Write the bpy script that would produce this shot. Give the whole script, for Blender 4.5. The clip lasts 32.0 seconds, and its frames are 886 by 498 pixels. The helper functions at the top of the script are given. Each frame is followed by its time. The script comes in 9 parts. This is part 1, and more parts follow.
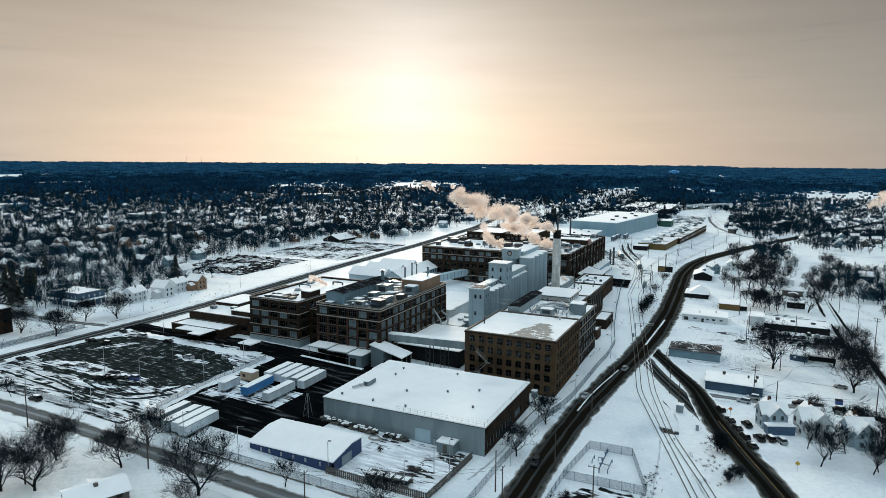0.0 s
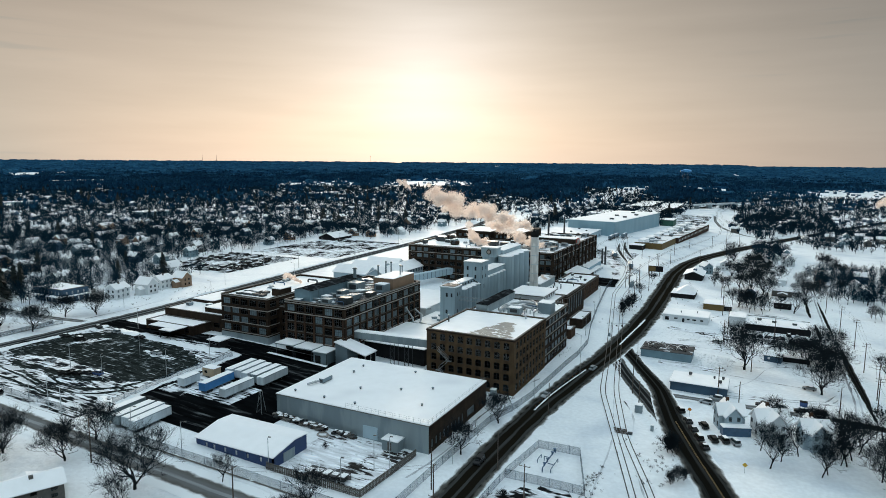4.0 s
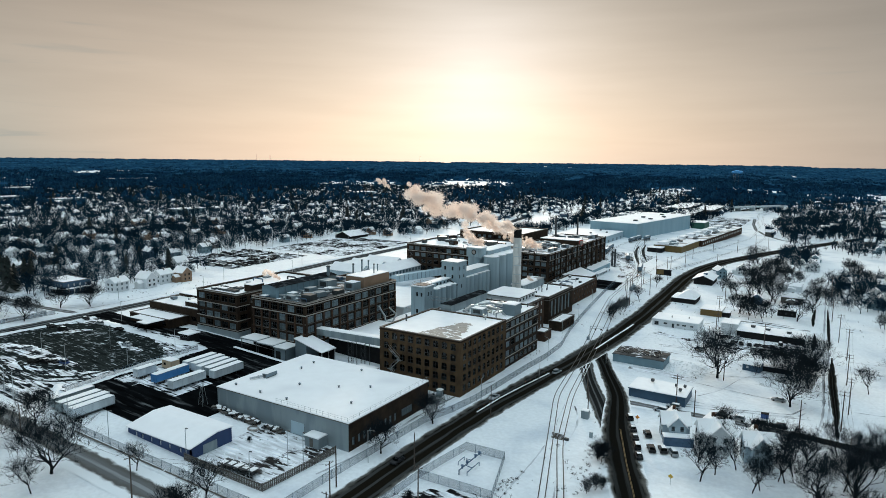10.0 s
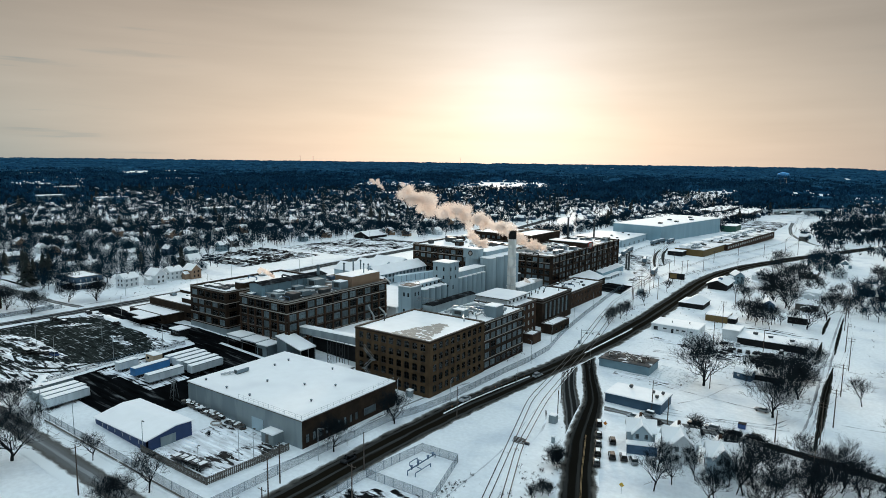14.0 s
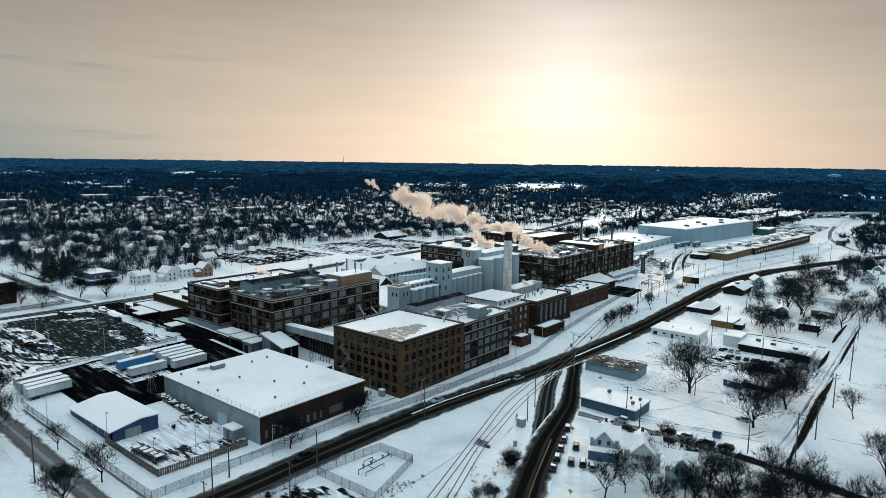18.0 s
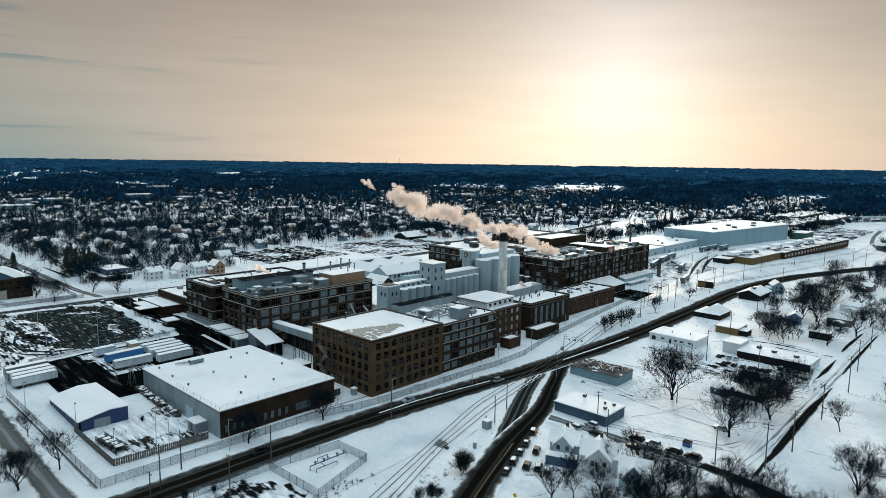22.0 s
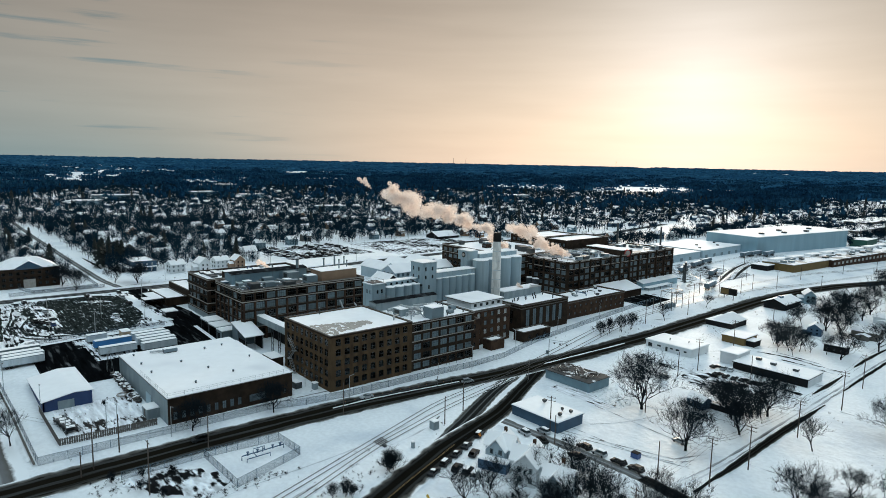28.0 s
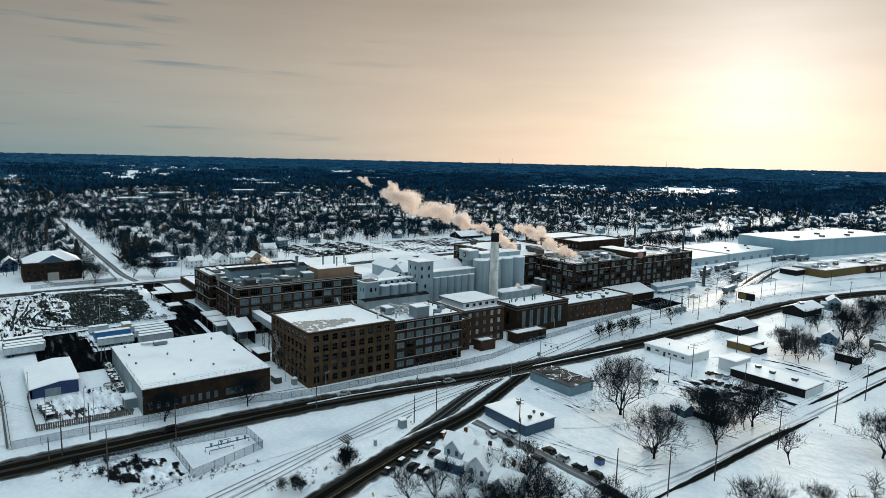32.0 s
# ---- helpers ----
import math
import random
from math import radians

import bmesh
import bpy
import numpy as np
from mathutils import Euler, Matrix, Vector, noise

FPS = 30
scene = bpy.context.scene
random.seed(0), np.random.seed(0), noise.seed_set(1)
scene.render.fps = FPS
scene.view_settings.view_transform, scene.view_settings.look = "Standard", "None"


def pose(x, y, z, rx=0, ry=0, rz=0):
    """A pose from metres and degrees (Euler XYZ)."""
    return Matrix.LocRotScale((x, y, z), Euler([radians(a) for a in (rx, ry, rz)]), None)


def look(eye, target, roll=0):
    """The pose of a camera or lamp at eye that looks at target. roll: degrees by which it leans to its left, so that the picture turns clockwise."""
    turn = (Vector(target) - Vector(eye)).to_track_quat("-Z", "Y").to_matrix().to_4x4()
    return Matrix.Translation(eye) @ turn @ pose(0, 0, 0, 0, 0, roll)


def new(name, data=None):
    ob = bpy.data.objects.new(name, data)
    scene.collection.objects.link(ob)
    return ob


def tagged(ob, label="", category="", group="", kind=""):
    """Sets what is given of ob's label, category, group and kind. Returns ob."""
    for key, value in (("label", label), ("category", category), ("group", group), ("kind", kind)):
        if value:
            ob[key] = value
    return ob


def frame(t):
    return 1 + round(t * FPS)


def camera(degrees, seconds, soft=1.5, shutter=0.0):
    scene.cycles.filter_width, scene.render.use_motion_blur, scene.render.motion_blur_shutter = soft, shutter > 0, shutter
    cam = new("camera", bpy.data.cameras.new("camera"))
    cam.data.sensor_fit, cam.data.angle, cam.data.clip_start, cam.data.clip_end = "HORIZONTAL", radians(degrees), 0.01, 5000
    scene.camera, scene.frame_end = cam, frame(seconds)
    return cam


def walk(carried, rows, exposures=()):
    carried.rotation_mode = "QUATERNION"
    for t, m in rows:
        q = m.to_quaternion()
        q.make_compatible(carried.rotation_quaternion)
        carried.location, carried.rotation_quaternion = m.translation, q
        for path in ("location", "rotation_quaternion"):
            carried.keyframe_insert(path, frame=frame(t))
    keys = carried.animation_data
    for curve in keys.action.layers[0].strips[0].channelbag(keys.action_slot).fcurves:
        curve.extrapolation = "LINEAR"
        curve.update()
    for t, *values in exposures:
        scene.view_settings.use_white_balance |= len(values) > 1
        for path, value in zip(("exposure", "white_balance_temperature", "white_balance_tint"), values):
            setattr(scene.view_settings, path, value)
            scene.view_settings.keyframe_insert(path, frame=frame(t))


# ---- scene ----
cam = camera(69.40, 32.0, 0.5)
PATH = [
    (0, 47.777, -183.151, 71.953, 82.226, -0.397, 25.055),
    (0.5, 49.470, -182.461, 71.944, 82.206, -0.394, 25.172),
    (1, 51.217, -181.690, 71.966, 82.196, -0.423, 25.295),
    (1.5, 53.036, -180.868, 71.945, 82.193, -0.423, 25.435),
    (2, 54.955, -179.997, 71.942, 82.170, -0.429, 25.617),
    (2.5, 56.954, -179.072, 71.937, 82.156, -0.428, 25.789),
    (3, 58.962, -178.080, 71.943, 82.140, -0.436, 25.983),
    (3.5, 61.051, -177.022, 71.906, 82.124, -0.441, 26.208),
    (5.5, 70.103, -172.176, 72.072, 82.053, -0.464, 27.463),
    (6, 72.380, -170.956, 72.009, 82.054, -0.485, 27.823),
    (6.5, 74.656, -169.707, 71.982, 82.045, -0.490, 28.231),
    (7, 76.901, -168.447, 71.974, 82.036, -0.524, 28.713),
    (7.5, 79.161, -167.136, 71.961, 82.038, -0.541, 29.183),
    (8, 81.421, -165.782, 71.943, 82.049, -0.552, 29.612),
    (8.5, 83.651, -164.415, 71.983, 82.041, -0.576, 30.023),
    (9, 85.901, -163.043, 71.863, 82.063, -0.580, 30.430),
    (9.5, 88.180, -161.640, 71.884, 82.066, -0.595, 30.829),
    (10, 90.391, -160.231, 71.879, 82.068, -0.621, 31.219),
    (10.5, 92.632, -158.788, 71.893, 82.071, -0.634, 31.618),
    (11, 94.843, -157.323, 71.882, 82.084, -0.665, 32.038),
    (11.5, 97.112, -155.836, 71.872, 82.089, -0.675, 32.527),
    (12, 99.322, -154.359, 71.860, 82.094, -0.692, 33.037),
    (12.5, 101.534, -152.836, 71.883, 82.090, -0.697, 33.555),
    (13, 103.744, -151.301, 71.883, 82.107, -0.712, 34.074),
    (13.5, 105.968, -149.742, 71.881, 82.114, -0.715, 34.592),
    (14, 108.141, -148.164, 71.893, 82.122, -0.739, 35.112),
    (14.5, 110.099, -146.736, 71.908, 82.131, -0.755, 35.601),
    (16.5, 118.855, -140.225, 72.003, 82.154, -0.735, 37.718),
    (17, 120.883, -138.505, 71.941, 82.176, -0.731, 38.195),
    (17.5, 122.969, -136.771, 71.961, 82.177, -0.731, 38.642),
    (18, 125.014, -135.089, 71.922, 82.180, -0.739, 39.100),
    (18.5, 127.107, -133.323, 71.874, 82.194, -0.730, 39.607),
    (19, 129.142, -131.580, 71.863, 82.188, -0.731, 40.115),
    (19.5, 131.198, -129.788, 71.827, 82.183, -0.742, 40.625),
    (20, 133.224, -127.985, 71.825, 82.199, -0.762, 41.136),
    (20.5, 135.250, -126.141, 71.817, 82.205, -0.773, 41.646),
    (21, 137.183, -124.294, 71.822, 82.211, -0.784, 42.156),
    (21.5, 139.162, -122.410, 71.803, 82.218, -0.804, 42.668),
    (22, 141.130, -120.508, 71.800, 82.226, -0.815, 43.178),
    (22.5, 143.041, -118.588, 71.811, 82.223, -0.848, 43.682),
    (23, 144.997, -116.631, 71.799, 82.211, -0.867, 44.204),
    (23.5, 146.934, -114.686, 71.786, 82.219, -0.899, 44.717),
    (24, 148.824, -112.698, 71.786, 82.217, -0.921, 45.229),
    (24.5, 150.645, -110.714, 71.842, 82.206, -0.951, 45.753),
    (25, 152.538, -108.698, 71.779, 82.205, -0.981, 46.286),
    (25.5, 154.363, -106.685, 71.793, 82.203, -1.012, 46.809),
    (27.5, 161.424, -98.301, 71.616, 82.189, -1.103, 48.964),
    (28, 163.126, -96.177, 71.584, 82.178, -1.123, 49.513),
    (28.5, 164.797, -94.076, 71.579, 82.166, -1.153, 50.062),
    (29, 166.459, -91.948, 71.596, 82.153, -1.174, 50.610),
    (29.5, 168.077, -89.857, 71.622, 82.141, -1.194, 51.156),
    (30, 169.738, -87.702, 71.631, 82.127, -1.205, 51.699),
    (30.5, 171.378, -85.578, 71.653, 82.124, -1.204, 52.259),
    (31, 172.992, -83.469, 71.685, 82.108, -1.225, 52.801),
    (31.5, 174.607, -81.335, 71.768, 82.092, -1.245, 53.350),
    (32, 176.264, -79.209, 71.888, 82.065, -1.257, 53.885),
]
walk(cam, [(t, pose(x, y, z, rx, ry, rz)) for t, x, y, z, rx, ry, rz in PATH])

# ---- world and sun ----
SUN_AZ, SUN_EL = radians(28.3), radians(6.8)      # degrees left of the y axis, above the horizon
SUN_DIR = Vector((-math.sin(SUN_AZ) * math.cos(SUN_EL), math.cos(SUN_AZ) * math.cos(SUN_EL), math.sin(SUN_EL)))
world = bpy.data.worlds.new("winter_sky")
scene.world = world
world.use_nodes = True
wn, wl = world.node_tree.nodes, world.node_tree.links
wn.clear()


def wmath(op, a, b=None):
    n = wn.new("ShaderNodeMath")
    n.operation = op
    for i, val in enumerate((a, b)):
        if val is None:
            continue
        if isinstance(val, (int, float)):
            n.inputs[i].default_value = val
        else:
            wl.new(val, n.inputs[i])
    return n.outputs[0]


def wscale(col, k):
    n = wn.new("ShaderNodeVectorMath")
    n.operation = "SCALE"
    if isinstance(col, tuple):
        n.inputs[0].default_value = col
    else:
        wl.new(col, n.inputs[0])
    if isinstance(k, (int, float)):
        n.inputs[3].default_value = k
    else:
        wl.new(k, n.inputs[3])
    return n.outputs[0]


def wadd(a, b):
    n = wn.new("ShaderNodeVectorMath")
    n.operation = "ADD"
    wl.new(a, n.inputs[0])
    wl.new(b, n.inputs[1])
    return n.outputs[0]


sky = wn.new("ShaderNodeTexSky")
sky.sky_type = "NISHITA"
sky.sun_disc = False
sky.sun_elevation, sky.sun_rotation = SUN_EL, -SUN_AZ
sky.air_density, sky.dust_density, sky.ozone_density = 1.0, 2.5, 1.5
tc = wn.new("ShaderNodeTexCoord")
nrm = wn.new("ShaderNodeVectorMath")
nrm.operation = "NORMALIZE"
wl.new(tc.outputs["Generated"], nrm.inputs[0])
sep = wn.new("ShaderNodeSeparateXYZ")
wl.new(nrm.outputs[0], sep.inputs[0])
dot = wn.new("ShaderNodeVectorMath")
dot.operation = "DOT_PRODUCT"
wl.new(nrm.outputs[0], dot.inputs[0])
dot.inputs[1].default_value = SUN_DIR
dot2 = wn.new("ShaderNodeVectorMath")
dot2.operation = "DOT_PRODUCT"
wl.new(nrm.outputs[0], dot2.inputs[0])
dot2.inputs[1].default_value = (-math.sin(radians(45)), math.cos(radians(45)), 0.18)
ang2 = wmath("ARCCOSINE", wmath("MINIMUM", dot2.outputs["Value"], 1.0))
up = wmath("MAXIMUM", sep.outputs[2], 0.0)
ang = wmath("ARCCOSINE", wmath("MINIMUM", dot.outputs["Value"], 1.0))
# thin high overcast: grey low down, warm round the veiled sun, brighter and bluer overhead
def wgauss(width, power):
    return wmath("EXPONENT", wmath("MULTIPLY", wmath("POWER", wmath("DIVIDE", ang, width), power), -1.0))


over = wn.new("ShaderNodeMapRange")
over.interpolation_type = "SMOOTHSTEP"
over.inputs[1].default_value, over.inputs[2].default_value = 0.26, 0.90
wl.new(up, over.inputs[0])
haze = wmath("EXPONENT", wmath("MULTIPLY", up, -14.0))
mp = wn.new("ShaderNodeMapping")
mp.inputs["Scale"].default_value = (2.2, 2.2, 22.0)
wl.new(nrm.outputs[0], mp.inputs[0])
cn = wn.new("ShaderNodeTexNoise")
cn.inputs["Scale"].default_value, cn.inputs["Detail"].default_value = 1.9, 6.0
wl.new(mp.outputs[0], cn.inputs["Vector"])
cloud = wmath("ADD", 0.885, wmath("MULTIPLY", cn.outputs[0], 0.23))
grad = wmath("MAXIMUM", 0.66, wmath("SUBTRACT", 1.34, wmath("MULTIPLY", up, 3.0)))
low = wscale((0.215, 0.240, 0.245), wmath("MULTIPLY", grad, wmath("SUBTRACT", 1.0, over.outputs[0])))
cool = wmath("MULTIPLY", wmath("EXPONENT", wmath("MULTIPLY", up, -7.0)), wmath("SUBTRACT", 1.0, wgauss(0.62, 2.5)))
warm = wscale((0.485, 0.335, 0.215), wmath("MULTIPLY", grad, wmath("MULTIPLY", wmath("SUBTRACT", 1.0, wmath("MULTIPLY", cool, 0.75)), wmath("EXPONENT", wmath("MULTIPLY", wmath("POWER", wmath("DIVIDE", ang2, 0.96), 2.4), -1.0)))))
orange = wscale((0.15, 0.050, -0.012), wmath("MULTIPLY", haze, wgauss(1.0, 2.0)))
core = wadd(wscale((0.13, 0.15, 0.15), wgauss(0.34, 1.8)), wscale((0.20, 0.27, 0.36), wgauss(0.14, 1.5)))
zen = wscale((0.70, 0.89, 1.0), wmath("MULTIPLY", over.outputs[0], 1.30))
total = wadd(wadd(low, warm), wadd(orange, core))
flat = wmath("ARCTAN2", wmath("MULTIPLY", sep.outputs[0], -1.0), sep.outputs[1])
west = wn.new("ShaderNodeMapRange")
west.interpolation_type = "SMOOTHSTEP"
west.inputs[1].default_value, west.inputs[2].default_value = 0.85, 1.45
wl.new(flat, west.inputs[0])
west_low = wmath("MULTIPLY", west.outputs[0], wmath("EXPONENT", wmath("MULTIPLY", up, -9.0)))
tint = wn.new("ShaderNodeMix")
tint.data_type = "RGBA"
tint.blend_type = "MULTIPLY"
wl.new(west_low, tint.inputs[0])
wl.new(total, tint.inputs[6])
tint.inputs[7].default_value = (0.62, 0.88, 1.0, 1)
total = tint.outputs[2]
ms = wn.new("ShaderNodeMapping")
ms.inputs["Scale"].default_value = (2.6, 2.6, 46.0)
ms.inputs["Location"].default_value = (0.4, 1.3, 0.0)
wl.new(nrm.outputs[0], ms.inputs[0])
sn = wn.new("ShaderNodeTexNoise")
sn.inputs["Scale"].default_value, sn.inputs["Detail"].default_value = 1.5, 5.0
wl.new(ms.outputs[0], sn.inputs["Vector"])
streak = wn.new("ShaderNodeMapRange")
streak.interpolation_type = "SMOOTHSTEP"
streak.inputs[1].default_value, streak.inputs[2].default_value = 0.60, 0.74
wl.new(sn.outputs[0], streak.inputs[0])
away = wn.new("ShaderNodeMapRange")
away.interpolation_type = "SMOOTHSTEP"
away.inputs[1].default_value, away.inputs[2].default_value = 0.35, 0.95
wl.new(ang, away.inputs[0])
gap = wn.new("ShaderNodeMix")
gap.data_type = "RGBA"
gap.blend_type = "MULTIPLY"
wl.new(wmath("MULTIPLY", streak.outputs[0], away.outputs[0]), gap.inputs[0])
wl.new(total, gap.inputs[6])
gap.inputs[7].default_value = (0.52, 0.72, 0.86, 1)
total = gap.outputs[2]
total = wadd(wadd(wscale(total, cloud), zen), wscale(sky.outputs[0], 0.006))
bgn = wn.new("ShaderNodeBackground")
bgn.inputs["Strength"].default_value = 1.0
wl.new(total, bgn.inputs["Color"])
wo = wn.new("ShaderNodeOutputWorld")
wl.new(bgn.outputs[0], wo.inputs[0])

sun = new("sun", bpy.data.lights.new("sun", "SUN"))
sun.data.energy, sun.data.angle, sun.data.color = 5.0, radians(12), (1.0, 0.85, 0.67)
sun.matrix_world = look((0, 0, 300), Vector((0, 0, 300)) - SUN_DIR)
scene.view_settings.exposure = -0.22

# ---- materials ----


def material(name, col, rough=0.8, metal=0.0, var=0.25, scale=0.5, bump=0.0, bscale=4.0, col2=None, mixscale=0.05, mixlo=0.45, mixhi=0.6, stretch=(1, 1, 1), obvar=0.0, spec=0.4, patch=0.0):
    m = bpy.data.materials.new(name)
    m.use_nodes = True
    nt = m.node_tree
    n, l = nt.nodes, nt.links
    b = n["Principled BSDF"]
    b.inputs["Roughness"].default_value, b.inputs["Metallic"].default_value = rough, metal
    b.inputs["Specular IOR Level"].default_value = spec
    geo = n.new("ShaderNodeNewGeometry")
    mpn = n.new("ShaderNodeMapping")
    mpn.inputs["Scale"].default_value = stretch
    l.new(geo.outputs["Position"], mpn.inputs[0])
    nz = n.new("ShaderNodeTexNoise")
    nz.inputs["Scale"].default_value, nz.inputs["Detail"].default_value = scale, 5
    l.new(mpn.outputs[0], nz.inputs["Vector"])
    ramp = n.new("ShaderNodeMapRange")
    ramp.inputs[1].default_value, ramp.inputs[2].default_value = 0.3, 0.7
    ramp.inputs[3].default_value, ramp.inputs[4].default_value = 1 - var, 1 + var
    l.new(nz.outputs[0], ramp.inputs[0])
    base = None
    if col2:
        n2 = n.new("ShaderNodeTexNoise")
        n2.inputs["Scale"].default_value, n2.inputs["Detail"].default_value = mixscale, 6
        l.new(mpn.outputs[0], n2.inputs["Vector"])
        r2 = n.new("ShaderNodeMapRange")
        r2.interpolation_type = "SMOOTHSTEP"
        r2.inputs[1].default_value, r2.inputs[2].default_value = mixlo, mixhi
        mask = n2.outputs[0]
        if patch:
            n4, ma = n.new("ShaderNodeTexNoise"), n.new("ShaderNodeMath")
            n4.inputs["Scale"].default_value, n4.inputs["Detail"].default_value = mixscale * 0.16, 3
            l.new(geo.outputs["Position"], n4.inputs["Vector"])
            ma.operation = "MULTIPLY_ADD"
            ma.inputs[1].default_value = patch
            l.new(n4.outputs[0], ma.inputs[0])
            l.new(mask, ma.inputs[2])
            m5 = n.new("ShaderNodeMath")
            m5.operation = "SUBTRACT"
            m5.inputs[1].default_value = patch * 0.5
            l.new(ma.outputs[0], m5.inputs[0])
            mask = m5.outputs[0]
        l.new(mask, r2.inputs[0])
        mx = n.new("ShaderNodeMix")
        mx.data_type = "RGBA"
        mx.inputs[6].default_value, mx.inputs[7].default_value = (*col, 1), (*col2, 1)
        l.new(r2.outputs[0], mx.inputs[0])
        base = mx.outputs[2]
    sc = n.new("ShaderNodeVectorMath")
    sc.operation = "SCALE"
    if base:
        l.new(base, sc.inputs[0])
    else:
        sc.inputs[0].default_value = col
    fac = ramp.outputs[0]
    if obvar:
        oi = n.new("ShaderNodeObjectInfo")
        mr = n.new("ShaderNodeMapRange")
        mr.inputs[3].default_value, mr.inputs[4].default_value = 1 - obvar, 1 + obvar
        l.new(oi.outputs["Random"], mr.inputs[0])
        mm = n.new("ShaderNodeMath")
        mm.operation = "MULTIPLY"
        l.new(fac, mm.inputs[0])
        l.new(mr.outputs[0], mm.inputs[1])
        fac = mm.outputs[0]
    l.new(fac, sc.inputs[3])
    l.new(sc.outputs[0], b.inputs["Base Color"])
    if bump:
        bp = n.new("ShaderNodeBump")
        bp.inputs["Strength"].default_value, bp.inputs["Distance"].default_value = 1.0, bump
        n3 = n.new("ShaderNodeTexNoise")
        n3.inputs["Scale"].default_value, n3.inputs["Detail"].default_value = bscale, 4
        l.new(mpn.outputs[0], n3.inputs["Vector"])
        l.new(n3.outputs[0], bp.inputs["Height"])
        l.new(bp.outputs[0], b.inputs["Normal"])
    return m


SNOW = (0.825, 0.875, 0.902)
M = {}
M["snow"] = material("snow", SNOW, 0.75, var=0.06, scale=0.9, col2=(0.62, 0.69, 0.75), mixscale=0.05, mixlo=0.46, mixhi=0.74, bump=0.26, bscale=0.45, patch=0.25)
M["roof_snow"] = material("roof_snow", (0.935, 0.955, 0.965), 0.8, var=0.03, scale=0.4, col2=(0.82, 0.84, 0.865), mixscale=0.10, mixlo=0.5, mixhi=0.8, bump=0.03, bscale=0.8)
M["worn_snow"] = material("worn_snow", (0.82, 0.85, 0.88), 0.75, var=0.05, scale=0.3, col2=(0.30, 0.31, 0.31), mixscale=0.09, mixlo=0.53, mixhi=0.56, bump=0.05, bscale=1.0)
M["wet_asphalt"] = material("wet_asphalt", (0.0040, 0.0048, 0.0055), 0.95, var=0.5, scale=0.5, col2=(0.11, 0.12, 0.125), mixscale=0.45, mixlo=0.53, mixhi=0.80, stretch=(0.2, 1.3, 1), spec=0.0)
M["slush"] = material("slush", (0.10, 0.105, 0.11), 0.8, var=0.3, scale=0.5, col2=(0.66, 0.71, 0.75), mixscale=0.30, mixlo=0.32, mixhi=0.58, stretch=(1, 0.08, 1), bump=0.1, spec=0.05)
M["lot"] = material("lot", (0.018, 0.023, 0.0225), 0.95, var=0.55, scale=1.3, col2=(0.44, 0.50, 0.53), mixscale=2.2, mixlo=0.56, mixhi=0.82, patch=0.8, stretch=(0.10, 0.9, 1), spec=0.0)
M["lot_snowy"] = material("lot_snowy", (0.014, 0.017, 0.019), 0.9, var=0.35, scale=0.7, col2=(0.74, 0.79, 0.83), mixscale=1.6, patch=0.7, mixlo=0.40, mixhi=0.55, spec=0.0, stretch=(0.11, 0.8, 1), bump=0.12, bscale=0.5)
M["mud_snow"] = material("mud_snow", (0.030, 0.028, 0.027), 0.85, var=0.35, scale=0.6, col2=(0.78, 0.82, 0.86), mixscale=0.9, patch=0.9, mixlo=0.33, mixhi=0.45, stretch=(0.25, 1.2, 1), bump=0.35, bscale=0.9, spec=0.05)
M["roof_black"] = material("roof_black", (0.014, 0.016, 0.018), 0.95, var=0.35, scale=0.4, col2=(0.10, 0.115, 0.125), mixscale=0.45, mixlo=0.5, mixhi=0.75, spec=0.0)
M["brick_brown"] = material("brick_brown", (0.092, 0.061, 0.035), 0.9, var=0.22, scale=0.5, col2=(0.066, 0.045, 0.028), mixscale=0.3, bump=0.02, bscale=7, stretch=(1, 1, 0.5), spec=0.1)
M["brick_dark"] = material("brick_dark", (0.038, 0.026, 0.018), 0.9, var=0.28, scale=0.5, col2=(0.028, 0.020, 0.015), mixscale=0.3, bump=0.02, bscale=7, spec=0.1)
M["brick_red"] = material("brick_red", (0.070, 0.042, 0.028), 0.9, var=0.26, scale=0.5, col2=(0.045, 0.029, 0.022), mixscale=0.3, bump=0.02, bscale=7, spec=0.1)
M["stone"] = material("stone", (0.36, 0.34, 0.31), 0.8, var=0.15, scale=0.8)
M["stone_dark"] = material("stone_dark", (0.12, 0.115, 0.105), 0.8, var=0.2, scale=0.8)
M["concrete"] = material("concrete", (0.52, 0.60, 0.63), 0.8, var=0.12, scale=0.25, col2=(0.34, 0.40, 0.43), mixscale=0.35, stretch=(1, 1, 0.25))
M["silo"] = material("silo", (0.335, 0.45, 0.51), 0.8, var=0.12, scale=0.25, col2=(0.25, 0.33, 0.37), mixscale=0.7, mixlo=0.48, mixhi=0.80, stretch=(1, 1, 0.07), spec=0.15)
M["pale_brick"] = material("pale_brick", (0.74, 0.75, 0.72), 0.85, var=0.12, scale=0.6, col2=(0.56, 0.57, 0.55), mixscale=0.5, stretch=(1, 1, 0.3))
M["rutted_lot"] = material("rutted_lot", (0.012, 0.013, 0.014), 0.95, var=0.4, scale=0.7, col2=(0.74, 0.79, 0.83), mixscale=0.5, patch=0.8, mixlo=0.44, mixhi=0.54, spec=0.0, stretch=(0.4, 1.0, 1), bump=0.12, bscale=0.5)
M["metal_grey"] = material("metal_grey", (0.18, 0.245, 0.28), 0.5, 0.2, var=0.1, scale=0.3)
M["metal_dark"] = material("metal_dark", (0.06, 0.07, 0.075), 0.5, 0.4, var=0.2, scale=1)
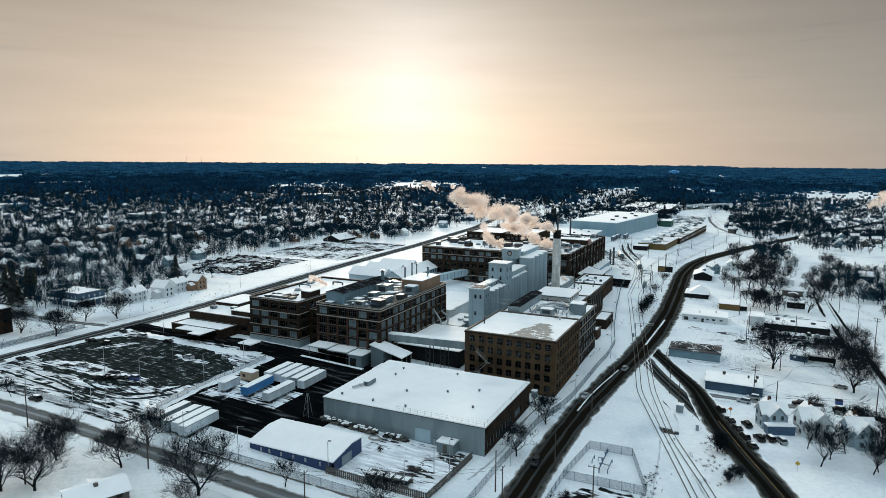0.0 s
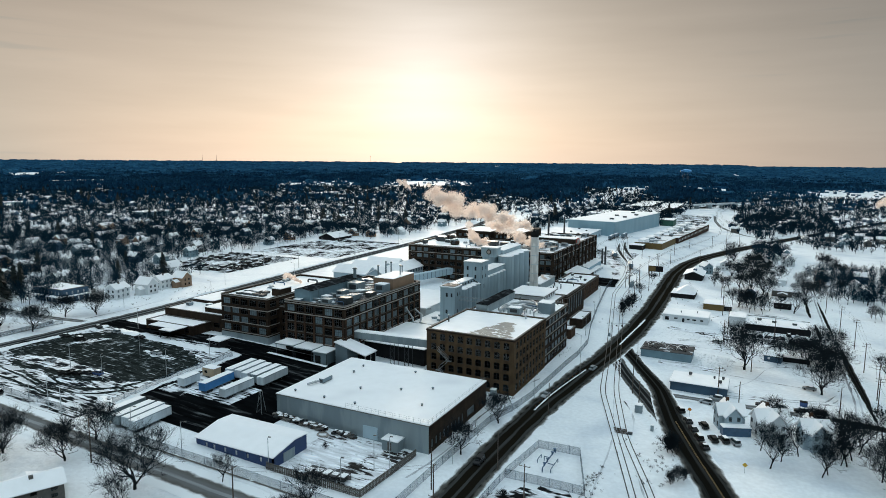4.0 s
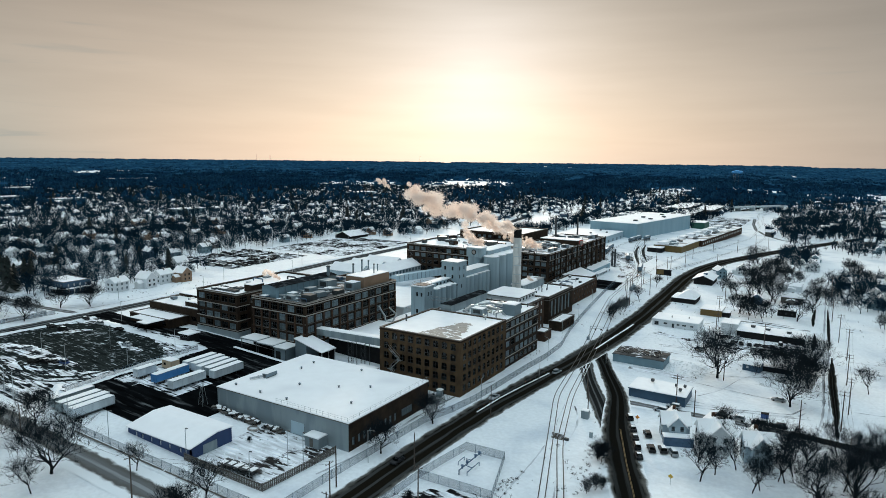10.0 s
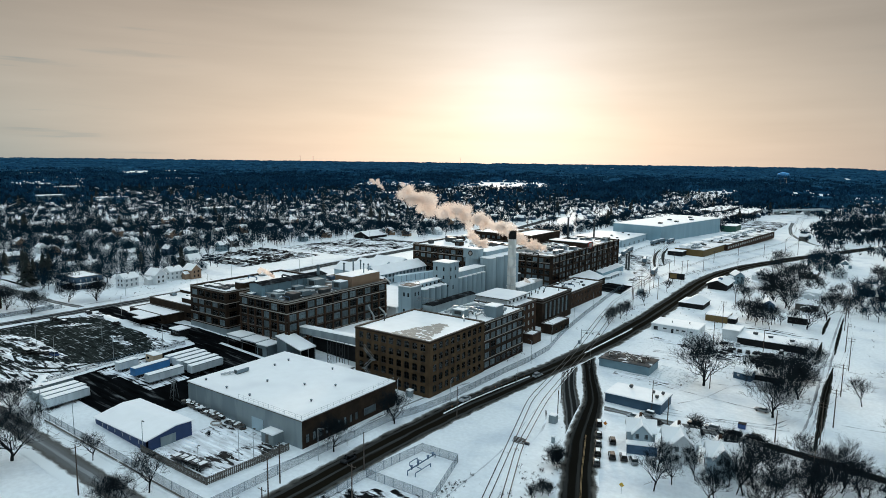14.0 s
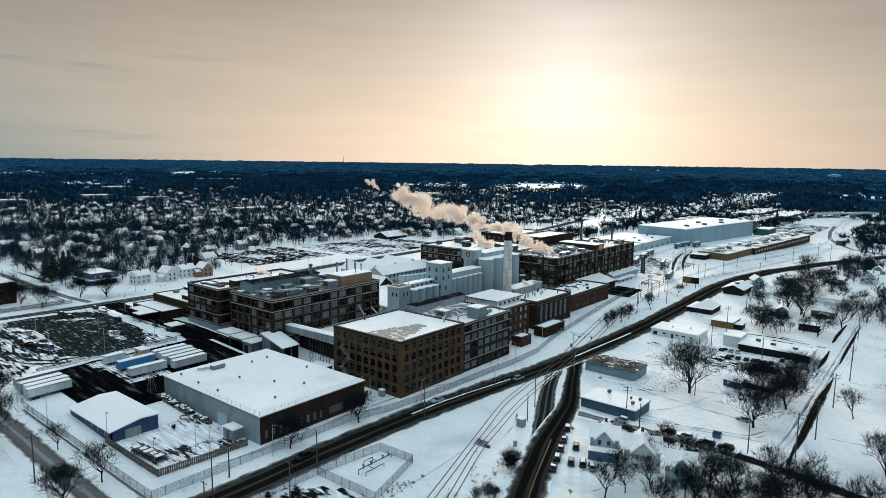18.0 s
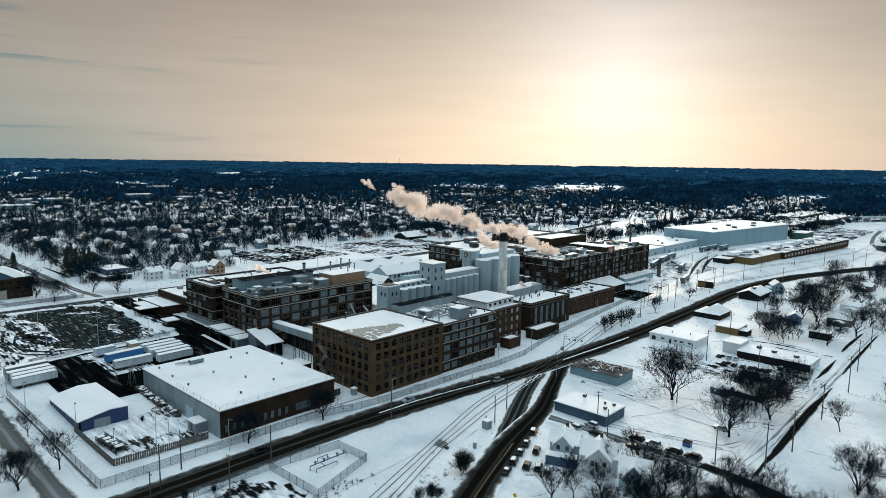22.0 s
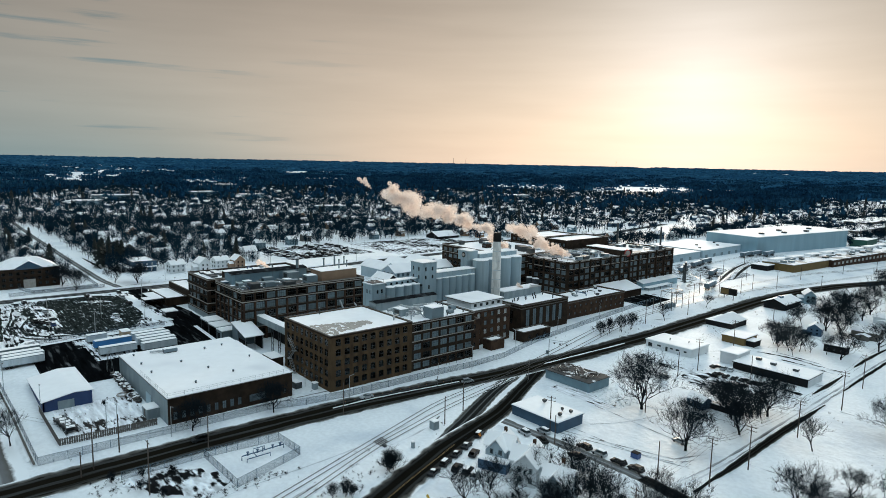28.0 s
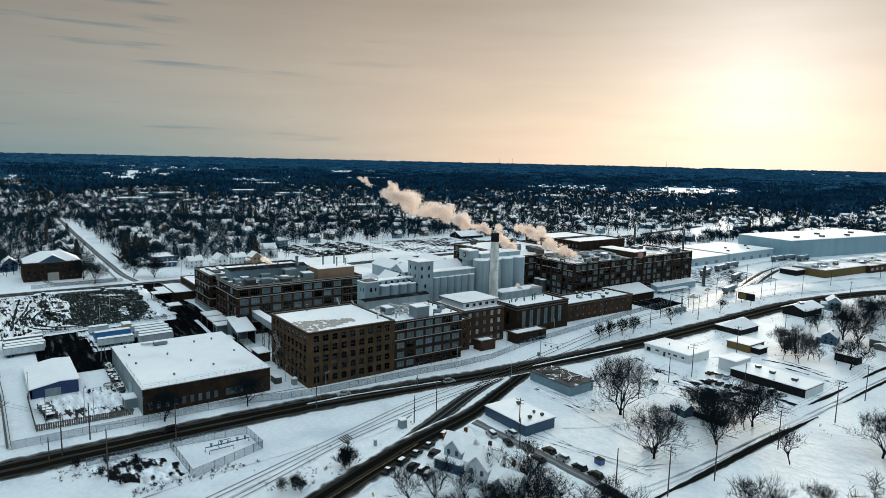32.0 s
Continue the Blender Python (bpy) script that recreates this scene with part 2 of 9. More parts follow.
M["galvanized"] = material("galvanized", (0.42, 0.46, 0.48), 0.4, 0.7, var=0.15, scale=1)
M["fence_steel"] = material("fence_steel", (0.085, 0.135, 0.175), 0.5, 0.3, var=0.15, scale=1)
M["panel_wall"] = material("panel_wall", (0.27, 0.335, 0.36), 0.6, var=0.1, scale=0.3, col2=(0.19, 0.245, 0.27), mixscale=0.3, stretch=(1, 1, 0.2))
M["white_wall"] = material("white_wall", (0.66, 0.70, 0.72), 0.7, var=0.07, scale=0.3, obvar=0.1)
M["white_metal"] = material("white_metal", (0.40, 0.53, 0.60), 0.5, var=0.06, scale=0.3)
M["blue_wall"] = material("blue_wall", (0.020, 0.048, 0.135), 0.6, var=0.12, scale=0.5)
M["blue_trailer"] = material("blue_trailer", (0.05, 0.22, 0.50), 0.45, var=0.1, scale=0.4)
M["hopper_paint"] = material("hopper_paint", (0.13, 0.20, 0.25), 0.6, var=0.2, scale=0.6, col2=(0.08, 0.12, 0.15), mixscale=0.8, stretch=(1, 1, 0.2))
M["tank_blue"] = material("tank_blue", (0.10, 0.40, 0.78), 0.5, var=0.08, scale=0.2)
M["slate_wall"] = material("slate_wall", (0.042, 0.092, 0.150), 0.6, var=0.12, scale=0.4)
M["teal_wall"] = material("teal_wall", (0.17, 0.27, 0.32), 0.6, var=0.12, scale=0.4)
M["green_wall"] = material("green_wall", (0.025, 0.10, 0.075), 0.65, var=0.12, scale=0.4)
M["tan_wall"] = material("tan_wall", (0.27, 0.18, 0.12), 0.75, var=0.1, scale=0.3)
M["cream_wall"] = material("cream_wall", (0.46, 0.36, 0.25), 0.7, var=0.1, scale=0.5)
M["ochre_wall"] = material("ochre_wall", (0.15, 0.10, 0.034), 0.75, var=0.12, scale=0.4)
M["dark_wall"] = material("dark_wall", (0.016, 0.017, 0.018), 0.8, var=0.25, scale=0.5, spec=0.1)
M["roof_dark"] = material("roof_dark", (0.055, 0.058, 0.06), 0.85, var=0.25, scale=0.3, col2=(0.75, 0.79, 0.83), mixscale=0.3, mixlo=0.56, mixhi=0.66)
M["wood"] = material("wood", (0.075, 0.06, 0.05), 0.85, var=0.25, scale=1.5, stretch=(1, 1, 0.2))
M["bark"] = material("bark", (0.015, 0.017, 0.019), 0.95, var=0.3, scale=2, spec=0.05)
M["twig"] = material("twig", (0.012, 0.018, 0.023), 0.95, var=0.3, scale=0.6, spec=0.02)
# distance haze is put into this blue base colour of the far woods
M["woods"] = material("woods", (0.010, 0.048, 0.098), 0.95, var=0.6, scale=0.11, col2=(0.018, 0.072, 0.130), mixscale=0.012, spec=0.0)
# twigs of distant trees, tinted blue in place of haze in the air
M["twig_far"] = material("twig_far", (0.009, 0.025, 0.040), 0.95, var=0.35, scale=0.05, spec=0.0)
M["trailer_white"] = material("trailer_white", (0.62, 0.70, 0.75), 0.5, var=0.06, scale=0.5, col2=(0.52, 0.60, 0.65), mixscale=0.6, stretch=(1, 1, 0.15))
M["teal_metal"] = material("teal_metal", (0.28, 0.44, 0.52), 0.5, var=0.06, scale=0.3, col2=(0.24, 0.39, 0.47), mixscale=0.15, stretch=(1, 1, 0.1))
M["blue_white_wall"] = material("blue_white_wall", (0.36, 0.46, 0.52), 0.7, var=0.08, scale=0.3)
M["conifer"] = material("conifer", (0.009, 0.018, 0.017), 0.85, var=0.4, scale=0.6)
M["rail"] = material("rail", (0.045, 0.042, 0.04), 0.5, 0.6, var=0.2, scale=1)
M["tie"] = material("tie", (0.06, 0.052, 0.045), 0.9, var=0.3, scale=2)
M["rubber"] = material("rubber", (0.015, 0.015, 0.016), 0.85, var=0.2, scale=2)
M["rust"] = material("rust", (0.14, 0.075, 0.045), 0.8, var=0.3, scale=0.8)
M["yellow"] = material("yellow", (0.55, 0.36, 0.03), 0.6, var=0.1, scale=0.6)
M["orange"] = material("orange", (0.65, 0.22, 0.02), 0.6, var=0.1, scale=0.6)
M["red_sign"] = material("red_sign", (0.45, 0.05, 0.04), 0.5, var=0.1, scale=0.6)
M["pipe_blue"] = material("pipe_blue", (0.06, 0.12, 0.20), 0.5, 0.2, var=0.15, scale=1)
M["car_dark"] = material("car_dark", (0.010, 0.012, 0.014), 0.5, 0.0, spec=0.25, var=0.1, scale=0.5, obvar=0.6)
M["car_light"] = material("car_light", (0.34, 0.37, 0.39), 0.45, 0.0, spec=0.3, var=0.1, scale=0.5, obvar=0.4)
M["car_blue"] = material("car_blue", (0.04, 0.09, 0.24), 0.35, 0.2, var=0.1, scale=0.5)
M["pane_pale"] = material("pane_pale", (0.30, 0.31, 0.30), 0.4, var=0.15, scale=0.6, obvar=0.2)
M["pane_block"] = material("pane_block", (0.12, 0.172, 0.198), 0.35, var=0.25, scale=0.6, obvar=0.35)


def glass_material():
    m = bpy.data.materials.new("glass")
    m.use_nodes = True
    b = m.node_tree.nodes["Principled BSDF"]
    b.inputs["Base Color"].default_value = (0.10, 0.14, 0.16, 1)
    b.inputs["Roughness"].default_value = 0.03
    b.inputs["Transmission Weight"].default_value = 1.0
    b.inputs["IOR"].default_value = 1.28
    return m


M["glass"] = glass_material()


def road_material(name, edge=0.0, stripe=0.4, dark=(0.0110, 0.0098, 0.0072)):
    """Wet asphalt with wheel tracks, grey slush between them and snow feathering in from both sides (u across, v along)."""
    m = bpy.data.materials.new(name)
    m.use_nodes = True
    n, l = m.node_tree.nodes, m.node_tree.links
    b = n["Principled BSDF"]
    b.inputs["Roughness"].default_value, b.inputs["Specular IOR Level"].default_value = 0.95, 0.0

    def calc(op, a, c=None, d=None):
        k = n.new("ShaderNodeMath")
        k.operation = op
        for q, val in enumerate((a, c, d)):
            if val is None:
                continue
            if isinstance(val, (int, float)):
                k.inputs[q].default_value = val
            else:
                l.new(val, k.inputs[q])
        return k.outputs[0]

    def ramp(val, lo, hi):
        k = n.new("ShaderNodeMapRange")
        k.interpolation_type = "SMOOTHSTEP"
        k.inputs[1].default_value, k.inputs[2].default_value = lo, hi
        l.new(val, k.inputs[0])
        return k.outputs[0]

    def grain(sx, sy, detail):
        k, mp_ = n.new("ShaderNodeTexNoise"), n.new("ShaderNodeMapping")
        mp_.inputs["Scale"].default_value = (sx, sy, 1)
        l.new(uv.outputs["UV"], mp_.inputs[0])
        l.new(mp_.outputs[0], k.inputs["Vector"])
        k.inputs["Scale"].default_value, k.inputs["Detail"].default_value = 1.0, detail
        return k.outputs[0]

    def blend(fac, a, c):
        k = n.new("ShaderNodeMixRGB")
        l.new(fac, k.inputs[0])
        for q, val in ((1, a), (2, c)):
            if isinstance(val, tuple):
                k.inputs[q].default_value = (*val, 1)
            else:
                l.new(val, k.inputs[q])
        return k.outputs[0]
    uv = n.new("ShaderNodeTexCoord")
    sp = n.new("ShaderNodeSeparateXYZ")
    l.new(uv.outputs["UV"], sp.inputs[0])
    a = calc("ABSOLUTE", sp.outputs[0])
    far_ = calc("ADD", calc("ADD", a, edge), calc("MULTIPLY", calc("SUBTRACT", grain(2.6, 0.28, 7), 0.5), 0.46))
    rows = calc("ADD", calc("MULTIPLY", calc("COSINE", calc("MULTIPLY", sp.outputs[0], 11.0)), 0.5), calc("MULTIPLY", grain(7.0, 0.05, 5), 1.2))
    c = blend(calc("MULTIPLY", ramp(rows, 0.65, 1.15), stripe), dark, (0.30, 0.325, 0.335))
    c = blend(ramp(far_, 0.60, 0.84), c, (0.115, 0.116, 0.108))
    c = blend(ramp(far_, 0.80, 0.99), c, SNOW)
    l.new(c, b.inputs["Base Color"])
    return m


M["road_main"] = road_material("road_main", -0.03, 0.13)
M["road_side"] = road_material("road_side", 0.0, 0.07, (0.0075, 0.0075, 0.0062))
M["road_grey"] = road_material("road_grey", 0.06, 0.5, (0.030, 0.034, 0.036))
M["road_slushy"] = road_material("road_slushy", 0.02, 0.30, (0.017, 0.018, 0.0175))
M["road_faint"] = road_material("road_faint", 0.48, 0.9, (0.12, 0.125, 0.128))
M["road_snowy"] = road_material("road_snowy", 0.40, 0.8, (0.15, 0.156, 0.16))


def fence_material():
    m = bpy.data.materials.new("chain_link")
    m.use_nodes = True
    n, l = m.node_tree.nodes, m.node_tree.links
    b, out = n["Principled BSDF"], n["Material Output"]
    b.inputs["Base Color"].default_value = (0.13, 0.19, 0.24, 1)
    b.inputs["Metallic"].default_value, b.inputs["Roughness"].default_value = 0.4, 0.5
    tr = n.new("ShaderNodeBsdfTransparent")
    mx = n.new("ShaderNodeMixShader")
    wv = n.new("ShaderNodeTexNoise")
    wv.inputs["Scale"].default_value = 6.0
    g = n.new("ShaderNodeNewGeometry")
    l.new(g.outputs["Position"], wv.inputs["Vector"])
    mr = n.new("ShaderNodeMapRange")
    mr.inputs[3].default_value, mr.inputs[4].default_value = 0.10, 0.46
    l.new(wv.outputs[0], mr.inputs[0])
    l.new(mr.outputs[0], mx.inputs[0])
    l.new(tr.outputs[0], mx.inputs[1])
    l.new(b.outputs[0], mx.inputs[2])
    l.new(mx.outputs[0], out.inputs[0])
    return m


M["chain_link"] = fence_material()


def steam_material():
    """Fine droplets: light passes and scatters both ways."""
    m = bpy.data.materials.new("steam")
    m.use_nodes = True
    n, l = m.node_tree.nodes, m.node_tree.links
    out = n["Material Output"]
    n.remove(n["Principled BSDF"])
    df, tl, mx = n.new("ShaderNodeBsdfDiffuse"), n.new("ShaderNodeBsdfTranslucent"), n.new("ShaderNodeMixShader")
    df.inputs[0].default_value = (1.0, 0.94, 0.90, 1)
    tl.inputs[0].default_value = (1.0, 0.91, 0.84, 1)
    mx.inputs[0].default_value = 0.6
    l.new(df.outputs[0], mx.inputs[1])
    l.new(tl.outputs[0], mx.inputs[2])
    tr, thin = n.new("ShaderNodeBsdfTransparent"), n.new("ShaderNodeMixShader")
    thin.inputs[0].default_value = 0.62
    l.new(tr.outputs[0], thin.inputs[1])
    l.new(mx.outputs[0], thin.inputs[2])
    l.new(thin.outputs[0], out.inputs[0])
    return m


M["steam"] = steam_material()

# ---- builders ----


def smooth(s):
    s = np.clip(s, 0, 1)
    return s * s * (3 - 2 * s)


def G(x, y=0.0):
    """Height of the ground: the works stand higher than the railway, far land rises a little."""
    r = np.hypot(x, y)
    return 1.3 - 2.5 * smooth(x / 14) - 0.8 * smooth((x - 14) / 66) + 4.7 * smooth(-x / 130) + 40 * smooth((r - 900) / 3900)


class MB:
    """Collects vertices and faces of one mesh."""

    def __init__(self):
        self.v, self.f, self.mi = [], [], []

    def add(self, vs, fs, mi=0):
        k = len(self.v)
        self.v.extend([tuple(float(c) for c in p) for p in vs])
        self.f.extend([tuple(i + k for i in q) for q in fs])
        self.mi.extend([mi] * len(fs))
        return self

    def quad(self, *p, mi=0):
        return self.add(p, [tuple(range(len(p)))], mi)

    def box(self, x0, x1, y0, y1, z0, z1, mi=0):
        return self.add([(x0, y0, z0), (x1, y0, z0), (x1, y1, z0), (x0, y1, z0), (x0, y0, z1), (x1, y0, z1), (x1, y1, z1), (x0, y1, z1)],
                        [(0, 3, 2, 1), (4, 5, 6, 7), (0, 1, 5, 4), (1, 2, 6, 5), (2, 3, 7, 6), (3, 0, 4, 7)], mi)

    def slab(self, x0, x1, y0, y1, z0, z1, e=0.12, mi=0):
        """A box whose upper edges are chamfered."""
        self.add([(x0, y0, z0), (x1, y0, z0), (x1, y1, z0), (x0, y1, z0), (x0, y0, z1 - e), (x1, y0, z1 - e), (x1, y1, z1 - e), (x0, y1, z1 - e),
                  (x0 + e, y0 + e, z1), (x1 - e, y0 + e, z1), (x1 - e, y1 - e, z1), (x0 + e, y1 - e, z1)],
                 [(0, 3, 2, 1), (0, 1, 5, 4), (1, 2, 6, 5), (2, 3, 7, 6), (3, 0, 4, 7), (4, 5, 9, 8), (5, 6, 10, 9), (6, 7, 11, 10), (7, 4, 8, 11), (8, 9, 10, 11)], mi)
        return self

    def cyl(self, x, y, z0, z1, r0, r1=None, n=12, mi=0):
        r1 = r0 if r1 is None else r1
        a = [2 * math.pi * i / n for i in range(n)]
        return self.add([(x + r0 * math.cos(t), y + r0 * math.sin(t), z0) for t in a] + [(x + r1 * math.cos(t), y + r1 * math.sin(t), z1) for t in a],
                        [(i, (i + 1) % n, n + (i + 1) % n, n + i) for i in range(n)] + [tuple(range(n))[::-1], tuple(range(n, 2 * n))], mi)

    def tube(self, p, q, r0, r1=None, n=6, mi=0):
        p, q = Vector(p), Vector(q)
        r1 = r0 if r1 is None else r1
        d = (q - p).normalized()
        s = d.orthogonal().normalized()
        t = d.cross(s)
        ring = [(math.cos(2 * math.pi * i / n), math.sin(2 * math.pi * i / n)) for i in range(n)]
        return self.add([p + (s * c + t * k) * r0 for c, k in ring] + [q + (s * c + t * k) * r1 for c, k in ring],
                        [(i, (i + 1) % n, n + (i + 1) % n, n + i) for i in range(n)] + [tuple(range(n))[::-1], tuple(range(n, 2 * n))], mi)

    def path(self, pts, r, n=6, mi=0):
        """One unbroken tube along a line of points."""
        P = [Vector(p) for p in pts]
        k, side = len(self.v), None
        for i, p in enumerate(P):
            d = (P[min(i + 1, len(P) - 1)] - P[max(i - 1, 0)]).normalized()
            side = d.orthogonal().normalized() if side is None else (side - d * side.dot(d)).normalized()
            t = d.cross(side)
            self.v.extend([tuple(p + (side * math.cos(2 * math.pi * j / n) + t * math.sin(2 * math.pi * j / n)) * r) for j in range(n)])
        fs = [(k + i * n + j, k + i * n + (j + 1) % n, k + (i + 1) * n + (j + 1) % n, k + (i + 1) * n + j) for i in range(len(P) - 1) for j in range(n)]
        fs += [tuple(range(k, k + n))[::-1], tuple(range(k + (len(P) - 1) * n, k + len(P) * n))]
        self.f.extend(fs)
        self.mi.extend([mi] * len(fs))
        return self

    def gable(self, x0, x1, y0, y1, z0, z1, axis="x", over=0.0, t=0.15, mi=0):
        """A saddle roof of thickness t; axis: the way its ridge runs."""
        if axis == "x":
            ym = (y0 + y1) / 2
            sec = [(y0 - over, z0), (ym, z1), (y1 + over, z0), (y1 + over, z0 + t), (ym, z1 + t), (y0 - over, z0 + t)]
            vs = [(x0 - over, a, b) for a, b in sec] + [(x1 + over, a, b) for a, b in sec]
        else:
            xm = (x0 + x1) / 2
            sec = [(x0 - over, z0), (xm, z1), (x1 + over, z0), (x1 + over, z0 + t), (xm, z1 + t), (x0 - over, z0 + t)]
            vs = [(a, y0 - over, b) for a, b in sec] + [(a, y1 + over, b) for a, b in sec]
        fs = [(i, (i + 1) % 6, 6 + (i + 1) % 6, 6 + i) for i in range(6)] + [(0, 5, 4, 1), (1, 4, 3, 2), (6, 7, 10, 11), (7, 8, 9, 10)]
        return self.add(vs, fs, mi)

    def gable_walls(self, x0, x1, y0, y1, z0, z1, zr, axis="x", mi=0):
        if axis == "x":
            ym = (y0 + y1) / 2
            self.add([(x0, y0, z0), (x1, y0, z0), (x1, y1, z0), (x0, y1, z0), (x0, y0, z1), (x1, y0, z1), (x1, y1, z1), (x0, y1, z1), (x0, ym, zr), (x1, ym, zr)],
                     [(0, 1, 5, 4), (2, 3, 7, 6), (1, 2, 6, 9, 5), (3, 0, 4, 8, 7), (0, 3, 2, 1), (4, 5, 9, 8), (6, 7, 8, 9)], mi)
        else:
            xm = (x0 + x1) / 2
            self.add([(x0, y0, z0), (x1, y0, z0), (x1, y1, z0), (x0, y1, z0), (x0, y0, z1), (x1, y0, z1), (x1, y1, z1), (x0, y1, z1), (xm, y0, zr), (xm, y1, zr)],
                     [(1, 2, 6, 5), (3, 0, 4, 7), (0, 1, 5, 8, 4), (2, 3, 7, 9, 6), (0, 3, 2, 1), (5, 6, 9, 8), (7, 4, 8, 9)], mi)
        return self

    def mesh(self, name):
        me = bpy.data.meshes.new(name)
        me.from_pydata(self.v, [], self.f)
        if any(self.mi):
            me.polygons.foreach_set("material_index", self.mi)
        me.update()
        return me


def thing(name, loc, label, category, group="", kind="", rz=0.0):
    e = new(name)
    e.empty_display_size = 0.5
    e.matrix_basis = pose(*loc, 0, 0, rz)
    return tagged(e, label, category, group, kind)


def part(name, mb, mat, parent, label=""):
    """One mesh under a thing or a part; its vertices are in world coordinates."""
    me = mb if isinstance(mb, bpy.types.Mesh) else mb.mesh(name)
    if not me.materials:
        for k in (mat if isinstance(mat, (list, tuple)) else [mat]):
            me.materials.append(M[k])
    ob = new(name, me)
    ob.parent = parent
    if parent.parent is None and parent.data is None:
        ob.matrix_parent_inverse = parent.matrix_basis.inverted()
    return tagged(ob, label)


def local_part(name, me, parent, m=Matrix(), label=""):
    """A mesh that is already local to its parent."""
    ob = new(name, me)
    ob.parent = parent
    ob.matrix_basis = m
    return tagged(ob, label)


def solo(name, mb, mat, label, category="", group="", kind=""):
    me = mb if isinstance(mb, bpy.types.Mesh) else mb.mesh(name)
    for k in (mat if isinstance(mat, (list, tuple)) else [mat]):
        me.materials.append(M[k])
    return tagged(new(name, me), label, category, group, kind)


def ready(name, mb, *mats):
    me = mb.mesh(name)
    for k in mats:
        me.materials.append(M[k])
    return me


def lattice(posts, rails, d):
    """A frame of crossing bars in one piece: posts are spans of x, rails spans of z, d half its depth."""
    xs, zs = [v for p in posts for v in p], [v for r in rails for v in r]
    nx, nz, mb = len(xs), len(zs), MB()
    mb.v = [(x, y, z) for y in (-d, d) for z in zs for x in xs]
    idx = lambda i, j, k: k * nx * nz + j * nx + i
    solid = {(i, j) for i in range(nx - 1) for j in range(nz - 1) if i % 2 == 0 or j % 2 == 0}
    for i, j in sorted(solid):
        mb.f.append((idx(i, j, 0), idx(i + 1, j, 0), idx(i + 1, j + 1, 0), idx(i, j + 1, 0)))
        mb.f.append((idx(i, j + 1, 1), idx(i + 1, j + 1, 1), idx(i + 1, j, 1), idx(i, j, 1)))
        for di, dj, p, q in ((0, -1, (i, j), (i + 1, j)), (0, 1, (i + 1, j + 1), (i, j + 1)), (-1, 0, (i, j + 1), (i, j)), (1, 0, (i + 1, j), (i + 1, j + 1))):
            if (i + di, j + dj) not in solid:
                mb.f.append((idx(*q, 0), idx(*p, 0), idx(*p, 1), idx(*q, 1)))
    mb.mi = [0] * len(mb.f)
    return mb


WINDOW_MESHES = {}


def window_mesh(w, h, style):
    """Frame and pane of one window, centred on its foot, facing -y."""
    key = (round(w, 2), round(h, 2), style)
    if key in WINDOW_MESHES:
        return WINDOW_MESHES[key]
    pn, b = MB(), 0.09
    if style == "sash":
        posts, rails = [(-0.04, 0.04)], [(h / 2 - 0.05, h / 2 + 0.05)]
    else:
        cols = max(2, round(w / 0.9))
        posts, rails = [(-w / 2 + w * i / cols - 0.035, -w / 2 + w * i / cols + 0.035) for i in range(1, cols)], [(h * 0.6, h * 0.6 + 0.08)]
    fr = lattice([(-w / 2, -w / 2 + b), *posts, (w / 2 - b, w / 2)], [(0, b), *rails, (h - b, h)], 0.055)
    pn.box(-w / 2 + b, w / 2 - b, -0.015, 0.015, b, h - b)
    pane = {"block": "pane_block", "light": "pane_pale"}.get(style, "glass")
    WINDOW_MESHES[key] = (ready("window", fr, "metal_dark" if style != "light" else "white_wall"), ready("pane", pn, pane))
    return WINDOW_MESHES[key]


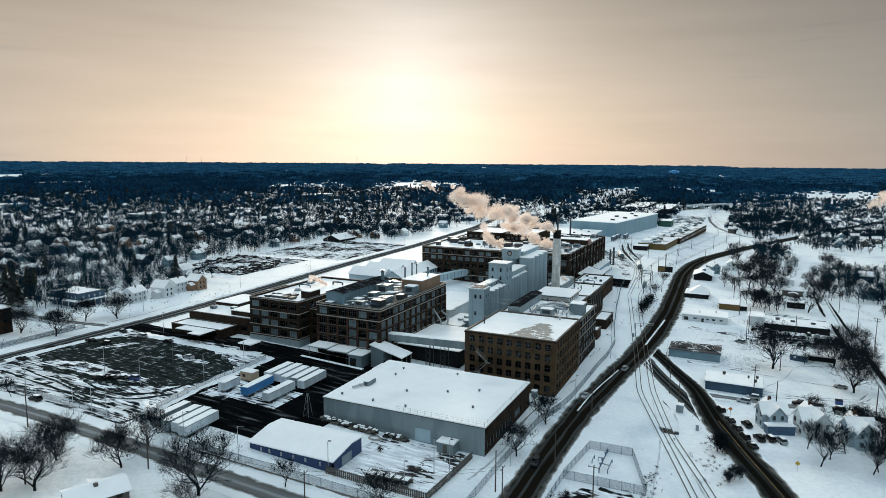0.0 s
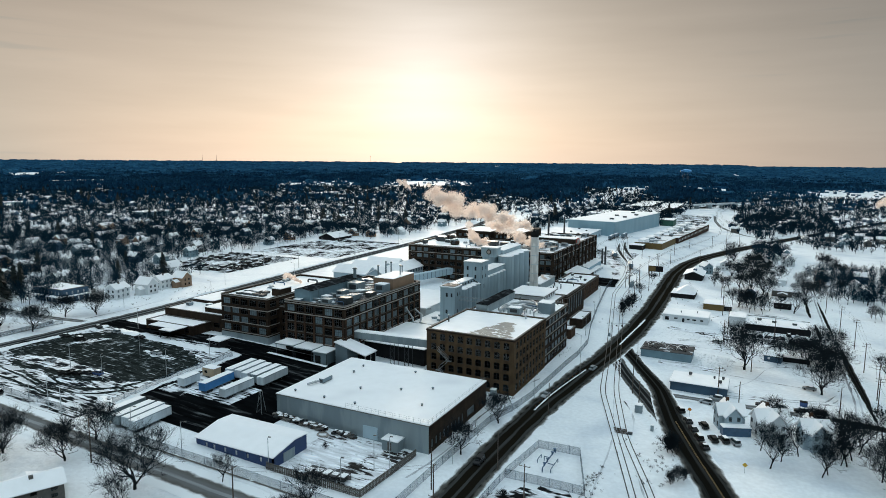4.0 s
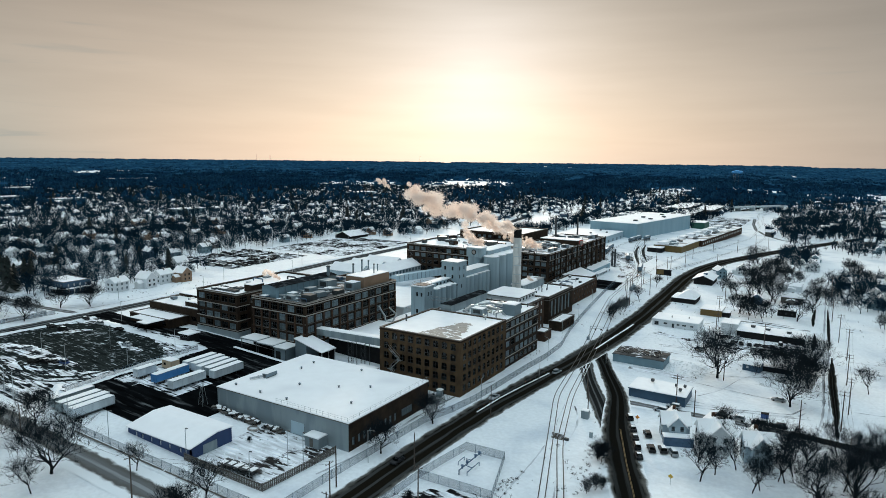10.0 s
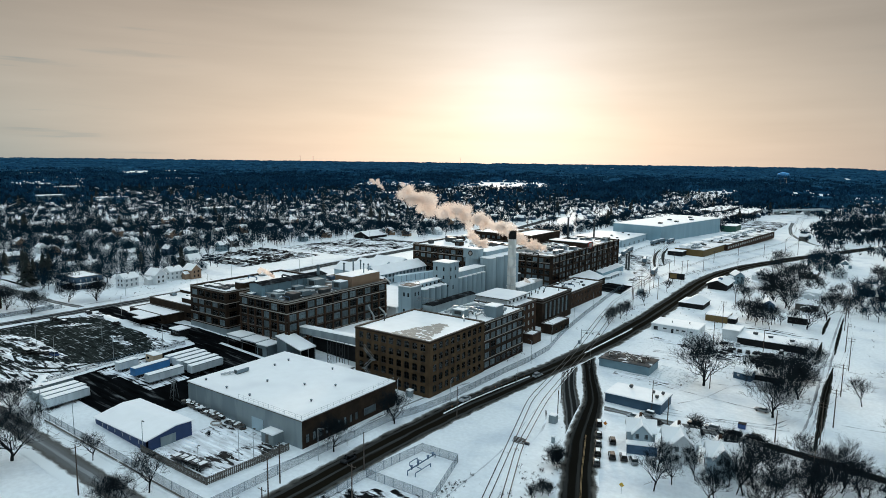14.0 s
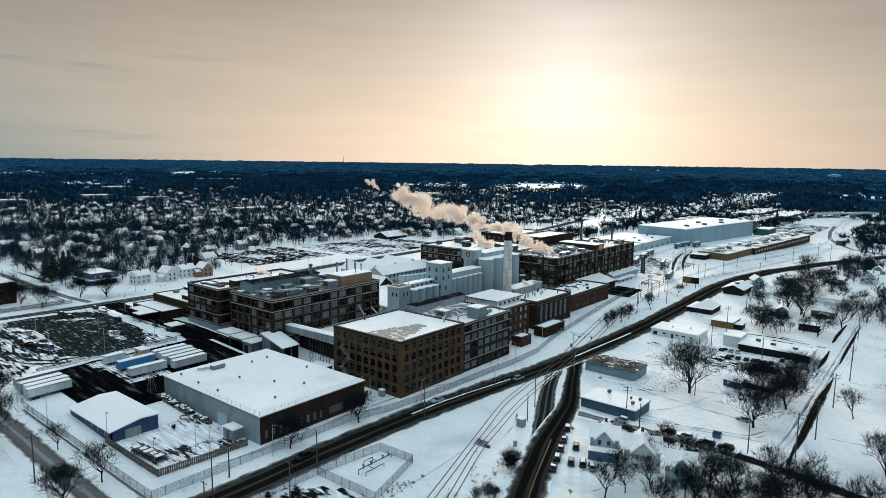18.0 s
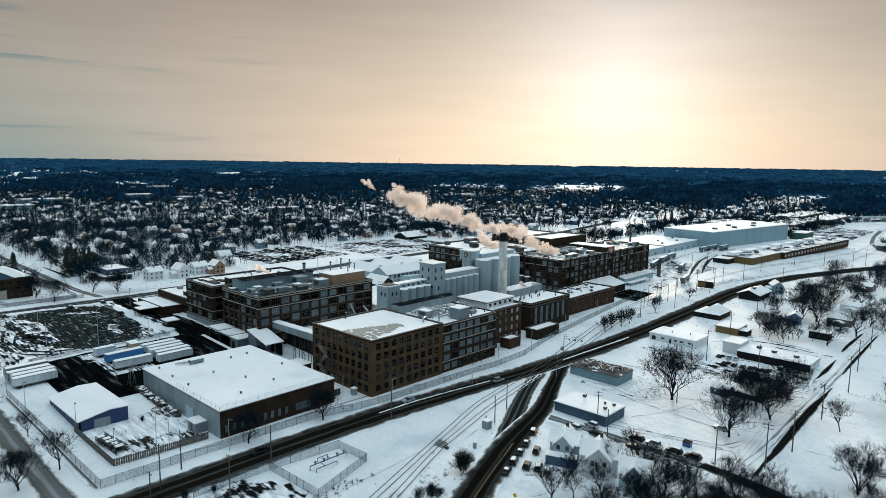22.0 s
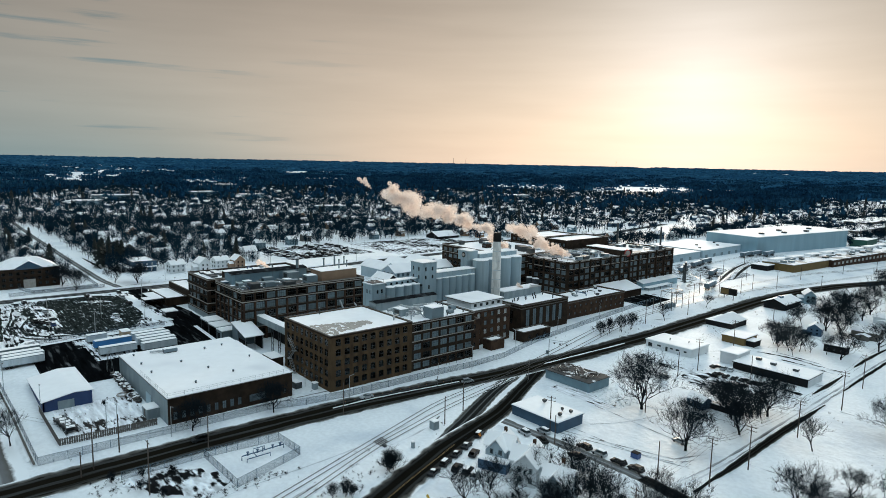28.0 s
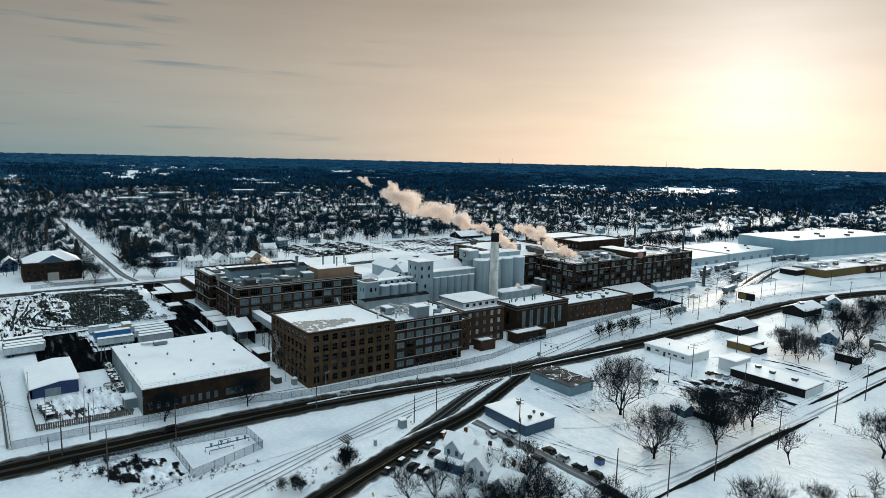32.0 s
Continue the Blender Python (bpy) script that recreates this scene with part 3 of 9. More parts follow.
def facade(parent, mat, p0, p1, z0, z1, openings, thick=0.4, name="wall", depth=0.22):
    """A wall from p0 to p1 (its outside on the right hand), with openings (u0, u1, z0, z1, style) cut through and windows in them."""
    p0, p1 = np.array(p0, float), np.array(p1, float)
    L = np.linalg.norm(p1 - p0)
    d = (p1 - p0) / L
    out = np.array([d[1], -d[0]])
    us = sorted({0.003, round(L - 0.003, 4)} | {round(o[k], 4) for o in openings for k in (0, 1)})
    zs = sorted({z0, z1} | {round(o[k], 4) for o in openings for k in (2, 3)})
    mb = MB()

    def P(u, z, w):
        q = p0 + d * u - out * w
        return (q[0], q[1], z)
    holes = set()
    for o in openings:
        i0, i1 = us.index(round(o[0], 4)), us.index(round(o[1], 4))
        j0, j1 = zs.index(round(o[2], 4)), zs.index(round(o[3], 4))
        holes |= {(i, j) for i in range(i0, i1) for j in range(j0, j1)}
    nu, nz = len(us), len(zs)
    mb.v = [tuple(map(float, P(u, z, w))) for w in (0, thick) for z in zs for u in us]
    idx = lambda i, j, w: w * nu * nz + j * nu + i
    solid = {(i, j) for i in range(nu - 1) for j in range(nz - 1)} - holes
    for i, j in sorted(solid):
        mb.f.append((idx(i, j, 0), idx(i + 1, j, 0), idx(i + 1, j + 1, 0), idx(i, j + 1, 0)))
        mb.f.append((idx(i, j + 1, 1), idx(i + 1, j + 1, 1), idx(i + 1, j, 1), idx(i, j, 1)))
        for di, dj, p_, q_ in ((0, -1, (i, j), (i + 1, j)), (0, 1, (i + 1, j + 1), (i, j + 1)), (-1, 0, (i, j + 1), (i, j)), (1, 0, (i + 1, j), (i + 1, j + 1))):
            if (i + di, j + dj) not in solid:
                mb.f.append((idx(*q_, 0), idx(*p_, 0), idx(*p_, 1), idx(*q_, 1)))
    for o in openings:
        if o[4] == "sash" and o[1] - o[0] > 0.7:        # segmental arch over the window
            w_ = o[1] - o[0]
            for s_, c_ in ((1, o[0]), (-1, o[1])):
                k = len(mb.v)
                mb.v.append(tuple(map(float, P(c_, o[3], 0.05))))
                for f_ in (0.0, 0.12, 0.28, 0.5):
                    mb.v.append(tuple(map(float, P(c_ + s_ * f_ * w_, o[3] - 0.24 * w_ * (1 - math.sqrt(max(0.0, 1 - (1 - 2 * f_) ** 2))), 0.05))))
                for q in (1, 2, 3):
                    mb.f.append((k, k + q, k + q + 1) if s_ > 0 else (k, k + q + 1, k + q))
    mb.mi = [0] * len(mb.f)
    wall = part(name, mb, mat, parent)
    rz = math.degrees(math.atan2(d[1], d[0]))
    for u0, u1, a, b, style in openings:
        fr, pn = window_mesh(u1 - u0, b - a, style)
        q = p0 + d * (u0 + u1) / 2 - out * depth
        win = local_part("window", fr, wall, pose(q[0], q[1], a, 0, 0, rz))
        local_part("pane", pn, win)
    return wall


def grid_openings(L, z0, z1, floors, bays, wfrac, hfrac, style, margin=1.0, sill=0.25, rng=None, skip=()):
    """Rows of openings over a wall; style: one name or a function of (floor, bay)."""
    o, fh, bw = [], (z1 - z0) / floors, (L - 2 * margin) / bays
    for j in range(floors):
        for i in range(bays):
            if (j, i) in skip:
                continue
            u = margin + bw * (i + 0.5)
            w, h = bw * wfrac, fh * hfrac
            a = z0 + fh * j + fh * sill
            o.append((u - w / 2, u + w / 2, a, a + h, style if isinstance(style, str) else style(j, i)))
    return o


def roof_set(parent, x0, x1, y0, y1, z, parapet=0.5, mat="brick_dark", snow="roof_snow", cap="stone_dark", thick=0.4):
    """Roof deck with snow on it, a parapet and its coping."""
    part("roof", MB().box(x0 + thick, x1 - thick, y0 + thick, y1 - thick, z - 0.5, z - 0.18), "stone_dark", parent)
    part("snow_cover", MB().slab(x0 + thick, x1 - thick, y0 + thick, y1 - thick, z - 0.176, z, 0.1), snow, parent, "layer of white snow")
    c = MB()
    h, o = z + parapet, 0.12
    c.box(x0 - o, x1 + o, y0 - o, y0 + thick, h, h + 0.16).box(x0 - o, x1 + o, y1 - thick, y1 + o, h, h + 0.16)
    c.box(x0 - o, x0 + thick, y0 + thick, y1 - thick, h, h + 0.16).box(x1 - thick, x1 + o, y0 + thick, y1 - thick, h, h + 0.16)
    part("coping", c, cap, parent)


def block(name, x0, x1, y0, y1, z1, label, category, mat="brick_dark", south=(), east=(), north=(), west=(), parapet=0.5, snow="roof_snow", cap="stone_dark", base=None):
    """A flat-roofed building with four walls, each with its openings."""
    zb = float(min(G(x0, y0), G(x1, y0))) if base is None else base
    t = thing(name, ((x0 + x1) / 2, (y0 + y1) / 2, zb), label, category)
    zt = z1 + parapet
    facade(t, mat, (x0, y0), (x1, y0), zb - 0.6, zt, list(south))
    facade(t, mat, (x1, y0), (x1, y1), zb - 0.6, zt, list(east))
    facade(t, mat, (x1, y1), (x0, y1), zb - 0.6, zt, list(north))
    facade(t, mat, (x0, y1), (x0, y0), zb - 0.6, zt, list(west))
    roof_set(t, x0, x1, y0, y1, z1, parapet, mat, snow, cap)
    return t


def bands(parent, x0, x1, y0, y1, zs, mat="stone", h=0.3, o=0.07, faces="SE"):
    """String courses round the walls that show."""
    for z in zs:
        b = MB()
        if "S" in faces:
            b.box(x0 - o, x1 + o, y0 - o, y0 - 0.003, z, z + h)
        if "E" in faces:
            b.box(x1 + 0.003, x1 + o, y0, y1 + o, z, z + h)
        part("string_course", b, mat, parent)


def strip(points, widths, lift=0.06, step=1.0, cross=1.2, ragged=0.0):
    """A draped strip along a line of plan points."""
    mb = MB()
    P = [np.array(p, float) for p in points]
    s = [0.0]
    for a, b in zip(P, P[1:]):
        s.append(s[-1] + np.linalg.norm(b - a))
    W = widths if isinstance(widths, (list, tuple)) else [widths] * len(P)
    n = max(2, int(s[-1] / step))
    # gentle curve through the points
    ts = np.linspace(0, s[-1], n)
    xs, ys, ws = np.interp(ts, s, [p[0] for p in P]), np.interp(ts, s, [p[1] for p in P]), np.interp(ts, s, W)
    k = max(1, int(14 / (s[-1] / n)))
    if len(P) > 2:
        pad = lambda a: np.concatenate([2 * a[0] - a[k:0:-1], a, 2 * a[-1] - a[-2:-k - 2:-1]])
        ker = np.hanning(2 * k + 1) + 1e-6
        ker /= ker.sum()
        xs, ys, ws = [np.convolve(pad(a), ker, "valid") for a in (xs, ys, ws)]
    dx, dy = np.gradient(xs), np.gradient(ys)
    ln = np.hypot(dx, dy)
    nx, ny = -dy / ln, dx / ln
    c = max(2, int(max(W) / cross) + 1)
    fr = np.linspace(-0.5, 0.5, c)
    if ragged:
        w2 = np.array([ragged * (noise.noise(Vector((a_ * 0.13, b_ * 0.13, 1.7))) + 0.6 * noise.noise(Vector((a_ * 0.5, b_ * 0.5, 4.1)))) for a_, b_ in zip(xs, ys)])
        ws = ws + w2
        xs, ys = xs + nx * np.roll(w2, 7) * 0.3, ys + ny * np.roll(w2, 7) * 0.3
    X, Y = xs[:, None] + nx[:, None] * ws[:, None] * fr, ys[:, None] + ny[:, None] * ws[:, None] * fr
    Z = G(X, Y) + lift
    mb.v = [tuple(map(float, q)) for q in np.stack([X, Y, Z], -1).reshape(-1, 3)]
    mb.f = [(i * c + j, i * c + j + 1, (i + 1) * c + j + 1, (i + 1) * c + j) for i in range(len(xs) - 1) for j in range(c - 1)]
    mb.f = [q[::-1] for q in mb.f]
    mb.mi = [0] * len(mb.f)
    return mb


def road(name, points, widths, mat, label, lift=0.09):
    """A road strip that carries u across and v along."""
    W = widths if isinstance(widths, (list, tuple)) else [widths] * len(points)
    mb = strip(points, W, lift, 1.0, 1.2, 0.5)
    c = max(2, int(max(W) / 1.2) + 1)
    me = mb.mesh(name)
    lay = me.uv_layers.new(name="across")
    vi = np.zeros(len(me.loops), np.int32)
    me.loops.foreach_get("vertex_index", vi)
    uv = np.stack([(vi % c) / (c - 1) * 2 - 1, (vi // c) * 1.0], 1).astype(np.float32)
    lay.data.foreach_set("uv", uv.ravel())
    return solo(name, me, mat, label, "road", kind="structure")


def sheet(x0, x1, y0, y1, lift=0.05, cell=2.0):
    nx, ny = max(2, int((x1 - x0) / cell) + 1), max(2, int((y1 - y0) / (cell * 4)) + 1)
    mb = MB()
    for y in np.linspace(y0, y1, ny):
        for x in np.linspace(x0, x1, nx):
            mb.v.append((float(x), float(y), float(G(x, y) + lift)))
    mb.f = [(j * nx + i, j * nx + i + 1, (j + 1) * nx + i + 1, (j + 1) * nx + i) for j in range(ny - 1) for i in range(nx - 1)]
    mb.mi = [0] * len(mb.f)
    return mb


# ---- ground ----
gx = np.unique(np.concatenate([np.arange(-8, 22, 1.0), np.arange(-140, 92, 4.0), np.arange(-900, 901, 60), np.arange(-4800, 4801, 300)]))
gy = np.unique(np.concatenate([np.arange(-300, 901, 60), np.arange(-4800, 4801, 200)]))
gm = MB()
XX, YY = np.meshgrid(gx, gy)
gm.v = [tuple(map(float, q)) for q in np.stack([XX, YY, G(XX, YY)], -1).reshape(-1, 3)]
nx_ = len(gx)
gm.f = [(j * nx_ + i, j * nx_ + i + 1, (j + 1) * nx_ + i + 1, (j + 1) * nx_ + i) for j in range(len(gy) - 1) for i in range(nx_ - 1)]
gm.mi = [0] * len(gm.f)
solo("ground", gm, "snow", "wide snow-covered ground reaching the horizon", "ground", kind="structure")

ROAD = [(8.3, -400), (8.1, -90), (8, -55), (8, -35), (8.5, -15), (9.1, 0), (10.5, 17), (12.3, 38), (14.8, 62), (17.4, 100), (18.2, 150), (17.0, 205), (15.5, 262), (18.5, 312), (26, 350), (50, 425), (87, 520), (112, 580), (190, 760), (300, 1000)]
RW_ = [5.4] * 5 + [5.6, 6.0, 6.6, 7.6, 9.6, 9.6, 10, 10, 10.5, 10, 10, 10, 9, 9, 9]
road("main_road", ROAD, [w + 2.6 for w in RW_], "road_main", "wet dark asphalt road with slushy snow edges")
SIDE = [(18.6, 76), (21.0, 70.5), (23.3, 66), (30.4, 50.4), (37, 37), (39.6, 29), (42, 19.5), (44.3, 11), (47.3, 3), (52.4, -11), (55.8, -19), (75, -70), (110, -160), (150, -262), (196, -380)]
road("side_road", SIDE, [7, 6.2, 5.6, 6.2, 6.8, 7.4, 8.4, 9.2, 9.6, 9.6, 9.6, 9.6, 9.6, 9.6, 9.6], "road_side", "dark wet asphalt side road between snow banks", 0.08)
SLIP = [(13.5, 70), (18.2, 61.5), (24.9, 44.6), (31.8, 31.2), (36.6, 21.5), (41, 12), (45, 3.5)]
road("slip_road", SLIP, [7, 5.6, 5.8, 6.2, 6.4, 5.6, 4.0], "road_slushy", "slushy grey slip road with wheel ruts", 0.07)
for o_ in (-0.12, 0.12):
    solo("lane_line", strip([(45.6 + o_, 10), (48.2 + o_, 3), (53.2 + o_, -11), (56.5 + o_, -19), (66 + o_, -44)], 0.1, 0.11, 1.0, 0.4), "ochre_wall", "worn yellow line down the side road", "road marking", kind="structure")


def bank(points, width, height, seed=0.0, step=0.8):
    """A lumpy ridge of cleared snow along a line."""
    mb = strip(points, width, 0.0, step, width / 6.0, 0.35 * width)
    c = max(2, int(width / (width / 6.0)) + 1)
    for k, (x, y, z) in enumerate(mb.v):
        u = (k % c) / (c - 1) * 2 - 1
        h = height * max(0.0, 1 - u * u) * (0.75 + 0.7 * noise.noise(Vector((x * 0.45 + seed, y * 0.45, 2.0))))
        mb.v[k] = (x, y, z + 0.02 + max(0.0, h))
    return mb


for nm_, pts_, w_, h_, txt_ in (
        ("median_ridge", [(8.0, -4), (8.3, 8), (9.3, 20), (10.7, 33), (11.8, 42)], 0.5, 0.3, "thin ridge of snow between the road lanes"),
        ("junction_island", [(16.0, 80), (16.8, 98), (17.6, 112), (18.4, 127)], 1.0, 0.25, "narrow snowy traffic island in the road"),
        ("snow_bank", [(-92.6, -66), (-94.4, -52), (-94.9, -40), (-95.0, -28), (-95.2, -16)], 4.4, 0.5, "ploughed snow bank beside the lot"),
        ("snow_bank", [(-156, -16.6), (-137, -17.5), (-123, -18.6), (-108, -18.6), (-100, -15)], 4.6, 0.5, "ploughed snow bank beside the lot"),
        ("snow_bank", [(-168.3, -60), (-167.6, -40), (-165.5, -14)], 3.6, 0.5, "ploughed snow bank beside the avenue"),
        ("snow_bank", [(-178, -60), (-177.5, -5), (-179.5, 60), (-186, 150), (-190, 260)], 2.4, 0.5, "ploughed snow bank beside the avenue"),
        ("snow_bank", [(-99, -64), (-80, -77), (-45, -77), (-3, -77)], 2.2, 0.4, "snow bank along the fence")):
    solo(nm_, bank(pts_, w_, h_, len(txt_)), "snow", txt_, "snow bank", "", kind="" if nm_ == "snow_bank" else "structure")
road("branch_lane", [(8, 760), (13.2, 690), (22.9, 618), (35.2, 573), (53, 534), (74, 520), (94, 536)], 8.0, "road_faint", "snowy lane curving from the tracks to the road", 0.07)
road("north_road", [(-24, 880), (-12, 925), (-6, 1010), (-3, 1180), (-3, 1400), (-12, 1700)], 13, "road_side", "dark straight road running north between woods", 0.3)
road("front_street", [(-600, -83.5), (-130, -83.5), (-60, -83.5), (7, -83.5)], 10.5, "road_snowy", "snowy street with dark wheel tracks", 0.07)
road("avenue", [(-172, -300), (-172, -60), (-171, 10), (-174, 66), (-180, 150), (-184, 265), (-196, 420), (-220, 560)], 10.5, "road_grey", "dark asphalt avenue through snow", 0.07)
for o_ in (-0.8, 0.8):
    solo("lane_right", strip([(92 + o_, 30), (94 + o_, 45), (94.5 + o_, 60), (94 + o_, 100), (93.5 + o_, 150), (93 + o_, 300)], 0.7, 0.06, ragged=0.5), "slush", "wheel rut of a narrow snowy lane", "road", kind="structure")
for pts_, w_ in (([(97.2, 37), (96.8, 60), (96.0, 82), (95.8, 100), (95.6, 121)], 2.0), ([(94.8, 140), (94.2, 170), (93.6, 216)], 1.2), ([(89.4, 128), (89.6, 142), (89.0, 158)], 1.7), ([(88.2, 172), (87.8, 190), (88.2, 212)], 1.5)):
    road("ditch", pts_, [0.5] + [w_ * 1.25 + 0.2] * (len(pts_) - 2) + [0.5], "road_side", "dark open ditch along the snowy lane", 0.09)
road("cross_lane", [(38.5, 31), (42, 31.4), (46, 31.6), (52, 31.8), (58, 32.6), (70, 33), (86, 33.5), (106, 30.3), (130, 26.5), (220, 21.5)], 6.5, "road_snowy", "slushy lane between parked cars", 0.07)
road("cross_lane_end", [(86, 33.5), (92, 33.3), (106, 30.3), (130, 26.5), (220, 21.5)], 4.6, "road_side", "dark wet lane cleared of snow", 0.1)
road("west_street", [(-640, -12), (-431, -15.6), (-282, -17), (-200, -17), (-178, -14)], 8, "road_faint", "snow-packed side street between houses", 0.06)
solo("parking_lot", sheet(-166, -92, -77, -6, 0.045), "lot_snowy", "employee parking lot half covered by streaky snow", "parking lot", kind="structure")
solo("parking_lot_clearing", strip([(-171, -46), (-163, -43), (-156, -40), (-135, -39.5), (-120, -40), (-106, -42), (-98.5, -48)], [6, 22, 41, 41, 40, 38, 12], 0.07, 0.6, 1.2, 4.0), "lot", "dark cleared middle of the parking lot", "parking lot", kind="structure")
for pts_, w_, txt_ in (([(-157, -56.5), (-149.5, -53), (-137, -52), (-122, -54), (-108, -52.5)], [3, 8, 8.5, 6.5, 2], "trampled snow left between the parking rows"),
                       ([(-155.5, -37.5), (-152, -31), (-147, -25.5)], [3, 6, 3], "patch of trampled snow in the lot"),
                       ([(-124, -30), (-116, -32), (-108, -31)], [2, 4.5, 2], "patch of trampled snow in the lot")):
    solo("snow_patch", strip(pts_, w_, 0.095, 0.4, 0.8, 2.6), "lot_snowy", txt_, "snow patch", kind="structure")
for pts_, w_ in (([(-130, -60), (-116, -64.5), (-105, -63), (-98.5, -54), (-100, -40)], 1.6), ([(-140, -62), (-118, -67.5), (-103, -66), (-96.8, -56)], 1.1), ([(-160, -66), (-140, -68), (-121, -70), (-103, -71.5)], 0.9), ([(-150, -63), (-134, -65), (-112, -70)], 0.8)):
    solo("tyre_track", strip(pts_, w_, 0.09, 0.4, 0.5, w_ * 0.9), "lot", "dark curving tyre track pressed into snow", "track", kind="structure")
solo("works_drive", strip([(-170, -9.5), (-150, -10.5), (-130, -10), (-112, -8), (-95, -9), (-80, -12)], [9, 8, 8, 9, 12, 14], 0.085, 0.8, 1.2, 1.6), "wet_asphalt", "cleared black drive in front of the works", "drive", kind="structure")
solo("truck_yard", sheet(-92.3, -48, -66, -24, 0.055), "wet_asphalt", "wet black asphalt truck yard", "truck yard", kind="structure")
solo("inner_yard", sheet(-93.5, -40, -24, -3, 0.05), "wet_asphalt", "wet black asphalt yard beside brick works", "yard", kind="structure")
solo("storage_yard", sheet(-33, -8, -68, -47, 0.05), "mud_snow", "trampled snow and mud in fenced storage yard", "yard", kind="structure")
solo("far_car_park", sheet(-268, -212, 96, 162, 0.05), "rutted_lot", "car park with snow and tyre tracks", "parking lot", kind="structure")
solo("far_car_park_north", sheet(-262, -192, 170, 262, 0.05), "rutted_lot", "half-empty car park with snow", "parking lot", kind="structure")
solo("mud_patch", strip([(13, -60), (20, -53), (31, -46)], [9, 13, 8], 0.05, 0.6, 1.0, 4.0), "rutted_lot", "churned mud showing through the snow", "ground patch", kind="structure")

# ---- the works ----
rnd = random.Random(5)


def mixed(*styles):
    return lambda j, i: rnd.choice(styles)


# brown brick corner building
z0, z1 = 1.3, 18.4
brown = block("brick_factory_building", -29.7, 0, 0, 31, z1, "five-storey brown brick factory building with arched windows and snowy roof", "factory", "brick_brown",
              south=grid_openings(29.7, z0 + 0.3, z1 - 0.6, 5, 9, 0.62, 0.68, "sash", 1.0),
              east=grid_openings(31, z0 + 0.3, z1 - 0.6, 5, 9, 0.60, 0.68, "sash", 1.2),
              north=(), west=grid_openings(31, z0 + 0.3, z1 - 0.6, 5, 9, 0.5, 0.6, "sash", 1.2), parapet=0.3)
bands(brown, -29.7, 0, 0, 31, (z1 - 0.25,), "brick_dark", 0.35, 0.18)
patch = MB()
for i in range(210):
    cy = 1.4 + 19 * rnd.random() ** 1.3
    cx = -9.0 + rnd.uniform(-1, 1) * (8.0 * (1 - cy / 24) + rnd.gauss(0, 0.6))
    n_ = 7
    patch.add([(cx + rnd.uniform(.3, 1.5) * math.cos(2 * math.pi * k / n_), cy + rnd.uniform(.3, 1.1) * math.sin(2 * math.pi * k / n_), z1 + 0.004 + i * 0.0003) for k in range(n_)], [tuple(range(n_))])
part("bare_patch", patch, "stone", brown, "grey roof felt showing through thin snow")
# big-windowed wing
z1 = 17.7
dark = block("window_wing", -29.7, -0.3, 31.2, 59.5, z1, "dark brick factory wing with wide gridded window bays", "factory", "brick_dark",
             east=grid_openings(28.3, 1.3, z1 - 0.3, 5, 7, 0.80, 0.66, mixed("block", "block", "bay"), 0.6, 0.22), parapet=0.3)
bands(dark, -29.7, -0.3, 31.2, 59.5, (4.9, 11.4, 14.7, 17.5), "stone", 0.28, 0.1, "E")

# north neighbours along the railway
block("stair_block", -24, -6, 59.7, 68, 12.6, "narrow brown brick stair block with snowy roof", "factory", "brick_red",
                   east=grid_openings(8.3, 1.6, 12.2, 3, 2, 0.35, 0.5, "sash", 1.0))
b3 = block("mill_building", -31, -9.5, 68.2, 88, 14.9, "brown brick mill building with pale arched windows", "factory", "brick_red",
           east=grid_openings(19.8, 1.4, 14.6, 4, 5, 0.42, 0.55, mixed("block", "light"), 0.8),
           south=grid_openings(21.5, 1.4, 14.6, 4, 5, 0.42, 0.55, "sash", 0.8), parapet=0.2)
bands(b3, -31, -9.5, 68.2, 88, (14.6,), "stone_dark", 0.3, 0.15)
pent = thing("roof_penthouse", (-21, 79, 15), "pale penthouse with a wide snow roof on the mill building", "penthouse")
facade(pent, "white_wall", (-28, 70.5), (-13.5, 70.5), 14.93, 17.2, [])
facade(pent, "white_wall", (-13.5, 70.5), (-13.5, 87.6), 14.93, 17.2, grid_openings(17.1, 14.9, 17.2, 1, 5, 0.5, 0.5, "bay", 0.5))
facade(pent, "white_wall", (-13.5, 87.6), (-28, 87.6), 14.93, 17.2, [])
facade(pent, "white_wall", (-28, 87.6), (-28, 70.5), 14.93, 17.2, [])
part("roof", MB().box(-28.8, -12.8, 69.8, 88.2, 17.2, 17.45), "stone_dark", pent)
part("snow_cover", MB().slab(-28.7, -12.9, 69.9, 88.1, 17.454, 17.75, 0.2), "roof_snow", pent)

boil = block("boiler_house", -31, -10.5, 96, 126, 13.0, "dark brick boiler house with tall narrow windows", "factory", "brick_dark",
             east=[(u, u + 2.2, 4.2, 11.2, "block") for u in (3, 7.2, 11.4, 15.6, 19.8, 24)], south=[(u, u + 1.6, 5, 10.5, "bay") for u in (4, 9, 14)])
bands(boil, -31, -10.5, 96, 126, (11.8, 12.9), "stone_dark", 0.3, 0.15)
b2 = block("long_brick_shed", -31, -14.8, 126.3, 176, 9.0, "long low brick building with snowy roof and many vents", "factory", "brick_red",
           east=grid_openings(49.7, 2.0, 8.4, 2, 12, 0.28, 0.35, "block", 1.0, 0.35), south=())
bands(b2, -31, -14.8, 126.3, 176, (8.7,), "stone_dark", 0.3, 0.12, "E")
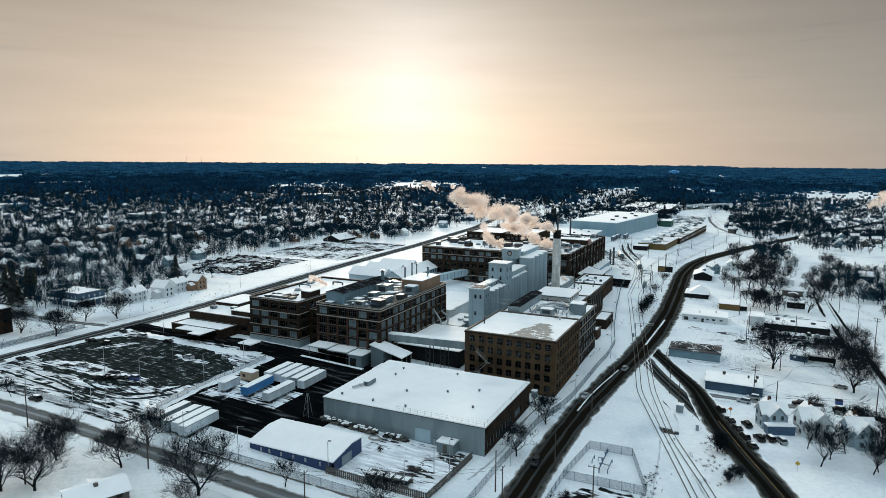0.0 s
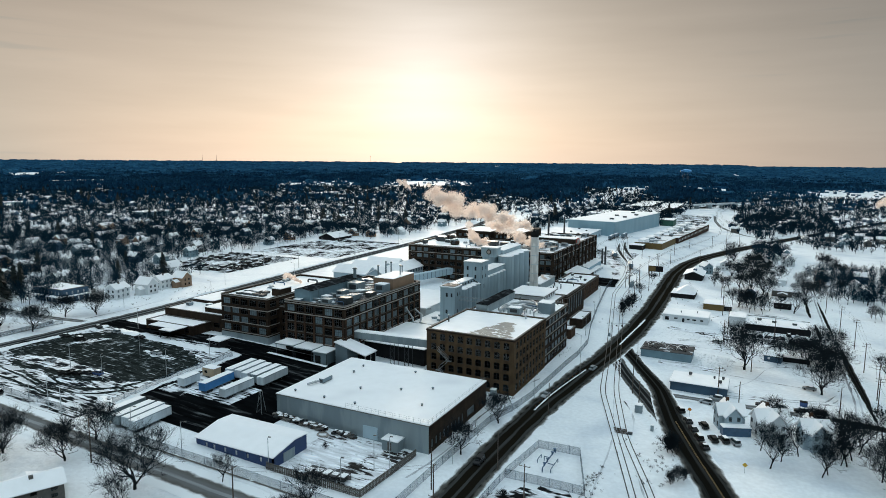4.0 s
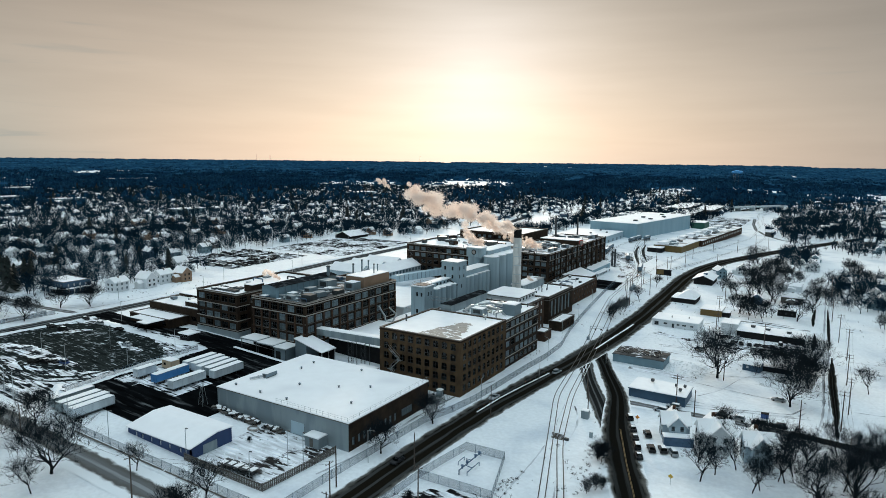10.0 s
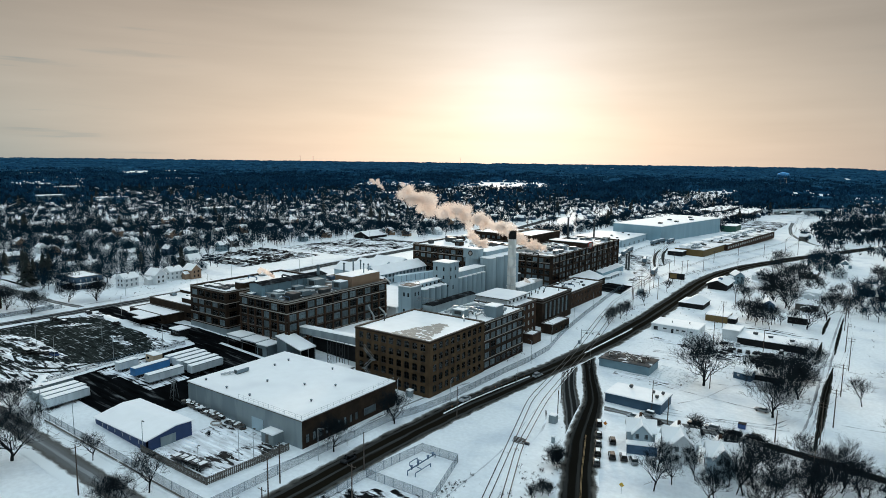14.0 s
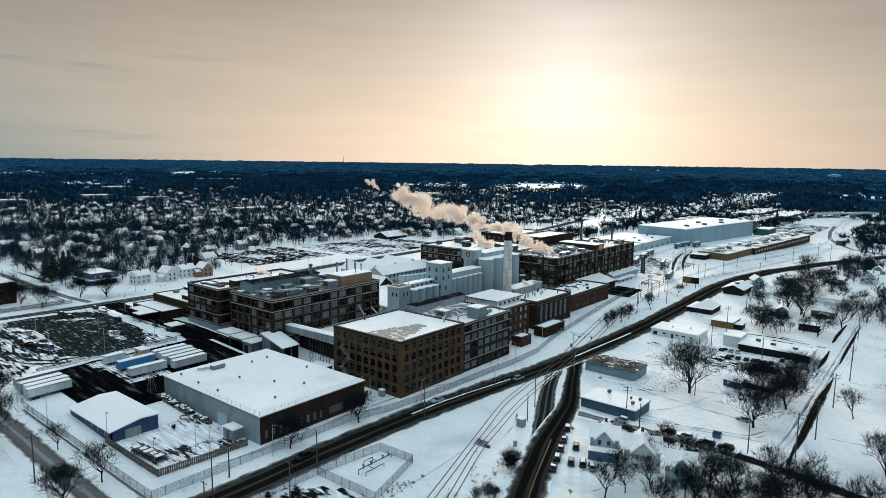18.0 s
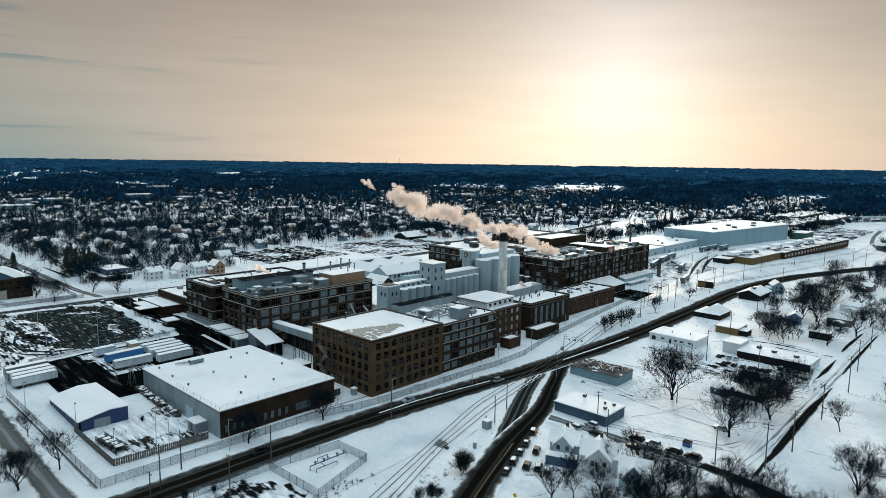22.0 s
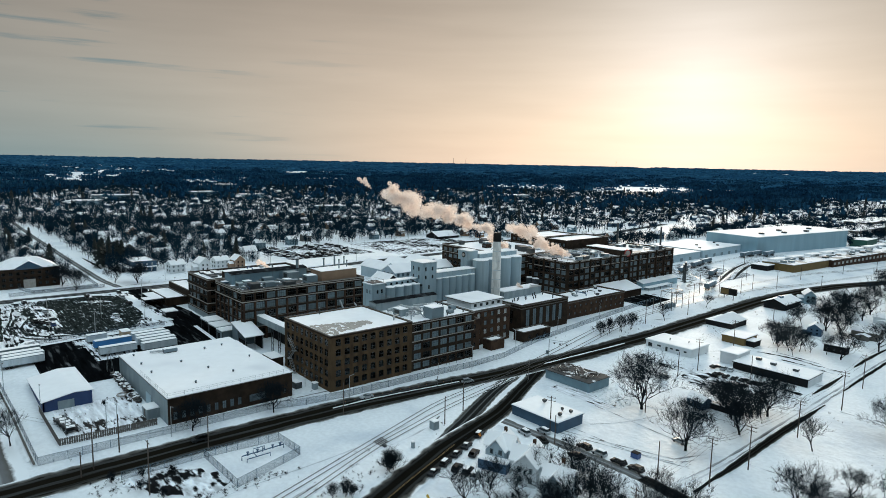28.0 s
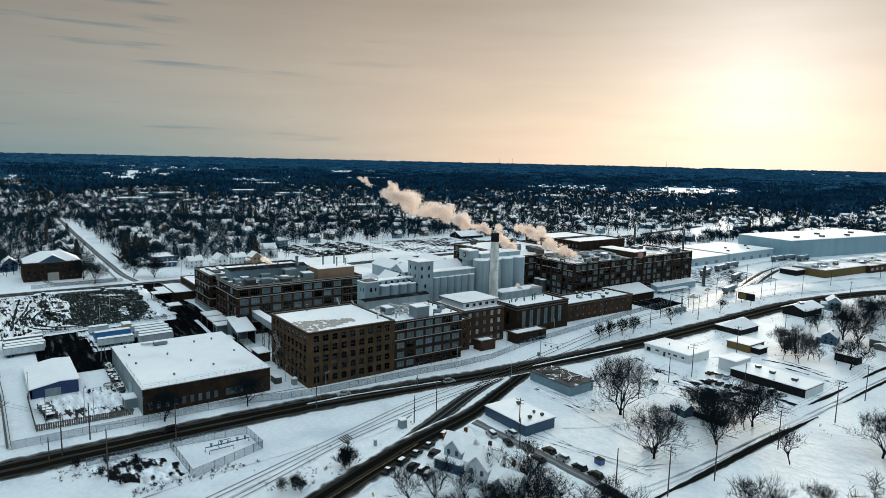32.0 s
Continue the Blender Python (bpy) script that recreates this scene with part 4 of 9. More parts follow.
gate = block("gate_house", -7, -1.5, 88, 104, 5.2, "small dark brick gatehouse with flat snowy roof", "gatehouse", "brick_dark",
             east=grid_openings(16, 1.4, 5, 1, 3, 0.3, 0.4, "bay", 1.0), parapet=0.1)
lean = block("low_annex", -6, -1.5, 70, 77, 5.0, "low brown brick annex with snowy roof", "annex", "brick_red", parapet=0.1)

# middle west block (b5) with roof plant
z0, z1 = 4.0, 22.0
b5 = block("west_factory_building", -86, -60.4, -1.5, 52, z1, "dark brick four-storey factory with stone bands and window bays", "factory", "brick_dark", snow="roof_dark",
           south=grid_openings(25.6, z0 + 0.4, z1 - 0.5, 5, 6, 0.80, 0.70, mixed("bay", "bay", "block"), 0.6, 0.2),
           east=grid_openings(53.5, z0 + 0.4, z1 - 0.5, 5, 12, 0.80, 0.70, mixed("block", "block", "bay"), 0.6, 0.2), parapet=0.6)
bands(b5, -86, -60.4, -1.5, 52, (z1 - 3.9, z1 - 0.4, z1 + 0.3, z0 + 4.3), "stone", 0.3, 0.14)
bands(b5, -86, -60.4, -1.5, 52, (z0 + 7.6, z0 + 11.1), "stone_dark", 0.22, 0.1)
for i in range(13):
    y = -1.5 + 0.6 + 52.3 / 12 * i
    part("pier", MB().slab(-60.39, -60.12, y - 0.36, y + 0.36, 2.5, z1 - 4.0, 0.06), "brick_red", b5)
for i in range(7):
    x = -86 + 0.6 + 24.4 / 6 * i
    part("pier", MB().slab(x - 0.36, x + 0.36, -1.78, -1.51, 3.2, z1 - 4.0, 0.06), "brick_red", b5)
z0, z1 = 5.0, 21.3
b6 = block("corner_factory_building", -116, -93.6, -2, 44, z1, "dark brick factory block with a pale ground floor", "factory", "brick_dark",
           south=grid_openings(22.4, z0 + 2.8, z1 - 0.3, 4, 5, 0.80, 0.70, mixed("bay", "bay", "block"), 0.6, 0.2),
           east=grid_openings(46, z0 + 2.8, z1 - 0.3, 4, 9, 0.7, 0.62, "bay", 0.7), parapet=0.6)
bands(b6, -116, -93.6, -2, 44, (z0 + 3.0, z0 + 6.7, z1 - 4.2, z1 + 0.2), "stone", 0.28, 0.1)
part("ground_floor_cladding", MB().box(-116.2, -93.4, -2.25, -2.02, z0 - 1, z0 + 2.6).box(-93.58, -93.3, -2, 6, z0 - 1, z0 + 2.6), "panel_wall", b6, "pale ground-floor cladding")
block("link_building", -93.4, -86.2, 4, 44, 17.5, "recessed dark brick link between two factory blocks", "factory", "brick_dark",
             south=grid_openings(7.2, 5.5, 17.2, 4, 2, 0.6, 0.55, "bay", 0.6))

# roof plant on the west building
lp = thing("roof_hall", (-80, 14, 22), "long blue-grey sheet metal hall on the factory roof", "penthouse")
part("wall", MB().gable_walls(-84, -77, 1.5, 34, 22.003, 25.8, 26.6, "y"), "teal_wall", lp)
part("roof", MB().gable(-84, -77, 1.5, 34, 25.8, 26.6, "y", 0.3, 0.1), "roof_black", lp)
for i in range(10):
    part("rib", MB().box(-76.98, -76.88, 3.0 + 3.1 * i, 3.12 + 3.1 * i, 22.003, 25.7), "metal_grey", lp)
tp = thing("tan_roof_house", (-66, 41, 22), "plain tan penthouse on the factory roof", "penthouse")
part("wall", MB().box(-70.5, -61.6, 32.5, 49, 22.003, 26.4), "tan_wall", tp)
part("snow_cover", MB().slab(-70.6, -61.5, 32.4, 49.1, 26.403, 26.6, 0.1), "roof_snow", tp)

# west annex, canopies
annex = block("entrance_annex", -149, -117, 0, 60, 12.2, "low dark brick annex with broad snowy roof", "annex", "brick_dark",
              south=grid_openings(32, 6.2, 11.5, 1, 5, 0.5, 0.35, "bay", 1), parapet=0.2)
block("front_annex", -149, -124, -9, -0.2, 9.4, "single-storey dark annex with flat snowy roof", "annex", "brick_dark",
               south=grid_openings(25, 6.0, 9.2, 1, 5, 0.5, 0.5, "bay", 1), parapet=0.1)

# grain silos and elevators
def silo(x, y, r, z1, zb=1.0):
    t = thing("grain_silo", (x, y, zb), "tall grey concrete grain silo with snow on its cap", "silo", "grain silos")
    part("shell", MB().cyl(x, y, zb - 0.5, z1, r, r, 28), "silo", t)
    part("rim", MB().cyl(x, y, z1, z1 + 0.25, r + 0.12, r + 0.12, 28), "concrete", t)
    part("snow_cap", MB().cyl(x, y, z1 + 0.254, z1 + 0.5, r, r - 0.5, 28), "roof_snow", t)
    return t


for i in range(4):
    silo(-40.8, 51.5 + 4.2 * i, 2.05, 21.2, 3.0)
for i in range(6):
    silo(-41.6, 77 + 3.8 * i, 1.95, 22.0, 3.0)
    silo(-46.2, 77 + 3.8 * i, 1.95, 22.0, 3.0)
for i in range(4):
    silo(-42.0, 102.5 + 7.2 * i, 3.7, 27.7, 3.0)
    silo(-50.0, 102.5 + 7.2 * i, 3.7, 27.7, 3.0)


def tower(name, x0, x1, y0, y1, zb, z1, label, op=()):
    t = thing(name, ((x0 + x1) / 2, (y0 + y1) / 2, zb), label, "tower")
    for k, (p, q) in enumerate((((x0, y0), (x1, y0)), ((x1, y0), (x1, y1)), ((x1, y1), (x0, y1)), ((x0, y1), (x0, y0)))):
        facade(t, "silo", p, q, zb - 0.5, z1, list(op) if k in (0, 1) else [])
    part("roof", MB().box(x0 - 0.25, x1 + 0.25, y0 - 0.25, y1 + 0.25, z1 + 0.003, z1 + 0.3), "concrete", t)
    part("snow_cover", MB().slab(x0 - 0.2, x1 + 0.2, y0 - 0.2, y1 + 0.2, z1 + 0.303, z1 + 0.5, 0.15), "roof_snow", t)
    return t


tower("elevator_tower", -47.5, -39.6, 67, 74.5, 3, 29.5, "tall grey concrete elevator tower with small windows", [(1.3, 2.2, 26.2, 27.9, "sash"), (4.9, 5.8, 26.2, 27.9, "sash"), (1.3, 2.2, 22.8, 24.4, "sash"), (4.9, 5.8, 22.8, 24.4, "sash"), (3.1, 4.0, 18.5, 20.2, "sash"), (3.1, 4.0, 12, 13.6, "sash")])
tower("small_elevator_tower", -46.0, -39.8, 42, 48.5, 3, 23.2, "grey concrete elevator tower beside round silos", [(2.3, 3.2, 19.6, 21.2, "sash"), (2.3, 3.2, 13, 14.6, "sash"), (4.4, 5.2, 19.6, 21.2, "sash")])
tower("silo_head_house", -53.0, -45.2, 98.5, 103.5, 27.9, 31.4, "pale head house on top of the silos", [])
em = thing("tower_emblem", (-49, 98.4, 29.6), "round dark emblem on the pale head house", "emblem")
part("disc", MB().tube((-49.1, 98.42, 29.7), (-49.1, 98.3, 29.7), 1.2, 1.2, 20), "dark_wall", em)
part("ring", MB().tube((-49.1, 98.296, 29.7), (-49.1, 98.24, 29.7), 0.8, 0.8, 20), "stone", em)
gal = thing("silo_gallery", (-43.5, 86, 22.5), "low concrete gallery on top of the silo row", "gallery")
part("wall", MB().box(-46.5, -41, 75, 98, 22.5, 24.6), "silo", gal)
part("snow_cover", MB().slab(-46.7, -40.8, 74.8, 98.2, 24.603, 24.9, 0.15), "roof_snow", gal)
gal2 = thing("silo_gallery", (-48, 116, 28.2), "low concrete gallery on top of the big silos", "gallery")
part("wall", MB().box(-50.5, -44, 104, 128, 28.2, 30.0), "silo", gal2)
part("snow_cover", MB().slab(-50.7, -43.8, 103.8, 128.2, 30.003, 30.3, 0.15), "roof_snow", gal2)

# chimney
ch = thing("chimney", (-26.3, 96.6, 1.3), "tall pale brick chimney with a sooty black top", "chimney")
part("shaft", MB().cyl(-26.3, 96.6, 0.8, 38.3, 2.1, 1.75, 28), "pale_brick", ch)
part("sooty_top", MB().cyl(-26.3, 96.6, 38.304, 41.8, 1.72, 1.68, 28).cyl(-26.3, 96.6, 41.804, 42.0, 1.85, 1.85, 28), "dark_wall", ch, "sooty black chimney top")
for k in range(8):
    part("ring", MB().cyl(-26.3, 96.6, 6 + 4 * k, 6.25 + 4 * k, 2.12 - 0.035 * k, 2.12 - 0.035 * k, 28), "concrete", ch)

# roof gallery on the window wing
rg = thing("roof_gallery", (-24, 46, 17.7), "long pale roof gallery with a dark snowy roof", "penthouse")
part("wall", MB().box(-26.4, -22, 31.8, 60, 17.703, 20.6), "panel_wall", rg)
part("roof", MB().gable(-26.4, -22, 31.8, 60, 20.6, 21.2, "y", 0.2, 0.1), "roof_black", rg)

# far north factory blocks
z0, z1 = 2.5, 22.0
b8 = block("north_factory_building", -66, -35.5, 156.6, 255, z1, "long dark brick factory with stone bands and bays", "factory", "brick_dark", snow="worn_snow",
           south=grid_openings(30.5, z0, z1 - 0.3, 6, 8, 0.76, 0.68, mixed("block", "bay"), 0.8, 0.2),
           east=grid_openings(98.4, z0, z1 - 0.3, 6, 22, 0.76, 0.68, mixed("block", "bay"), 0.8, 0.2), parapet=0.6)
bands(b8, -66, -35.5, 156.6, 255, (z0 + 3.2, z1 - 3.3, z1 + 0.2), "stone", 0.3, 0.1)
for i in range(12):
    y = 157.4 + 98.4 / 11 * i - 0.4
    part("pier", MB().slab(-35.49, -35.0, y - 0.45, y + 0.45, 0.5, z1 + 0.9, 0.1), "brick_dark", b8)
for i in range(5):
    x = -65.6 + 29.8 / 4 * i
    part("pier", MB().slab(x - 0.45, x + 0.45, 156.1, 156.59, 0.5, z1 + 0.9, 0.1), "brick_dark", b8)
b7 = block("middle_factory_building", -118.5, -62, 145, 190, 23.2, "dark brick factory building behind the silos", "factory", "brick_dark",
           south=grid_openings(56.5, 5, 22.9, 5, 13, 0.70, 0.60, mixed("block", "bay"), 0.8),
           east=grid_openings(45, 5, 22.9, 5, 9, 0.70, 0.60, mixed("block", "bay"), 0.8), parapet=0.6)
bands(b7, -118.5, -62, 145, 190, (8.5, 19.6, 23.4), "stone", 0.3, 0.1)
bigw = thing("distribution_warehouse", (-56, 419, 2), "huge pale blue-white windowless warehouse with snowy roof", "warehouse", rz=-8.5)
for nm_, me_ in (("wall", ready("wall", MB().box(-46, 0, 0, 138, -1, 14.6), "teal_metal")), ("snow_cover", ready("snow_cover", MB().slab(-46.3, 0.3, -0.3, 138.3, 14.603, 15.1, 0.3), "roof_snow"))):
    local_part(nm_, me_, bigw)
for x, y in ((-12, 24), (-9, 52), (-8, 84), (-22, 66), (-20, 110)):
    local_part("roof_unit", ready("roof_unit", MB().slab(x - 1.6, x + 1.6, y - 1.6, y + 1.6, 15.0, 16.4, 0.1), "metal_dark"), bigw)
for x0, x1, y0, y1, h in ((-120, -69, 262, 354, 9), (-112, -68, 356, 417, 9.5)):
    t = thing("storage_hall", ((x0 + x1) / 2, (y0 + y1) / 2, 2), "low white storage hall with a wide snow roof", "hall", "storage halls")
    part("wall", MB().box(x0, x1, y0, y1, 1, h), "white_metal", t)
    part("snow_cover", MB().slab(x0 - 0.3, x1 + 0.3, y0 - 0.3, y1 + 0.3, h + 0.003, h + 0.4, 0.2), "roof_snow", t)
    for k in range(int((y1 - y0) / 12)):
        part("dock_door", MB().box(x1 + 0.003, x1 + 0.12, y0 + 4 + 12 * k, y0 + 7.5 + 12 * k, 2.4, 6.2), "metal_grey", t)
    for k in range(4):
        part("roof_vent", MB().slab(x1 - 9 - 10 * (k % 2), x1 - 7.4 - 10 * (k % 2), y0 + 10 + 14 * k, y0 + 11.6 + 14 * k, h + 0.38, h + 1.3, 0.1), "metal_dark", t)

# white block with gables behind the west building
hw = thing("white_gabled_building", (-118, 122, 6), "long white gabled office building with snowy roofs", "office")
for x0, x1, y0, y1, ax in ((-121, -109, 104, 146, "y"), (-142, -121.1, 104, 115, "x"), (-142, -121.1, 120, 131, "x"), (-142, -121.1, 135, 146, "x")):
    part("wall", MB().gable_walls(x0, x1, y0, y1, 4, 11.6, 15.2, ax), "blue_white_wall", hw)
    part("roof", MB().gable(x0, x1, y0, y1, 11.6, 15.2, ax, 0.5, 0.3), "roof_snow", hw, "snow-covered saddle roof")
for j in range(2):
    for i in range(13):
        part("window", MB().box(-109.02, -108.93, 105.5 + 3.1 * i, 106.9 + 3.1 * i, 6.6 + 2.9 * j, 8.4 + 2.9 * j), "glass", hw)
    for i in range(3):
        part("window", MB().box(-119.5 + 3.6 * i, -118.1 + 3.6 * i, 103.9, 103.98, 6.6 + 2.9 * j, 8.4 + 2.9 * j), "glass", hw)
gh_ = thing("gabled_house", (-104, 94, 6), "small house with a dark timber gable and snow roof", "house")
part("wall", MB().gable_walls(-111, -98, 90, 99, 4, 9.6, 13.4, "x"), "dark_wall", gh_)
part("roof", MB().gable(-111, -98, 90, 99, 9.6, 13.4, "x", 0.7, 0.3), "roof_snow", gh_)
part("window", MB().box(-97.99, -97.9, 93.6, 95.4, 9.2, 10.6), "glass", gh_)

# ---- warehouse in front ----
wh = thing("flat_warehouse", (-28, -28, 1.3), "large flat warehouse with grey front wall, brick side and snow roof", "warehouse")
x0, x1, y0, y1, zt = -51.6, -4.7, -46, -10.3, 8.4
facade(wh, "panel_wall", (x0, y0), (x1, y0), 0.2, zt, [(28, 32.5, 2.2, 5.2, "bay")])
facade(wh, "brick_dark", (x1, y0), (x1, y1), 0.2, zt, [(u, u + 1.1, 2.4, 4.6, "block") for u in (1.4, 3.6, 5.8, 8.0, 10.2, 12.4, 14.6, 16.8, 19.0)] + [(22.4, 27.6, 2.4, 4.6, "block"), (30.4, 31.4, 2.6, 4.2, "bay"), (32.8, 33.8, 2.6, 4.2, "bay")])
facade(wh, "brick_dark", (x1, y1), (x0, y1), 0.2, zt, [])
facade(wh, "panel_wall", (x0, y1), (x0, y0), 0.2, zt, [])
part("roof", MB().box(x0 - 0.2, x1 + 0.2, y0 - 0.2, y1 + 0.2, zt + 0.003, zt + 0.2), "stone_dark", wh)
part("snow_cover", MB().slab(x0 - 0.15, x1 + 0.15, y0 - 0.15, y1 + 0.15, zt + 0.204, zt + 0.45, 0.15), "roof_snow", wh)

bb = thing("blue_shed", (-44, -64, 2.5), "low blue metal shed with a wide snow roof", "shed")
facade(bb, "blue_wall", (-56, -70), (-32, -70), 1.5, 4.7, [(u, u + 0.7, 3.0, 4.1, "light") for u in (3, 5.5, 9, 12.5, 16, 20)])
part("gable_wall", MB().add([(-32.003, -70, 1.0), (-32.003, -58, 1.0), (-32.003, -58, 5.8), (-32.003, -62.5, 6.1), (-32.003, -70, 4.7), (-32.3, -70, 1.0), (-32.3, -58, 1.0), (-32.3, -58, 5.8), (-32.3, -62.5, 6.1), (-32.3, -70, 4.7)],
                            [(0, 1, 2, 3, 4), (9, 8, 7, 6, 5), (1, 6, 7, 2), (0, 4, 9, 5)]), "blue_wall", bb)
part("roller_door", MB().box(-31.998, -31.9, -66.5, -62.5, 1.6, 4.4), "panel_wall", bb, "grey roller door")
facade(bb, "blue_wall", (-32.3, -58), (-56, -58), 1.5, 5.8, [])
facade(bb, "blue_wall", (-56, -58), (-56, -70), 1.5, 4.7, [])
part("roof", MB().add([(-56.4, -70.4, 4.72), (-31.7, -70.4, 4.72), (-31.7, -62.5, 6.15), (-56.4, -62.5, 6.15), (-31.7, -57.6, 5.85), (-56.4, -57.6, 5.85),
                       (-56.4, -70.4, 4.95), (-31.7, -70.4, 4.95), (-31.7, -62.5, 6.4), (-56.4, -62.5, 6.4), (-31.7, -57.6, 6.1), (-56.4, -57.6, 6.1)],
                      [(3, 2, 1, 0), (5, 4, 2, 3), (6, 7, 8, 9), (9, 8, 10, 11), (0, 1, 7, 6), (1, 2, 8, 7), (2, 4, 10, 8), (4, 5, 11, 10), (5, 3, 9, 11), (3, 0, 6, 9)]), "roof_snow", bb)

# ---- right bank of the road ----
def low_building(name, x0, x1, y0, y1, h, wall, label, category, south=(), east=(), snow="roof_snow", over=0.3, west=()):
    zb = float(min(G(x0, y0), G(x1, y0)))
    t = thing(name, ((x0 + x1) / 2, (y0 + y1) / 2, zb), label, category)
    facade(t, wall, (x0, y0), (x1, y0), zb - 0.4, zb + h, [(a, b, zb + c, zb + d, s) for a, b, c, d, s in south], 0.25, depth=0.12)
    facade(t, wall, (x1, y0), (x1, y1), zb - 0.4, zb + h, [(a, b, zb + c, zb + d, s) for a, b, c, d, s in east], 0.25, depth=0.12)
    facade(t, wall, (x1, y1), (x0, y1), zb - 0.4, zb + h, [], 0.25)
    facade(t, wall, (x0, y1), (x0, y0), zb - 0.4, zb + h, [(a, b, zb + c, zb + d, s) for a, b, c, d, s in west], 0.25, depth=0.12)
    part("roof", MB().box(x0 - over, x1 + over, y0 - over, y1 + over, zb + h + 0.003, zb + h + 0.2), wall, t)
    part("snow_cover", MB().slab(x0 - over + 0.05, x1 + over - 0.05, y0 - over + 0.05, y1 + over - 0.05, zb + h + 0.204, zb + h + 0.45, 0.15), snow, t, "layer of white snow")
    return t


low_building("slate_shop", 40.6, 57.6, 37, 48, 2.9, "slate_wall", "slate-blue flat-roofed shop with snowy roof", "shop")
low_building("derelict_store", 26, 44, 69, 80, 2.9, "teal_wall", "derelict pale teal store with debris on its roof", "store", snow="roof_dark")
low_building("white_shop", 25.5, 45.2, 131.8, 145, 3.1, "white_wall", "white block shop building with a broad snow roof", "shop", south=[(1, 2.8, 0.6, 2.2, "bay"), (5, 6.6, 1.4, 2.1, "bay"), (8.6, 9.6, 0.1, 2.1, "sash"), (10.6, 11.8, 1.4, 2.1, "bay"), (13, 14.6, 1.4, 2.1, "bay"), (16.4, 17.6, 1.4, 2.1, "bay")])
# the front's shade is painted as dark walls; an end panel stays white
low_building("long_garage", 60.5, 86, 133.5, 146, 2.7, "dark_wall", "long garage with shade-darkened walls and a snowy roof", "garage")
gw = thing("garage_end_wall", (86.1, 139, -2), "white panel over the end wall of the garage", "wall")
part("wall", MB().box(86.01, 86.2, 133.6, 145.9, -2.4, float(G(73, 139)) + 2.6), "white_wall", gw)
low_building("garage_office", 53.8, 60.4, 137, 147, 4.2, "white_wall", "white office block of the garage", "office")
low_building("store_lean_to", 50.1, 53.4, 167, 173, 2.2, "dark_wall", "low lean-to against the ochre store", "store")
low_building("ochre_store", 40.5, 50, 165.6, 177, 2.9, "ochre_wall", "small ochre store with a snowy roof", "store")
ds = low_building("dark_store", 22.4, 34.4, 187, 202, 2.3, "dark_wall", "dark roadside store with a hipped snow roof", "store")
zs_ = float(G(34, 187)) + 2.75
part("hipped_roof", MB().add([(24.5, 189, zs_), (34.2, 189, zs_), (34.2, 202.2, zs_), (24.5, 202.2, zs_), (29, 193.5, zs_ + 3.2), (30, 193.5, zs_ + 3.2), (30, 198, zs_ + 3.2), (29, 198, zs_ + 3.2)],
                             [(0, 1, 5, 4), (1, 2, 6, 5), (2, 3, 7, 6), (3, 0, 4, 7), (4, 5, 6, 7), (3, 2, 1, 0)]), "roof_snow", ds)
lg = thing("low_gabled_shop", (28, 256, -1.3), "low dark shop with a broad gabled snow roof", "shop")
part("wall", MB().gable_walls(23, 33.5, 247, 266, -1.7, 1.8, 4.2, "y"), "dark_wall", lg)
part("roof", MB().gable(23, 33.5, 247, 266, 1.8, 4.2, "y", 0.9, 0.3), "roof_snow", lg)
part("roof_unit", MB().slab(27.6, 29.6, 252, 255, 4.0, 5.0, 0.1), "pipe_blue", lg)
zs_ = float(G(71, 88))
sh = thing("garden_shed", (71.3, 88.3, zs_), "small slate gabled shed with a snowy roof beside trees", "shed", rz=-12)
local_part("wall", ready("wall", MB().gable_walls(-2.9, 2.9, -2.2, 2.2, -0.5, 2.3, 3.6, "x"), "slate_wall"), sh)
local_part("roof", ready("roof", MB().gable(-2.9, 2.9, -2.2, 2.2, 2.3, 3.6, "x", 0.3, 0.16), "roof_snow"), sh)
local_part("window", ready("window", MB().box(-1.6, -0.8, -2.25, -2.203, 1.0, 1.8), "white_wall"), sh)
# box added for the long dark line behind the garden shed
low_building("low_dark_strip", 74.4, 83.4, 89.2, 91.6, 1.6, "dark_wall", "long low dark strip under bare trees", "shed", snow="worn_snow", over=0.1)

solo("garage_yard", strip([(53, 113), (60, 112), (68, 117), (78, 119), (88, 120)], [8, 19, 15, 15, 10], 0.05, 0.6, 1.0, 5.0), "rutted_lot", "dark rutted yard in front of the garage", "yard", kind="structure")
for pts_, w_ in (([(57, 162), (64, 166), (72, 165), (80, 163), (87, 161)], 1.6), ([(60, 168.5), (70, 168), (79, 166)], 1.0), ([(66, 159.5), (76, 160), (86, 157.5)], 0.9)):
    solo("rutted_snow", strip(pts_, w_, 0.05, 0.4, 0.5, w_ * 1.3), "rutted_lot", "dark ruts in snow behind the garage", "ground patch", kind="structure")
solo("shop_forecourt", strip([(30, 119), (38.6, 115.4), (46, 114.5), (55, 119)], [3, 5.5, 4.5, 2.5], 0.05, 0.5, 0.8, 2.2), "rutted_lot", "snowy forecourt with dark tyre ruts", "yard", kind="structure")
solo("siding_pit", sheet(-25, -8, 186, 212, 0.06), "wet_asphalt", "black area beside the siding", "yard", kind="structure")
solo("scrap_yard", sheet(-48, 6, 600, 735, 0.05), "rutted_lot", "cluttered dark scrap yard with patches of snow", "yard", kind="structure")
# two dark curved bands along the siding tracks
for pts_ in ([(-18.6, 282), (-28.5, 311.5), (-37.2, 343), (-43, 377)], [(-17.7, 299), (-27, 327.6), (-34.5, 355), (-40.5, 389)]):
    road("siding_band", pts_, [0.8, 2.6, 2.6, 0.8], "road_slushy", "dark curving band beside the siding", 0.12)
